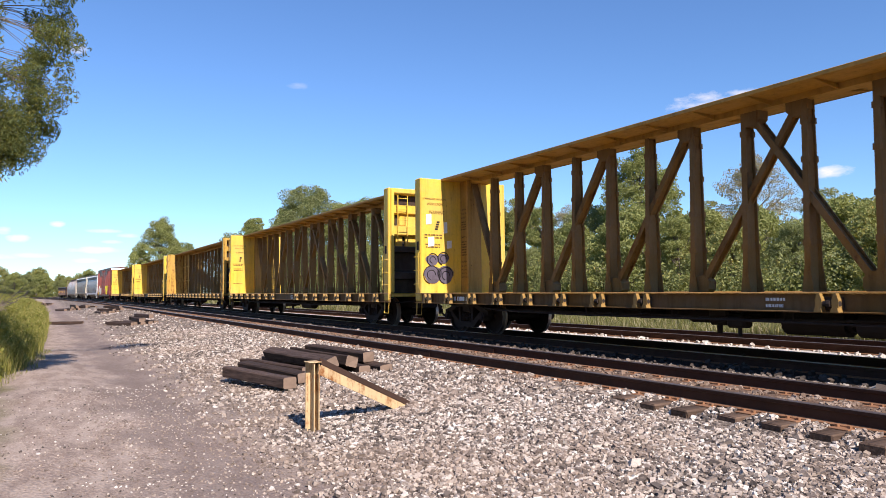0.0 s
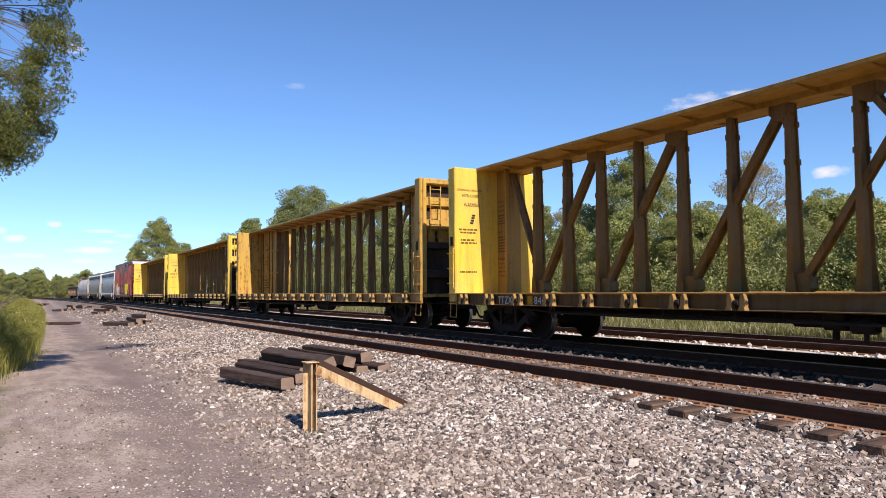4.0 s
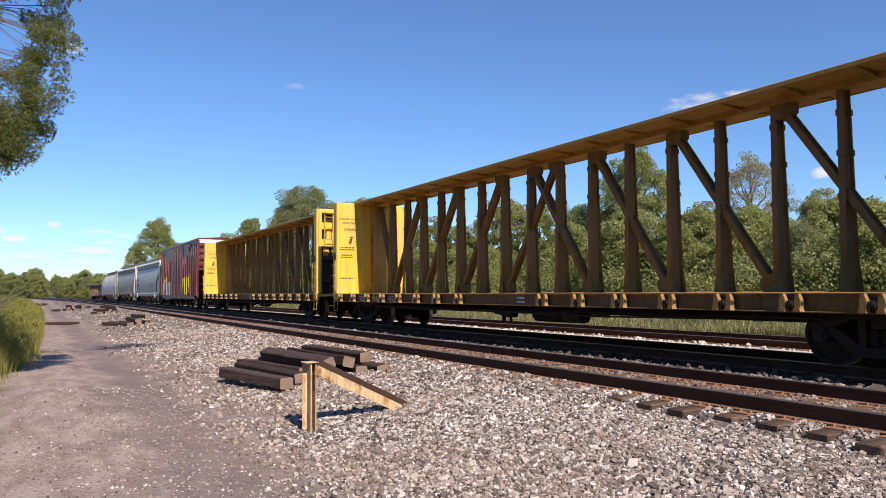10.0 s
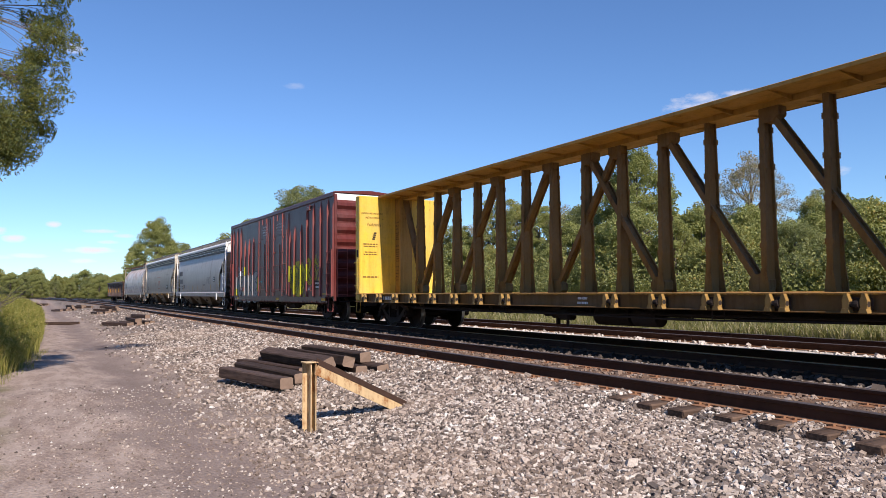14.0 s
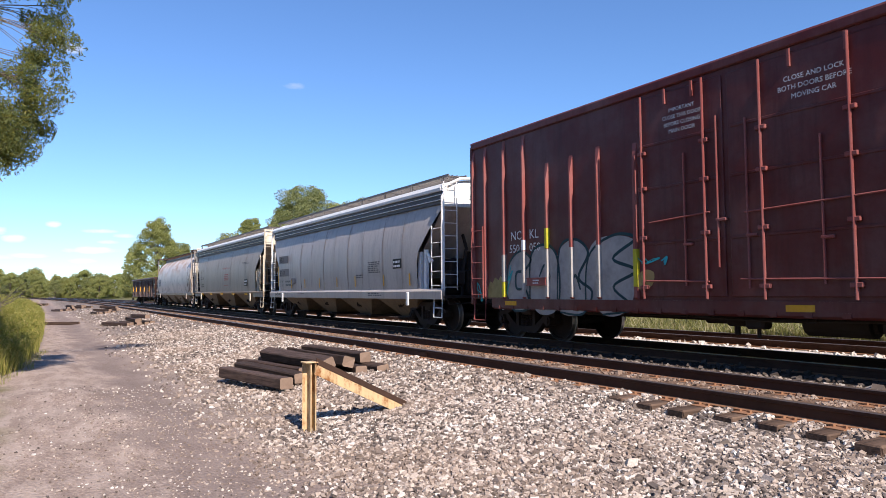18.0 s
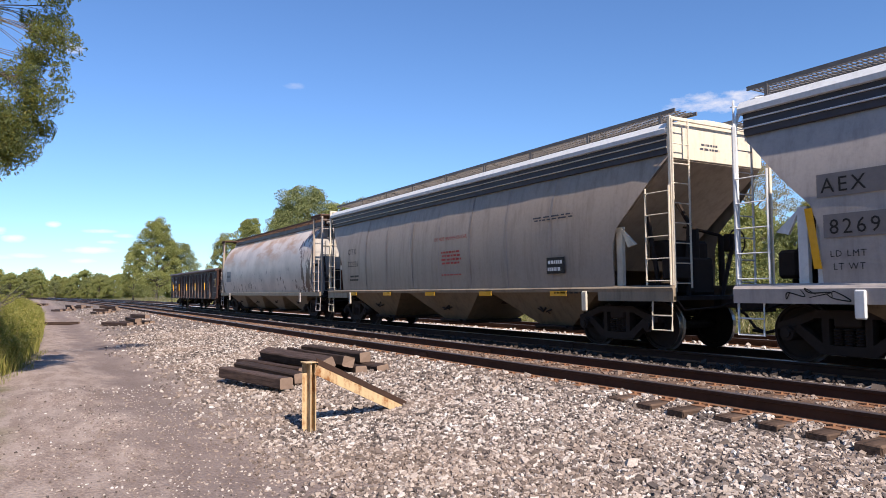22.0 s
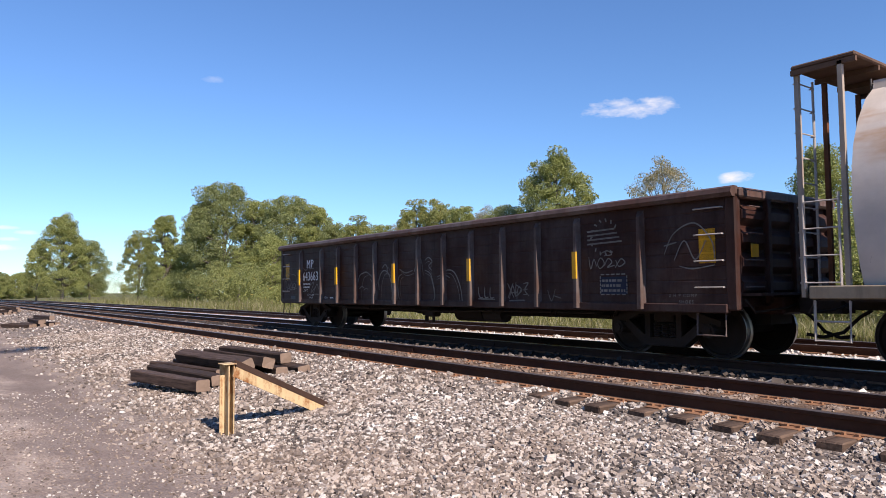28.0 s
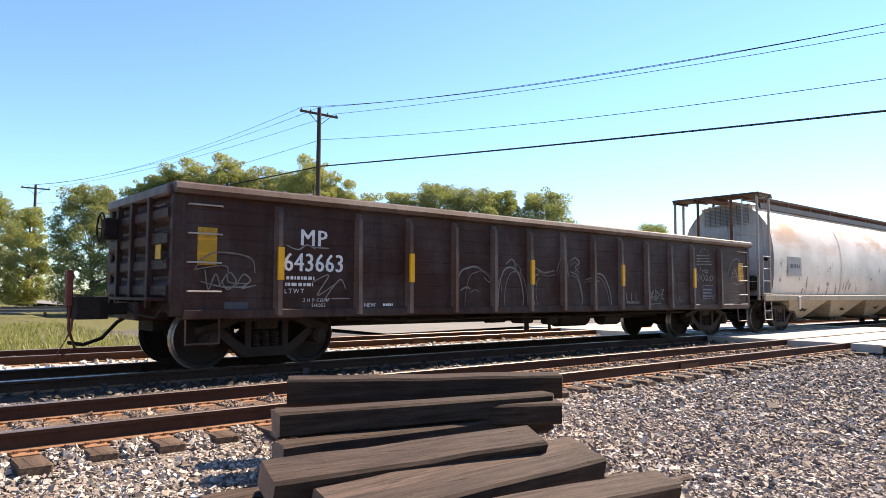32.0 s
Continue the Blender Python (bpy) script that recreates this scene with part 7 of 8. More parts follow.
# ---- stacks of old ties ----
def loose_tie(x0, y0, x1, y1, top, mat, seed, thick=0.178, wide=0.225, label="", tilt=0.0, roll=0.0):
    """One old tie with split, worn ends, lying between two places with its top at that height."""
    g = random.Random(seed)
    d = Vector((x1 - x0, y1 - y0))
    L = d.length
    s = Shape()
    n = 7
    rows = []
    for i in range(n):
        x = -L / 2 + L * i / (n - 1)
        c = 0.02
        w, h = wide / 2 + g.uniform(-0.008, 0.008), thick / 2 + g.uniform(-0.006, 0.006)
        ex = g.uniform(-0.02, 0.02) if i in (0, n - 1) else 0
        rows.append([(x + ex, -w + c, -h), (x + ex, w - c, -h), (x, w, -h + c), (x, w, h - c), (x + ex, w - c, h), (x + ex, -w + c, h), (x, -w, h - c), (x, -w, -h + c)])
    s.add([p for r in rows for p in r], [(i * 8 + k, i * 8 + (k + 1) % 8, (i + 1) * 8 + (k + 1) % 8, (i + 1) * 8 + k) for i in range(n - 1) for k in range(8)])
    for e in (tuple(range(7, -1, -1)), tuple(range((n - 1) * 8, n * 8))):
        s.f.append(e), s.m.append(1), s.s.append(False)
    o = part("railway_tie", s, [mat, END_GRAIN])
    o.matrix_world = pose((x0 + x1) / 2, (y0 + y1) / 2, top - thick / 2, roll, tilt, math.degrees(math.atan2(d.y, d.x)))
    return tagged(o, label or "weathered dark railway tie in a loose stack beside the track", "railway tie", "stacked ties")


def stack_by_the_post():
    rows = [(-13.2, 3.05, -10.97, 3.50, -0.215, 0), (-13.9, 3.50, -11.35, 3.86, -0.20, 6), (-14.4, 3.66, -12.0, 4.14, -0.19, -4), (-14.5, 4.12, -11.95, 4.55, -0.18, 0),
            (-14.0, 4.92, -11.5, 5.02, -0.17, 0), (-14.1, 5.36, -11.45, 5.42, -0.17, 8), (-14.3, 4.12, -11.5, 4.42, 0.0, 22), (-14.2, 4.62, -11.6, 4.82, 0.0, -14), (-14.7, 5.12, -12.1, 5.36, 0.01, 5)]
    for i, (x0, y0, x1, y1, top, roll) in enumerate(rows):
        loose_tie(x0, y0, x1, y1, top, TIE_DARK if i % 3 else TIE_WOOD, 40 + i, roll=roll)


def stack_by_the_camera():
    lab = "split sun-bleached railway tie lying on a leaning stack beside the track"
    loose_tie(3.02, 5.66, 5.22, 4.42, 0.385, TIE_DARK, 1, label=lab, thick=0.22, roll=5)
    loose_tie(2.50, 4.85, 4.88, 4.28, 0.25, TIE_DARK, 2, label=lab)
    loose_tie(2.02, 4.03, 4.18, 3.78, 0.06, TIE_WOOD, 3, label=lab, roll=21, wide=0.28)
    loose_tie(2.22, 3.70, 4.62, 3.74, -0.06, TIE_WOOD, 4, label=lab, roll=15, wide=0.26)
    loose_tie(2.05, 3.47, 4.48, 3.46, -0.08, TIE_WOOD, 13, label=lab, roll=13, wide=0.26)
    loose_tie(2.1, 3.26, 4.52, 2.84, -0.15, TIE_WOOD, 5, label=lab, roll=12, wide=0.27)
    loose_tie(2.70, 5.25, 4.85, 4.12, 0.19, TIE_DARK, 6)
    loose_tie(2.40, 4.62, 4.90, 4.35, 0.07, TIE_DARK, 7)
    loose_tie(2.85, 5.20, 5.20, 4.55, 0.02, TIE_DARK, 8)
    loose_tie(2.2, 4.30, 4.7, 4.25, -0.115, TIE_DARK, 9)
    loose_tie(2.75, 4.95, 5.2, 4.75, -0.16, TIE_DARK, 10)
    loose_tie(1.80, 4.45, 4.3, 4.60, -0.18, TIE_DARK, 11)
    loose_tie(1.78, 3.86, 4.2, 3.62, -0.20, TIE_DARK, 12)
    for i, (x, y, w) in enumerate(((5.05, 3.62, 0.35), (5.45, 3.35, 0.30), (5.1, 3.9, 0.22))):
        loose_tie(x - w / 2, y, x + w / 2, y - 0.06, rise(x, y) + 0.05, TIE_WOOD, 70 + i, 0.06, 0.09, "splintered piece of old tie lying on the ballast")


stack_by_the_post()
stack_by_the_camera()
loose_tie(-43.6, 0.25, -42.9, 2.15, -0.36, TIE_DARK, 90, 0.16, 0.20)
g_ = random.Random(8)
PILES = [(-37.8, 4.5, 9, 1.1), (-60.0, 4.9, 8, 0.9), (-78.0, 3.1, 12, 1.3), (-84.0, 4.7, 6, 0.7), (-118.0, 0.9, 12, 1.6), (-140.0, -0.6, 10, 1.6)]
for cx, cy, rows, spread in PILES:
    for i in range(rows):
        low = i < rows * 0.6
        y = cy + spread * (i / (rows - 1) - 0.5) * 1.8 if low else cy + g_.uniform(-0.5, 0.8)
        x, a = cx + g_.uniform(-0.35, 0.35), g_.uniform(0.0, 0.4)
        zt = rise(x, y) + (0.17 if low else 0.34 if i < rows * 0.85 else 0.50)
        loose_tie(x - 1.25 * math.cos(a), y - 1.25 * math.sin(a), x + 1.25 * math.cos(a), y + 1.25 * math.sin(a), zt, TIE_DARK if i % 4 else TIE_WOOD, 100 + int(-cx) * 7 + i)


# ---- steel post with a slanting arm ----
ARM_DARK = plain("dark brown arm leg", (0.05, 0.026, 0.017), 0.9, 0.0, 0.5, 10.0)


def brace_post():
    t = thing("brace_post", "peeling yellow steel post with a rusty arm slanting to the ballast", "post")
    x, y = -8.14, 2.885
    s = Shape()
    s.box(x - 0.075, x - 0.06, y - 0.075, y + 0.055, -0.60, 0.295, 0.004)
    s.box(x - 0.06, x + 0.075, y + 0.04, y + 0.055, -0.60, 0.295, 0.004)
    s.box(x - 0.075, x + 0.075, y - 0.02, y - 0.005, -0.60, 0.295, 0.003)
    s.box(x - 0.09, x + 0.10, y - 0.09, y + 0.07, 0.295, 0.307, 0.004)
    part("upright", s, POST_PAINT, t)
    a, b = Vector((x + 0.02, y + 0.06, 0.265)), Vector((-8.50, 4.36, -0.42))
    d = (b - a).normalized()
    side = d.cross(Vector((0, 0, 1))).normalized()
    up = side.cross(d)
    r = Shape()
    for u0, u1, w0, w1, lift in ((-0.03, 0.05, 0.0, 0.012, 0.075), (0.04, 0.052, -0.115, 0.0, 0.0)):
        # Upper leg takes the dark brown, front leg the post paint.
        r.k = 1 if u0 < 0 else 0
        c = [p + side * u + up * (w + (lift if u == u0 else 0)) for p in (a, b) for u in (u0, u1) for w in (w0, w1)]
        r.add(c, [(0, 1, 3, 2), (4, 6, 7, 5), (0, 4, 5, 1), (2, 3, 7, 6), (0, 2, 6, 4), (1, 5, 7, 3)])
    part("arm", r, [POST_PAINT, ARM_DARK], t, "rusted angle-iron arm")


brace_post()


# ---- level crossing ----
def crossing():
    t = thing("level_crossing", "pale concrete crossing slabs between the rails", "level crossing", "", "structure")
    bands = [(5.9, 6.60), (6.79, 8.10), (8.29, 10.31), (10.50, 11.81), (12.0, 14.16), (14.35, 15.66), (15.84, 17.4)]
    for y0, y1 in bands:
        n = 4
        for i in range(n):
            xa, xb = 18.6 + i * 2.6 + 0.01, 18.6 + (i + 1) * 2.6 - 0.01
            s = Shape()
            s.box(xa, xb, y0, y1, -0.22, -0.012, 0.012)
            part("slab", s, CONCRETE, t)
    r = Shape()
    r.add([(18.4, 17.4, -0.02), (29.2, 17.4, -0.02), (30.5, 24, -0.55), (17.4, 24, -0.55), (28.5, 60, -0.30), (17.2, 60, -0.30), (28.5, 120, -0.2), (17.2, 120, -0.2)],
          [(0, 1, 2, 3), (3, 2, 4, 5), (5, 4, 6, 7)])
    r.add([(18.4, 17.4, -0.3), (29.2, 17.4, -0.3), (30.5, 24, -1.2), (17.4, 24, -1.2), (28.5, 60, -1.2), (17.2, 60, -1.2)], [(0, 3, 2, 1), (3, 5, 4, 2)])
    r.add([(18.4, 5.9, -0.02), (29.2, 5.9, -0.02), (30, 1.0, -0.44), (17.6, 1.0, -0.44), (30, -60, -0.15), (17.6, -60, -0.15)], [(0, 1, 2, 3), (3, 2, 4, 5)])
    tagged(part("road", r, ASPHALT), "worn pale asphalt road over the tracks", "road", kind="structure")


crossing()


# ---- poles and wires ----
POLES = [(13.3, 75.0, 11.2), (19.8, 34.0, 11.5), (26.3, -7.0, 9.6)]


def utility_pole(x, y, top):
    t = thing("utility_pole", "dark wooden utility pole with a crossarm and wires", "utility pole", "power line")
    z0 = rise(x, y) - 0.3
    s = Shape()
    s.tube([(x, y, z0), (x, y, top)], 0.17, 12, 0.11)
    part("pole", s, POLE_WOOD, t)
    c = Shape()
    c.box(x - 1.2, x + 1.2, y - 0.06, y + 0.06, top - 0.42, top - 0.30, 0.01)
    for k in (-1, 1):
        c.tube([(x, y - 0.07, top - 1.0), (x + k * 0.7, y - 0.07, top - 0.42)], 0.02, 5)
    part("crossarm", c, POLE_WOOD, t)
    for dx in (-1.1, -0.55, 0.55, 1.1):
        i = Shape()
        i.lathe([(0.0, 0.0), (0.04, 0.0), (0.045, 0.05), (0.02, 0.09), (0.0, 0.16)], 8)
        i.v = [(x + dx + a, y + c2, top - 0.30 + b) for a, b, c2 in i.v]
        part("insulator", i, STRIPE, t)


for p in POLES:
    utility_pole(*p)
for k, (dx, dz, r, sag) in enumerate(((-1.1, -0.16, 0.011, 1.05), (1.1, -0.16, 0.011, 0.55), (0.0, 0.02, 0.011, 0.85), (0.1, -1.8, 0.012, 0.7), (0.12, -3.3, 0.035, 0.15))):
    s = Shape()
    for i in range(2):
        (xa, ya, za), (xb, yb, zb) = POLES[i], POLES[i + 1]
        pts = [(xa + dx + (xb - xa) * t, ya + (yb - ya) * t, za + dz + (zb - za) * t - 4 * sag * t * (1 - t)) for t in [j / 20 for j in range(21)]]
        s.tube(pts, r, 4)
    tagged(part("overhead_wire", s, WIRE), "black overhead wire hanging between the wooden poles", "overhead wire", "power line")


# ---- houses and a guard rail past the crossing ----
def house(x, y, rz, w, d, wall, ridge, label):
    t = thing("house", label, "house", "houses by the road")
    z0 = rise(x, y) - 0.2
    siding, shingle = plain("pale siding", (0.52, 0.52, 0.50), 0.8, 0.0, 0.2, 3.0), plain("grey shingles", (0.30, 0.30, 0.31), 0.9, 0.0, 0.4, 6.0)
    b = Shape()
    b.prism([(-w / 2, z0), (w / 2, z0), (w / 2, wall), (0, ridge - 0.15), (-w / 2, wall)], 1, -d / 2, d / 2)
    part("wall", b, siding, t)
    for k in (-1, 1):
        r = Shape()
        e = w / 2 + 0.35
        ze = wall - 0.35 * (ridge - wall) / (w / 2)
        r.prism([(0, ridge), (k * e, ze), (k * e, ze - 0.12), (0, ridge - 0.12)], 1, -d / 2 - 0.3, d / 2 + 0.3)
        part("roof", r, shingle, t)
    c = Shape()
    c.box(0.9, 1.15, -0.3, -0.05, ridge - 0.7, ridge + 0.6, 0.02)
    part("chimney_pipe", c, WHITE, t)
    for u in (-w / 4, w / 4):
        for zz in (z0 + 1.2, z0 + 3.8):
            if zz + 1.2 < wall:
                q = Shape()
                q.box(u - 0.45, u + 0.45, -d / 2 - 0.04, -d / 2 + 0.02, zz, zz + 1.2, 0.01)
                win = part("window", q, WHITE, t)
                q = Shape()
                q.box(u - 0.38, u + 0.38, -d / 2 - 0.05, -d / 2 - 0.035, zz + 0.07, zz + 1.13)
                part("pane", q, plain("dark window glass", (0.03, 0.035, 0.04), 0.1), win)
    t.matrix_world = pose(x, y, 0, 0, 0, rz)


house(27.0, 53.5, 15, 9.0, 8.0, 6.0, 9.1, "pale two-storey house with a grey shingle roof behind the trees")
house(41.5, 50.5, -10, 9.0, 8.0, 5.4, 8.2, "pale house with a grey roof and a white vent pipe")
t_ = thing("guard_rail", "low steel guard rail on timber posts along the far road", "guard rail")
for i in range(9):
    s = Shape()
    s.box(-6 + i * 2.6, -5.85 + i * 2.6, 49.9, 50.05, rise(0, 50) - 0.3, rise(0, 50) + 0.75, 0.02)
    part("guard_post", s, POLE_WOOD, t_)
s = Shape()
s.prism([(49.80, 0.32 + rise(0, 50)), (49.88, 0.42 + rise(0, 50)), (49.80, 0.50 + rise(0, 50)), (49.88, 0.62 + rise(0, 50)), (49.80, 0.68 + rise(0, 50)), (49.90, 0.68 + rise(0, 50)), (49.90, 0.32 + rise(0, 50))], 0, -6.5, 15.5)
part("beam", s, PLATE, t_)


# ---- plants ----
def leaf_cloud(name, centres, radii, counts, size, mat, seed, shape='leaf', flat=0.75, droop=0.0):
    """Many small four-cornered leaves round the given centres, each its own island."""
    g = np.random.default_rng(seed)
    c = np.repeat(np.array(centres, float), counts, axis=0)
    rad = np.repeat(np.array(radii, float), counts)
    n = len(c)
    d = g.normal(size=(n, 3))
    d /= np.linalg.norm(d, axis=1)[:, None]
    d[:, 2] *= flat
    p = c + d * (rad * (0.35 + 0.65 * g.random(n) ** 0.5))[:, None]
    s = size * np.exp(g.normal(0, 0.25, n))
    face = d * 0.75 + g.normal(0, 0.5, (n, 3))          # leaves turn their faces outwards from the twig
    face /= np.linalg.norm(face, axis=1)[:, None]
    u = g.normal(size=(n, 3))
    u[:, 2] -= droop
    u -= (u * face).sum(1)[:, None] * face
    u /= np.linalg.norm(u, axis=1)[:, None]
    w = np.cross(face, u)
    lw = 0.62 if shape == 'leaf' else 0.26
    fold = np.cross(u, w) * (s * 0.18)[:, None]
    v = np.stack([p - u * s[:, None] * 0.5, p + w * (s * lw * 0.5)[:, None] + fold, p + u * s[:, None] * 0.5, p - w * (s * lw * 0.5)[:, None] + fold], 1).reshape(-1, 3)
    f = (np.array([(0, 1, 2), (0, 2, 3)])[None] + (np.arange(n) * 4)[:, None, None]).reshape(-1, 3)
    me = bpy.data.meshes.new(name)
    me.from_pydata(v, [], f)
    me.materials.append(mat)
    return me


def limb(s, a, b, r0, r1, g, bendy=0.12, n=5):
    a, b = Vector(a), Vector(b)
    L = (b - a).length
    pts = [a + (b - a) * i / (n - 1) + Vector((g.uniform(-1, 1), g.uniform(-1, 1), g.uniform(-0.5, 0.8))) * L * bendy * math.sin(math.pi * i / (n - 1)) * 0.7 for i in range(n)]
    s.tube(pts, r0, 6, r1)
    return pts


def make_tree(seed, h, spread, low, mat, form='round', leaves=5200, size=0.24, clumps=70, gap=0.0):
    """A trunk with limbs, and a crown of leaf clumps at the limbs' ends. Height h, crown radius spread, crown from low * h upwards."""
    g = random.Random(seed)
    t = thing("tree", "leafy green tree in the row behind the tracks", "tree", "trees behind the tracks")
    s = Shape()
    lean = Vector((g.uniform(-0.3, 0.3), g.uniform(-0.3, 0.3), 0))
    trunk = [Vector((0, 0, -0.4)), Vector((0, 0, h * 0.15)) + lean * 0.3, Vector((0, 0, h * 0.45)) + lean, Vector((0, 0, h * 0.92)) + lean * 0.6]
    s.tube(trunk, h * 0.018 + 0.03, 8, 0.03)
    cs, rs = [], []
    clumps *= 2
    for i in range(clumps):
        z = low + (1 - low) * ((i + 0.5) / clumps) ** 0.9
        u = (z - low) / (1 - low)
        if form == 'round':
            w = math.sin(math.pi * min(1, 0.16 + 0.84 * u)) ** 0.6
        elif form == 'cone':
            w = (1 - u) ** 0.75 + 0.08
        else:
            w = (0.55 + 0.45 * math.sin(2.4 * u + 0.3)) * (1 - 0.55 * u ** 3)
        a = i * 2.39996 + g.uniform(-0.5, 0.5)
        r = spread * w * (0.35 + 0.65 * g.random() ** 0.5) * g.uniform(0.75, 1.22)
        p = Vector((r * math.cos(a), r * math.sin(a), h * z * g.uniform(0.94, 1.05))) + lean
        if g.random() < gap:
            continue
        cs.append(p)
        rs.append(spread * g.uniform(0.09, 0.26))
        if i % 5 == 0:
            root = trunk[1] + (trunk[3] - trunk[1]) * max(0, min(0.92, z - 0.22))
            limb(s, root, p, 0.012 * h * (1 - 0.7 * u) + 0.012, 0.012, g)
    part("trunk", s, BARK, t)
    n = len(cs)
    tot = sum(r * r for r in rs)
    leaves = int(leaves * 3.0)
    counts = [max(12, int(leaves * r * r / tot)) for r in rs]
    part("crown", leaf_cloud("crown", cs, rs, counts, size * 0.52, mat, seed), None, t)
    return t


def place_tree(src, x, y, scale, turn, first):
    m = pose(x, y, rise(x, y), 0, 0, turn)
    if first:
        src.matrix_basis = m @ Matrix.Diagonal((scale, scale, scale, 1))
        return src
    o = copy_thing(src, m)
    o.scale = (scale, scale, scale)
    return o


def at(yaw, r):
    return -math.sin(radians(yaw)) * r, math.cos(radians(yaw)) * r


KINDS = {
    'big': lambda: make_tree(21, 10.0, 2.9, 0.16, LEAF_MID, 'round', 14000, 0.25, 110),
    'oak': lambda: make_tree(22, 10.0, 3.4, 0.12, LEAF_DARK, 'tall', 13000, 0.26, 105),
    'tall': lambda: make_tree(23, 10.0, 2.4, 0.10, LEAF_MID, 'tall', 11500, 0.25, 95, 0.04),
    'cone': lambda: make_tree(24, 10.0, 3.6, 0.05, LEAF_MID, 'cone', 13000, 0.25, 120),
    'pale': lambda: make_tree(25, 10.0, 2.6, 0.25, LEAF_PALE, 'round', 6500, 0.18, 90, 0.08),
    'light': lambda: make_tree(26, 10.0, 2.6, 0.15, LEAF_LIGHT, 'tall', 11000, 0.24, 95, 0.05),
    'shrub': lambda: make_tree(27, 5.0, 2.4, 0.02, LEAF_MID, 'round', 8500, 0.23, 65),
    'shrub2': lambda: make_tree(28, 5.0, 2.2, 0.02, LEAF_LIGHT, 'round', 7500, 0.22, 65),
}
# kind, yaw from the road, distance, height
TREES = [
    ('big', 44.0, 53, 11.6), ('oak', 48.0, 56, 8.2), ('pale', 35.7, 58, 11.6), ('light', 31.5, 60, 8.8), ('cone', 25.2, 62, 12.2), ('light', 39.5, 57, 8.0), ('tall', 28.5, 66, 8.5),
    ('oak', 70.6, 94, 15.2), ('tall', 68.3, 92, 13.0), ('oak', 65.6, 88, 13.0), ('tall', 64.0, 86, 11.8), ('cone', 72.8, 100, 13.0), ('tall', 75.0, 108, 12.5), ('light', 77.0, 118, 11.0),
    ('oak', 62.3, 84, 9.5), ('light', 60.3, 80, 9.8), ('tall', 58.4, 78, 8.8), ('light', 55.6, 76, 11.0), ('pale', 57.0, 82, 9.6), ('light', 53.6, 74, 10.8), ('tall', 51.8, 70, 9.8), ('pale', 50.0, 68, 9.4),
    ('big', 82.0, 146, 15.5), ('oak', 80.2, 150, 11.5), ('tall', 83.6, 152, 10.5),
    ('light', 21.0, 70, 7.0), ('shrub', 17.0, 72, 5.0), ('shrub2', 12.0, 75, 5.2), ('oak', 7.0, 80, 6.6), ('shrub', 2.0, 82, 6.0), ('tall', -2.5, 84, 8.0),
    ('oak', -7.0, 62, 8.6), ('tall', -10.0, 68, 8.6), ('oak', -14.0, 60, 9.6), ('light', -17.2, 63, 11.0), ('big', -19.0, 62, 11.6), ('light', -21.0, 62, 12.4), ('light', -23.5, 60, 12.6), ('light', -25.6, 61, 11.8), ('oak', -28.0, 66, 12.6),
    ('light', -30.0, 62, 13.2), ('light', -32.0, 63, 11.4), ('light', -34.4, 66, 10.8), ('tall', -36.8, 70, 11.6), ('oak', -40.0, 72, 12.6), ('oak', -43.2, 72, 12.2), ('tall', -45.6, 73, 12.2), ('oak', -48.2, 74, 12.2),
    ('oak', -57.2, 110, 12.0), ('shrub', -52.5, 120, 9.0), ('shrub2', -50.6, 118, 8.5),
]
g_ = random.Random(4)
for i in range(26):      # the leafy wall at middle distance
    yaw = 26 + i * 1.9 + g_.uniform(-0.6, 0.6)
    r = (31 + g_.uniform(-1.5, 3)) / math.cos(radians(yaw)) * (1 if yaw < 60 else 0.92)
    TREES.append((('shrub', 'shrub2', 'shrub', 'tall', 'oak')[i % 5], yaw, r, g_.uniform(4.2, 6.4) * (1 + max(0, yaw - 50) * 0.012)))
for i in range(24):      # woods far down the line
    yaw = 83.5 + i * 0.6 + g_.uniform(-0.3, 0.3)
    TREES.append((('oak', 'light', 'shrub', 'shrub2')[i % 4], yaw, 330 + g_.uniform(-25, 40), g_.uniform(8.5, 11.5)))
for i in range(36):
    TREES.append((('shrub', 'shrub2', 'shrub', 'oak')[i % 4], 80.0 + i * 0.47 + g_.uniform(-0.3, 0.3), 285 + g_.uniform(-10, 30), g_.uniform(5.5, 8.5)))
for i in range(11):      # unseen row, added behind the viewpoint to hold back sky light
    g_x = -44 + i * 8.6
    g_y = -13.5 - g_.uniform(0, 5)
    TREES.append((('oak', 'big', 'tall', 'light')[i % 4], math.degrees(math.atan2(-g_x, g_y)), math.hypot(g_x, g_y), g_.uniform(10, 13.5)))
made = {}
for kind, yaw, r, h in TREES:
    x, y = at(yaw, r)
    first = kind not in made
    if first:
        made[kind] = KINDS[kind]()
    base = 5.0 if kind.startswith('shrub') else 10.0
    o = place_tree(made[kind], x, y, h / base, g_.uniform(0, 360), first)
    # The added light-blocking row shares these labels.
    word = {'pale': "pale half-bare tree among the green ones behind the tracks", 'cone': "dark green tree with a narrow pointed crown", 'big': "tall dense green tree standing above the shrubs",
            'light': "yellowing green tree behind the tracks", 'shrub': "low dense green shrub behind the grass", 'shrub2': "yellow-green shrub behind the grass"}.get(kind, "leafy dark green tree in the row behind the tracks")
    tagged(o, word, "shrub" if kind.startswith('shrub') else "tree")


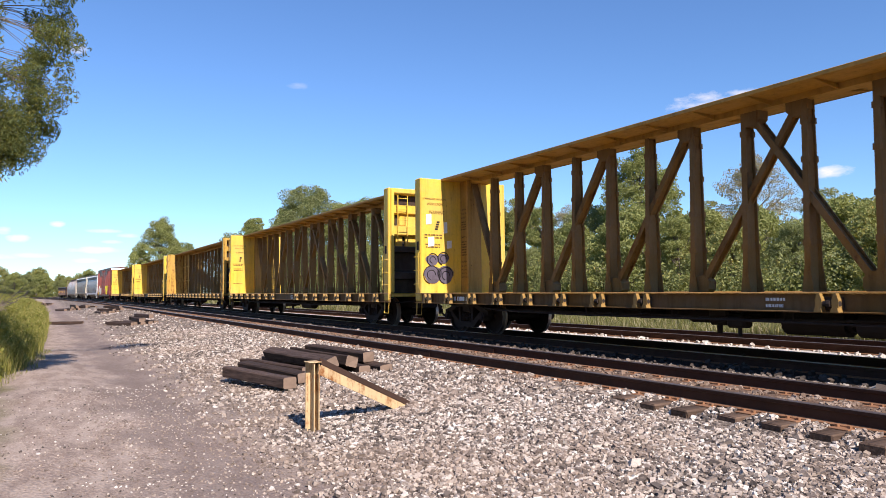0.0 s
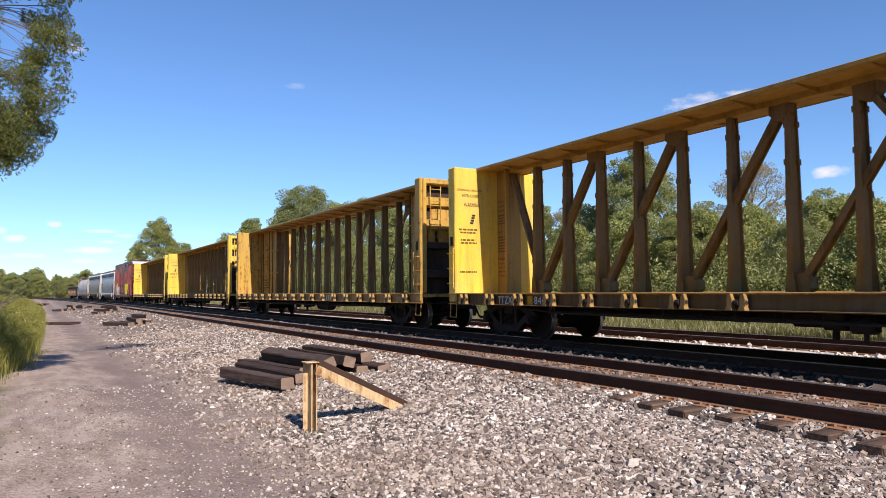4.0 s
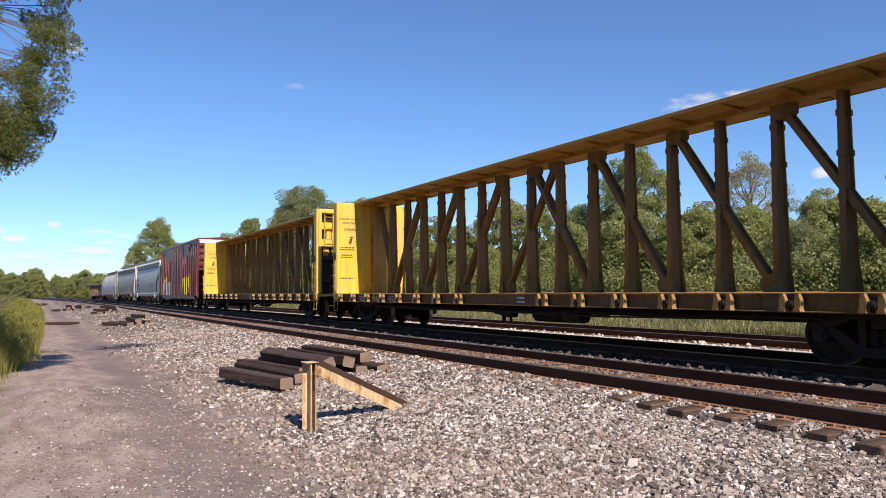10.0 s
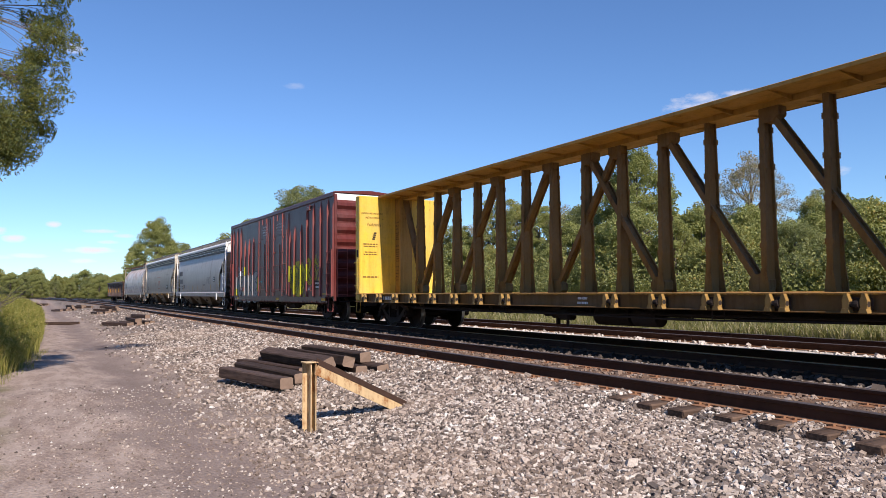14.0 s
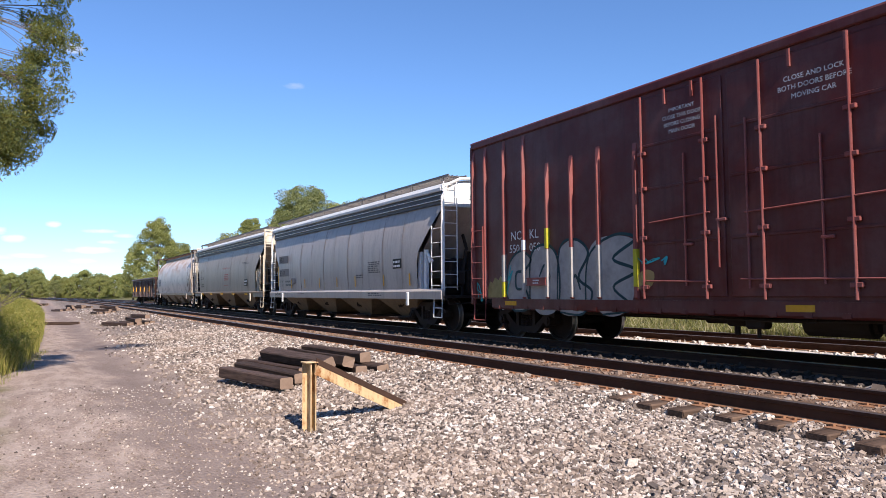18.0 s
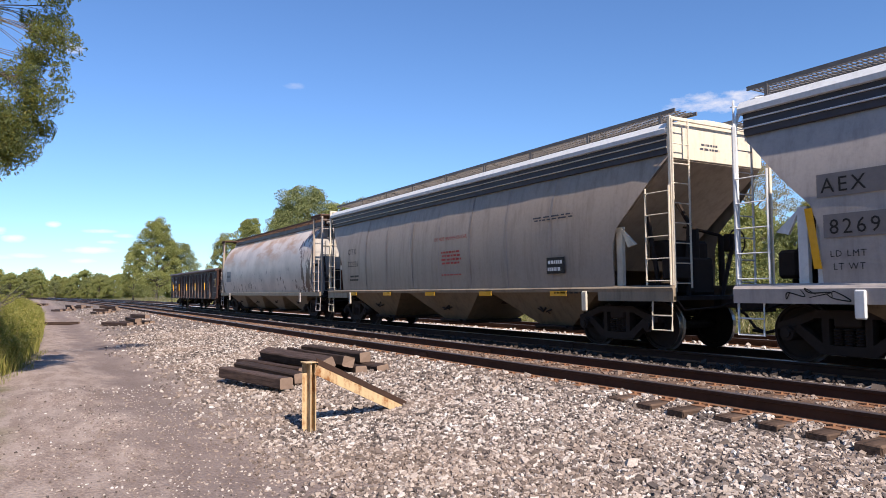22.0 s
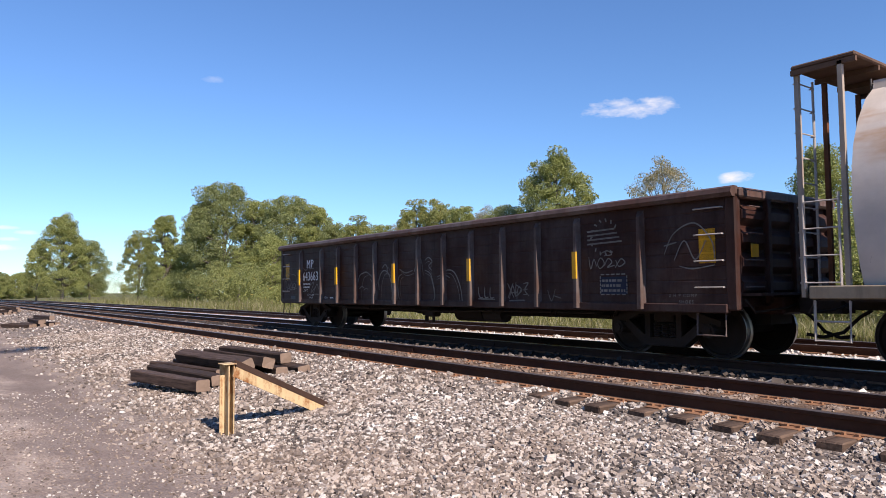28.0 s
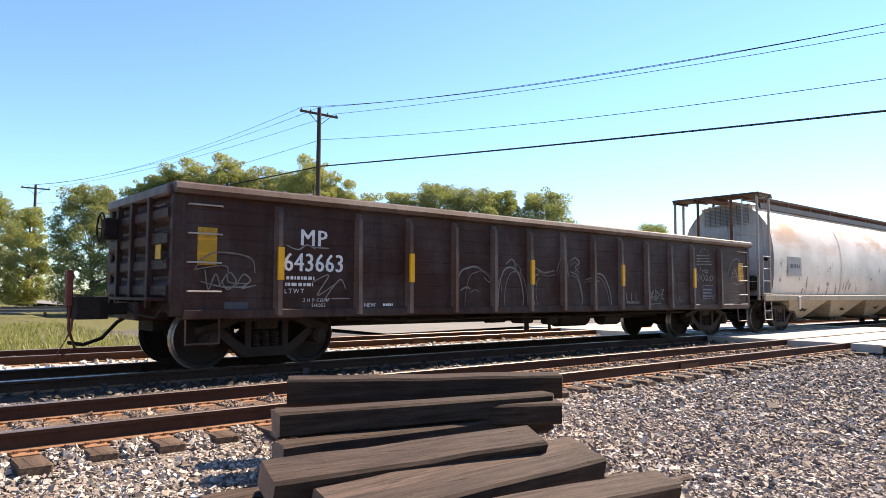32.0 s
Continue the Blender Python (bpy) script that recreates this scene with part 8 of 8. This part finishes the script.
def undergrowth():
    """Bushes and saplings filling the foot of the tree row."""
    g = random.Random(17)
    for mat, seed, n, name in ((LEAF_MID, 31, 420, "brush"), (LEAF_LIGHT, 32, 300, "brush"), (LEAF_DARK, 33, 260, "brush")):
        cs, rs, ks = [], [], []
        for i in range(n):
            yaw = g.uniform(14, 84)
            d = g.uniform(26.5, 34) if yaw < 66 else g.uniform(22, 34)
            r = d / math.cos(radians(min(yaw, 80)))
            x, y = at(yaw, r)
            hgt = g.uniform(0.4, 2.6) * (1 + 0.008 * r)
            cs.append((x, y, rise(x, y) + hgt))
            rs.append(g.uniform(0.7, 1.5) * (1 + 0.004 * r))
            ks.append(150)
        for i in range(n // 2):
            x, y = at(g.uniform(-66, 14), g.uniform(62, 78))
            cs.append((x, y, rise(x, y) + g.uniform(0.4, 4.5))), rs.append(g.uniform(0.9, 1.9)), ks.append(110)
        tagged(new(name, leaf_cloud(name, cs, rs, ks, 0.13, mat, seed)), "tangled green brush at the foot of the trees", "brush", kind="stuff")


undergrowth()


def blades(name, xy, heights, widths, mat, seed, label, category, lean=0.35):
    """Grass: each blade a narrow bent strip of three triangles."""
    g = np.random.default_rng(seed)
    n = len(xy)
    p = np.array([(x, y, rise(x, y) - 0.02) for x, y in xy])
    a = g.uniform(0, 2 * np.pi, n)
    side = np.stack([np.cos(a), np.sin(a), np.zeros(n)], 1) * np.array(widths)[:, None] * 0.5
    tip = g.normal(0, lean, (n, 2)) * np.array(heights)[:, None]
    mid = p + np.stack([tip[:, 0] * 0.3, tip[:, 1] * 0.3, np.array(heights) * 0.55], 1)
    top = p + np.stack([tip[:, 0], tip[:, 1], np.array(heights)], 1)
    v = np.stack([p - side, p + side, mid + side * 0.7, mid - side * 0.7, top], 1).reshape(-1, 3)
    f = (np.array([(0, 1, 2), (0, 2, 3), (3, 2, 4)])[None] + (np.arange(n) * 5)[:, None, None]).reshape(-1, 3)
    me = bpy.data.meshes.new(name)
    me.from_pydata(v, [], f)
    me.materials.append(mat)
    tagged(new(name, me), label, category, kind="stuff")


def grasses():
    g = random.Random(23)
    xy, hs, ws = [], [], []
    while len(xy) < 52000:
        yaw = g.uniform(-20, 86)
        v = 17.6 + 16 * g.random() ** 1.8
        r = v / math.cos(radians(min(abs(yaw), 83)))
        x, y = at(yaw, r)
        if r > 140 or (x > 1.5 and g.random() < 0.7) or x > 8.5 or v > 34:
            continue
        y += bend(x)
        k = 1 + 0.012 * r
        patch = noise.noise(Vector((x * 0.15, y * 0.3, 0)))
        tall = g.uniform(0.15, 0.55) * (1.4 + patch) * (0.55 + 0.45 * min(1, (v - 17.4) / 3))
        tall *= 0.4 if x > 0 else 1
        xy.append((x, y)), hs.append(tall * min(k, 1.7)), ws.append(g.uniform(0.012, 0.03) * k * 1.3)
    blades("grass", xy, hs, ws, GRASS, 51, "dry yellow-green grass along the far side of the tracks", "grass")
    xy, hs, ws = [], [], []
    while len(xy) < 16000:
        x, y = g.uniform(-14, 9), g.uniform(17.8, 42)
        xy.append((x, y)), hs.append(g.uniform(0.06, 0.30)), ws.append(g.uniform(0.015, 0.035))
    blades("grass", xy, hs, ws, GRASS_GREEN, 52, "short green grass beyond the tracks", "grass")
    # the weedy bank beside the dirt road
    def edge(x):
        e = -0.62 + (-15.8 - x) * 0.21 if x > -17.8 else -0.2 + (-17.8 - x) * 0.046
        return min(e, -0.0098 * x) - 0.22 * noise.noise(Vector((x * 0.5, 3, 0)))

    xy, hs, ws = [], [], []
    while len(xy) < 15000:
        x = -14.8 - 48 * g.random() ** 1.7
        e = edge(x)
        y = e - 3.0 * g.random() ** 1.5
        deep = min(1, (e - y) / 0.8)
        xy.append((x, y)), hs.append(g.uniform(0.25, 0.6) + deep * g.uniform(0.4, 1.1)), ws.append(g.uniform(0.008, 0.02))
    blades("weeds", xy, hs, ws, WEED, 53, "tall green weeds and grass on the bank beside the road", "weeds", 0.22)
    cs, rs, ks = [], [], []
    for i in range(2300):
        x = -15.4 - 44 * g.random() ** 1.7
        e = edge(x) - 0.15
        y = e - 2.4 * g.random() ** 1.3
        deep = min(1, (e - y) / 0.7)
        cs.append((x, y, rise(x, y) + g.uniform(0.1, 0.55 + 0.75 * deep))), rs.append(g.uniform(0.10, 0.28)), ks.append(44)
    tagged(new("weeds", leaf_cloud("weeds", cs, rs, ks, 0.095, WEED, 54, 'narrow')), "bushy green weeds on the bank beside the road", "weeds", kind="stuff")
    xy, hs, ws = [], [], []
    while len(xy) < 1500:
        x = -11 - 12 * g.random()
        y = (edge(x) if x < -15 else -0.75) + 0.25 - 0.6 * g.random()
        xy.append((x, y)), hs.append(g.uniform(0.05, 0.2)), ws.append(g.uniform(0.006, 0.014))
    blades("weeds", xy, hs, ws, GRASS, 55, "sparse dry grass at the road's edge", "weeds")


grasses()


def road_tree():
    """The tree whose boughs hang into view over the dirt road."""
    g = random.Random(61)
    t = thing("roadside_tree", "tall willow-like tree with boughs hanging over the dirt road", "tree")
    s = Shape()
    base = Vector((-14.6, -6.2, rise(-14.6, -6.2) - 0.3))
    trunk = [base, base + Vector((0.2, 0.4, 3.0)), base + Vector((0.4, 1.2, 6.0)), base + Vector((0.3, 1.6, 9.5))]
    s.tube(trunk, 0.30, 10, 0.10)
    # boughs by height over the road: y across, z up, all about thirteen metres ahead
    ends = [(-13.2, 0.35, 5.95), (-12.8, 0.10, 6.5), (-13.4, -0.35, 6.7), (-13.0, 0.45, 5.35), (-13.3, 0.12, 4.9), (-12.7, 0.35, 4.55), (-13.5, 0.3, 4.15), (-13.1, -0.05, 3.95),
            (-13.0, -0.2, 3.8), (-13.4, -0.35, 3.7), (-12.9, -0.5, 4.0), (-13.6, -0.6, 4.7), (-13.2, -0.7, 5.5), (-13.0, -0.9, 6.3), (-13.1, 0.5, 6.45), (-13.3, -0.8, 3.6), (-12.8, -1.3, 4.6), (-13.5, -1.5, 5.6), (-13.2, -0.15, 3.70), (-13.3, -0.35, 3.58)]
    cs, rs, ks = [], [], []
    for i, e in enumerate(ends):
        e = Vector(e) + Vector((0, -0.27, 0))
        root = trunk[1] + (trunk[3] - trunk[1]) * min(0.9, max(0.0, (e.z - 2.6) / 6))
        pts = limb(s, root, e, 0.020, 0.007, g, 0.16, 7)
        for k in (3, 4, 5):
            if pts[k].y > -2.4:
                cs.append(pts[k] + Vector((0, 0, -0.1))), rs.append(g.uniform(0.2, 0.34)), ks.append(150)
        for k in range(9):
            q = e + Vector((g.uniform(-0.3, 0.3), g.uniform(-0.32, 0.24), g.uniform(-0.42, 0.22)))
            s.tube([pts[-2], (pts[-2] + q) * 0.5 + Vector((0, 0, 0.06)), q], 0.007, 4, 0.003)
            cs.append(q), rs.append(g.uniform(0.15, 0.30)), ks.append(165)
    for i in range(26):      # higher boughs that reach over the road
        q = Vector((g.uniform(-14.0, -12.6), g.uniform(1.3, 2.7), g.uniform(7.6, 8.4)))
        cs.append(q), rs.append(g.uniform(0.2, 0.34)), ks.append(110)
        if i % 4 == 0:
            limb(s, trunk[2] + Vector((0, 0, 1.2)), q, 0.035, 0.010, g, 0.06, 7)
    for i in range(70):
        a, r, z = g.uniform(0, 6.28), g.uniform(0.5, 3.6), g.uniform(4.5, 10.5)
        q = Vector((-14.3 + r * math.cos(a), -4.6 + 0.8 * r * math.sin(a) - 0.4, z))
        if q.y > -1.2:
            q.y = -1.2 - g.random()
        cs.append(q), rs.append(g.uniform(0.4, 0.75)), ks.append(90)
        if i % 4 == 0:
            limb(s, trunk[2], q, 0.05, 0.012, g)
    part("trunk", s, BARK, t)
    part("crown", leaf_cloud("crown", cs, rs, [int(k * 1.25) for k in ks], 0.064, LEAF_WILLOW, 62, 'narrow', 1.0, 0.5), None, t)


road_tree()


def twigs():
    g = random.Random(71)
    s = Shape()
    for i in range(9):
        a = Vector((-15.5, -1.3 + 0.05 * i, 0.6))
        b = a + Vector((g.uniform(-0.3, 0.4), g.uniform(0.4, 1.05), g.uniform(0.25, 0.9)))
        pts = limb(s, a, b, 0.014, 0.004, g)
        for k in range(3):
            limb(s, pts[2 + k % 2], pts[2 + k % 2] + Vector((g.uniform(-0.15, 0.15), g.uniform(0.05, 0.35), g.uniform(-0.1, 0.4))), 0.006, 0.002, g)
    tagged(part("dead_branch", s, BARK), "bare grey dead branches sticking out of the weeds", "branch")


twigs()


# ---- the train runs ----
def motions():
    for car, mid in CARS:
        rows = []
        for i in range(33):
            x = -200.67 + mid + SPEED * i
            rows.append((float(i), pose(x, YT + bend(x), 0, 0, 0, math.degrees(math.atan(slope(x))))))
        walk(car, rows)
        for tr in car.children:
            if not tr.name.startswith("truck"):
                continue
            for w in tr.children:
                if w.name.startswith("wheelset"):
                    dx, dy, dz = w.location
                    walk(w, [(j / 10, pose(dx, dy, dz, 0, math.degrees(SPEED * j / 10 / 0.457) % 360, 0)) for j in range(321)])


motions()
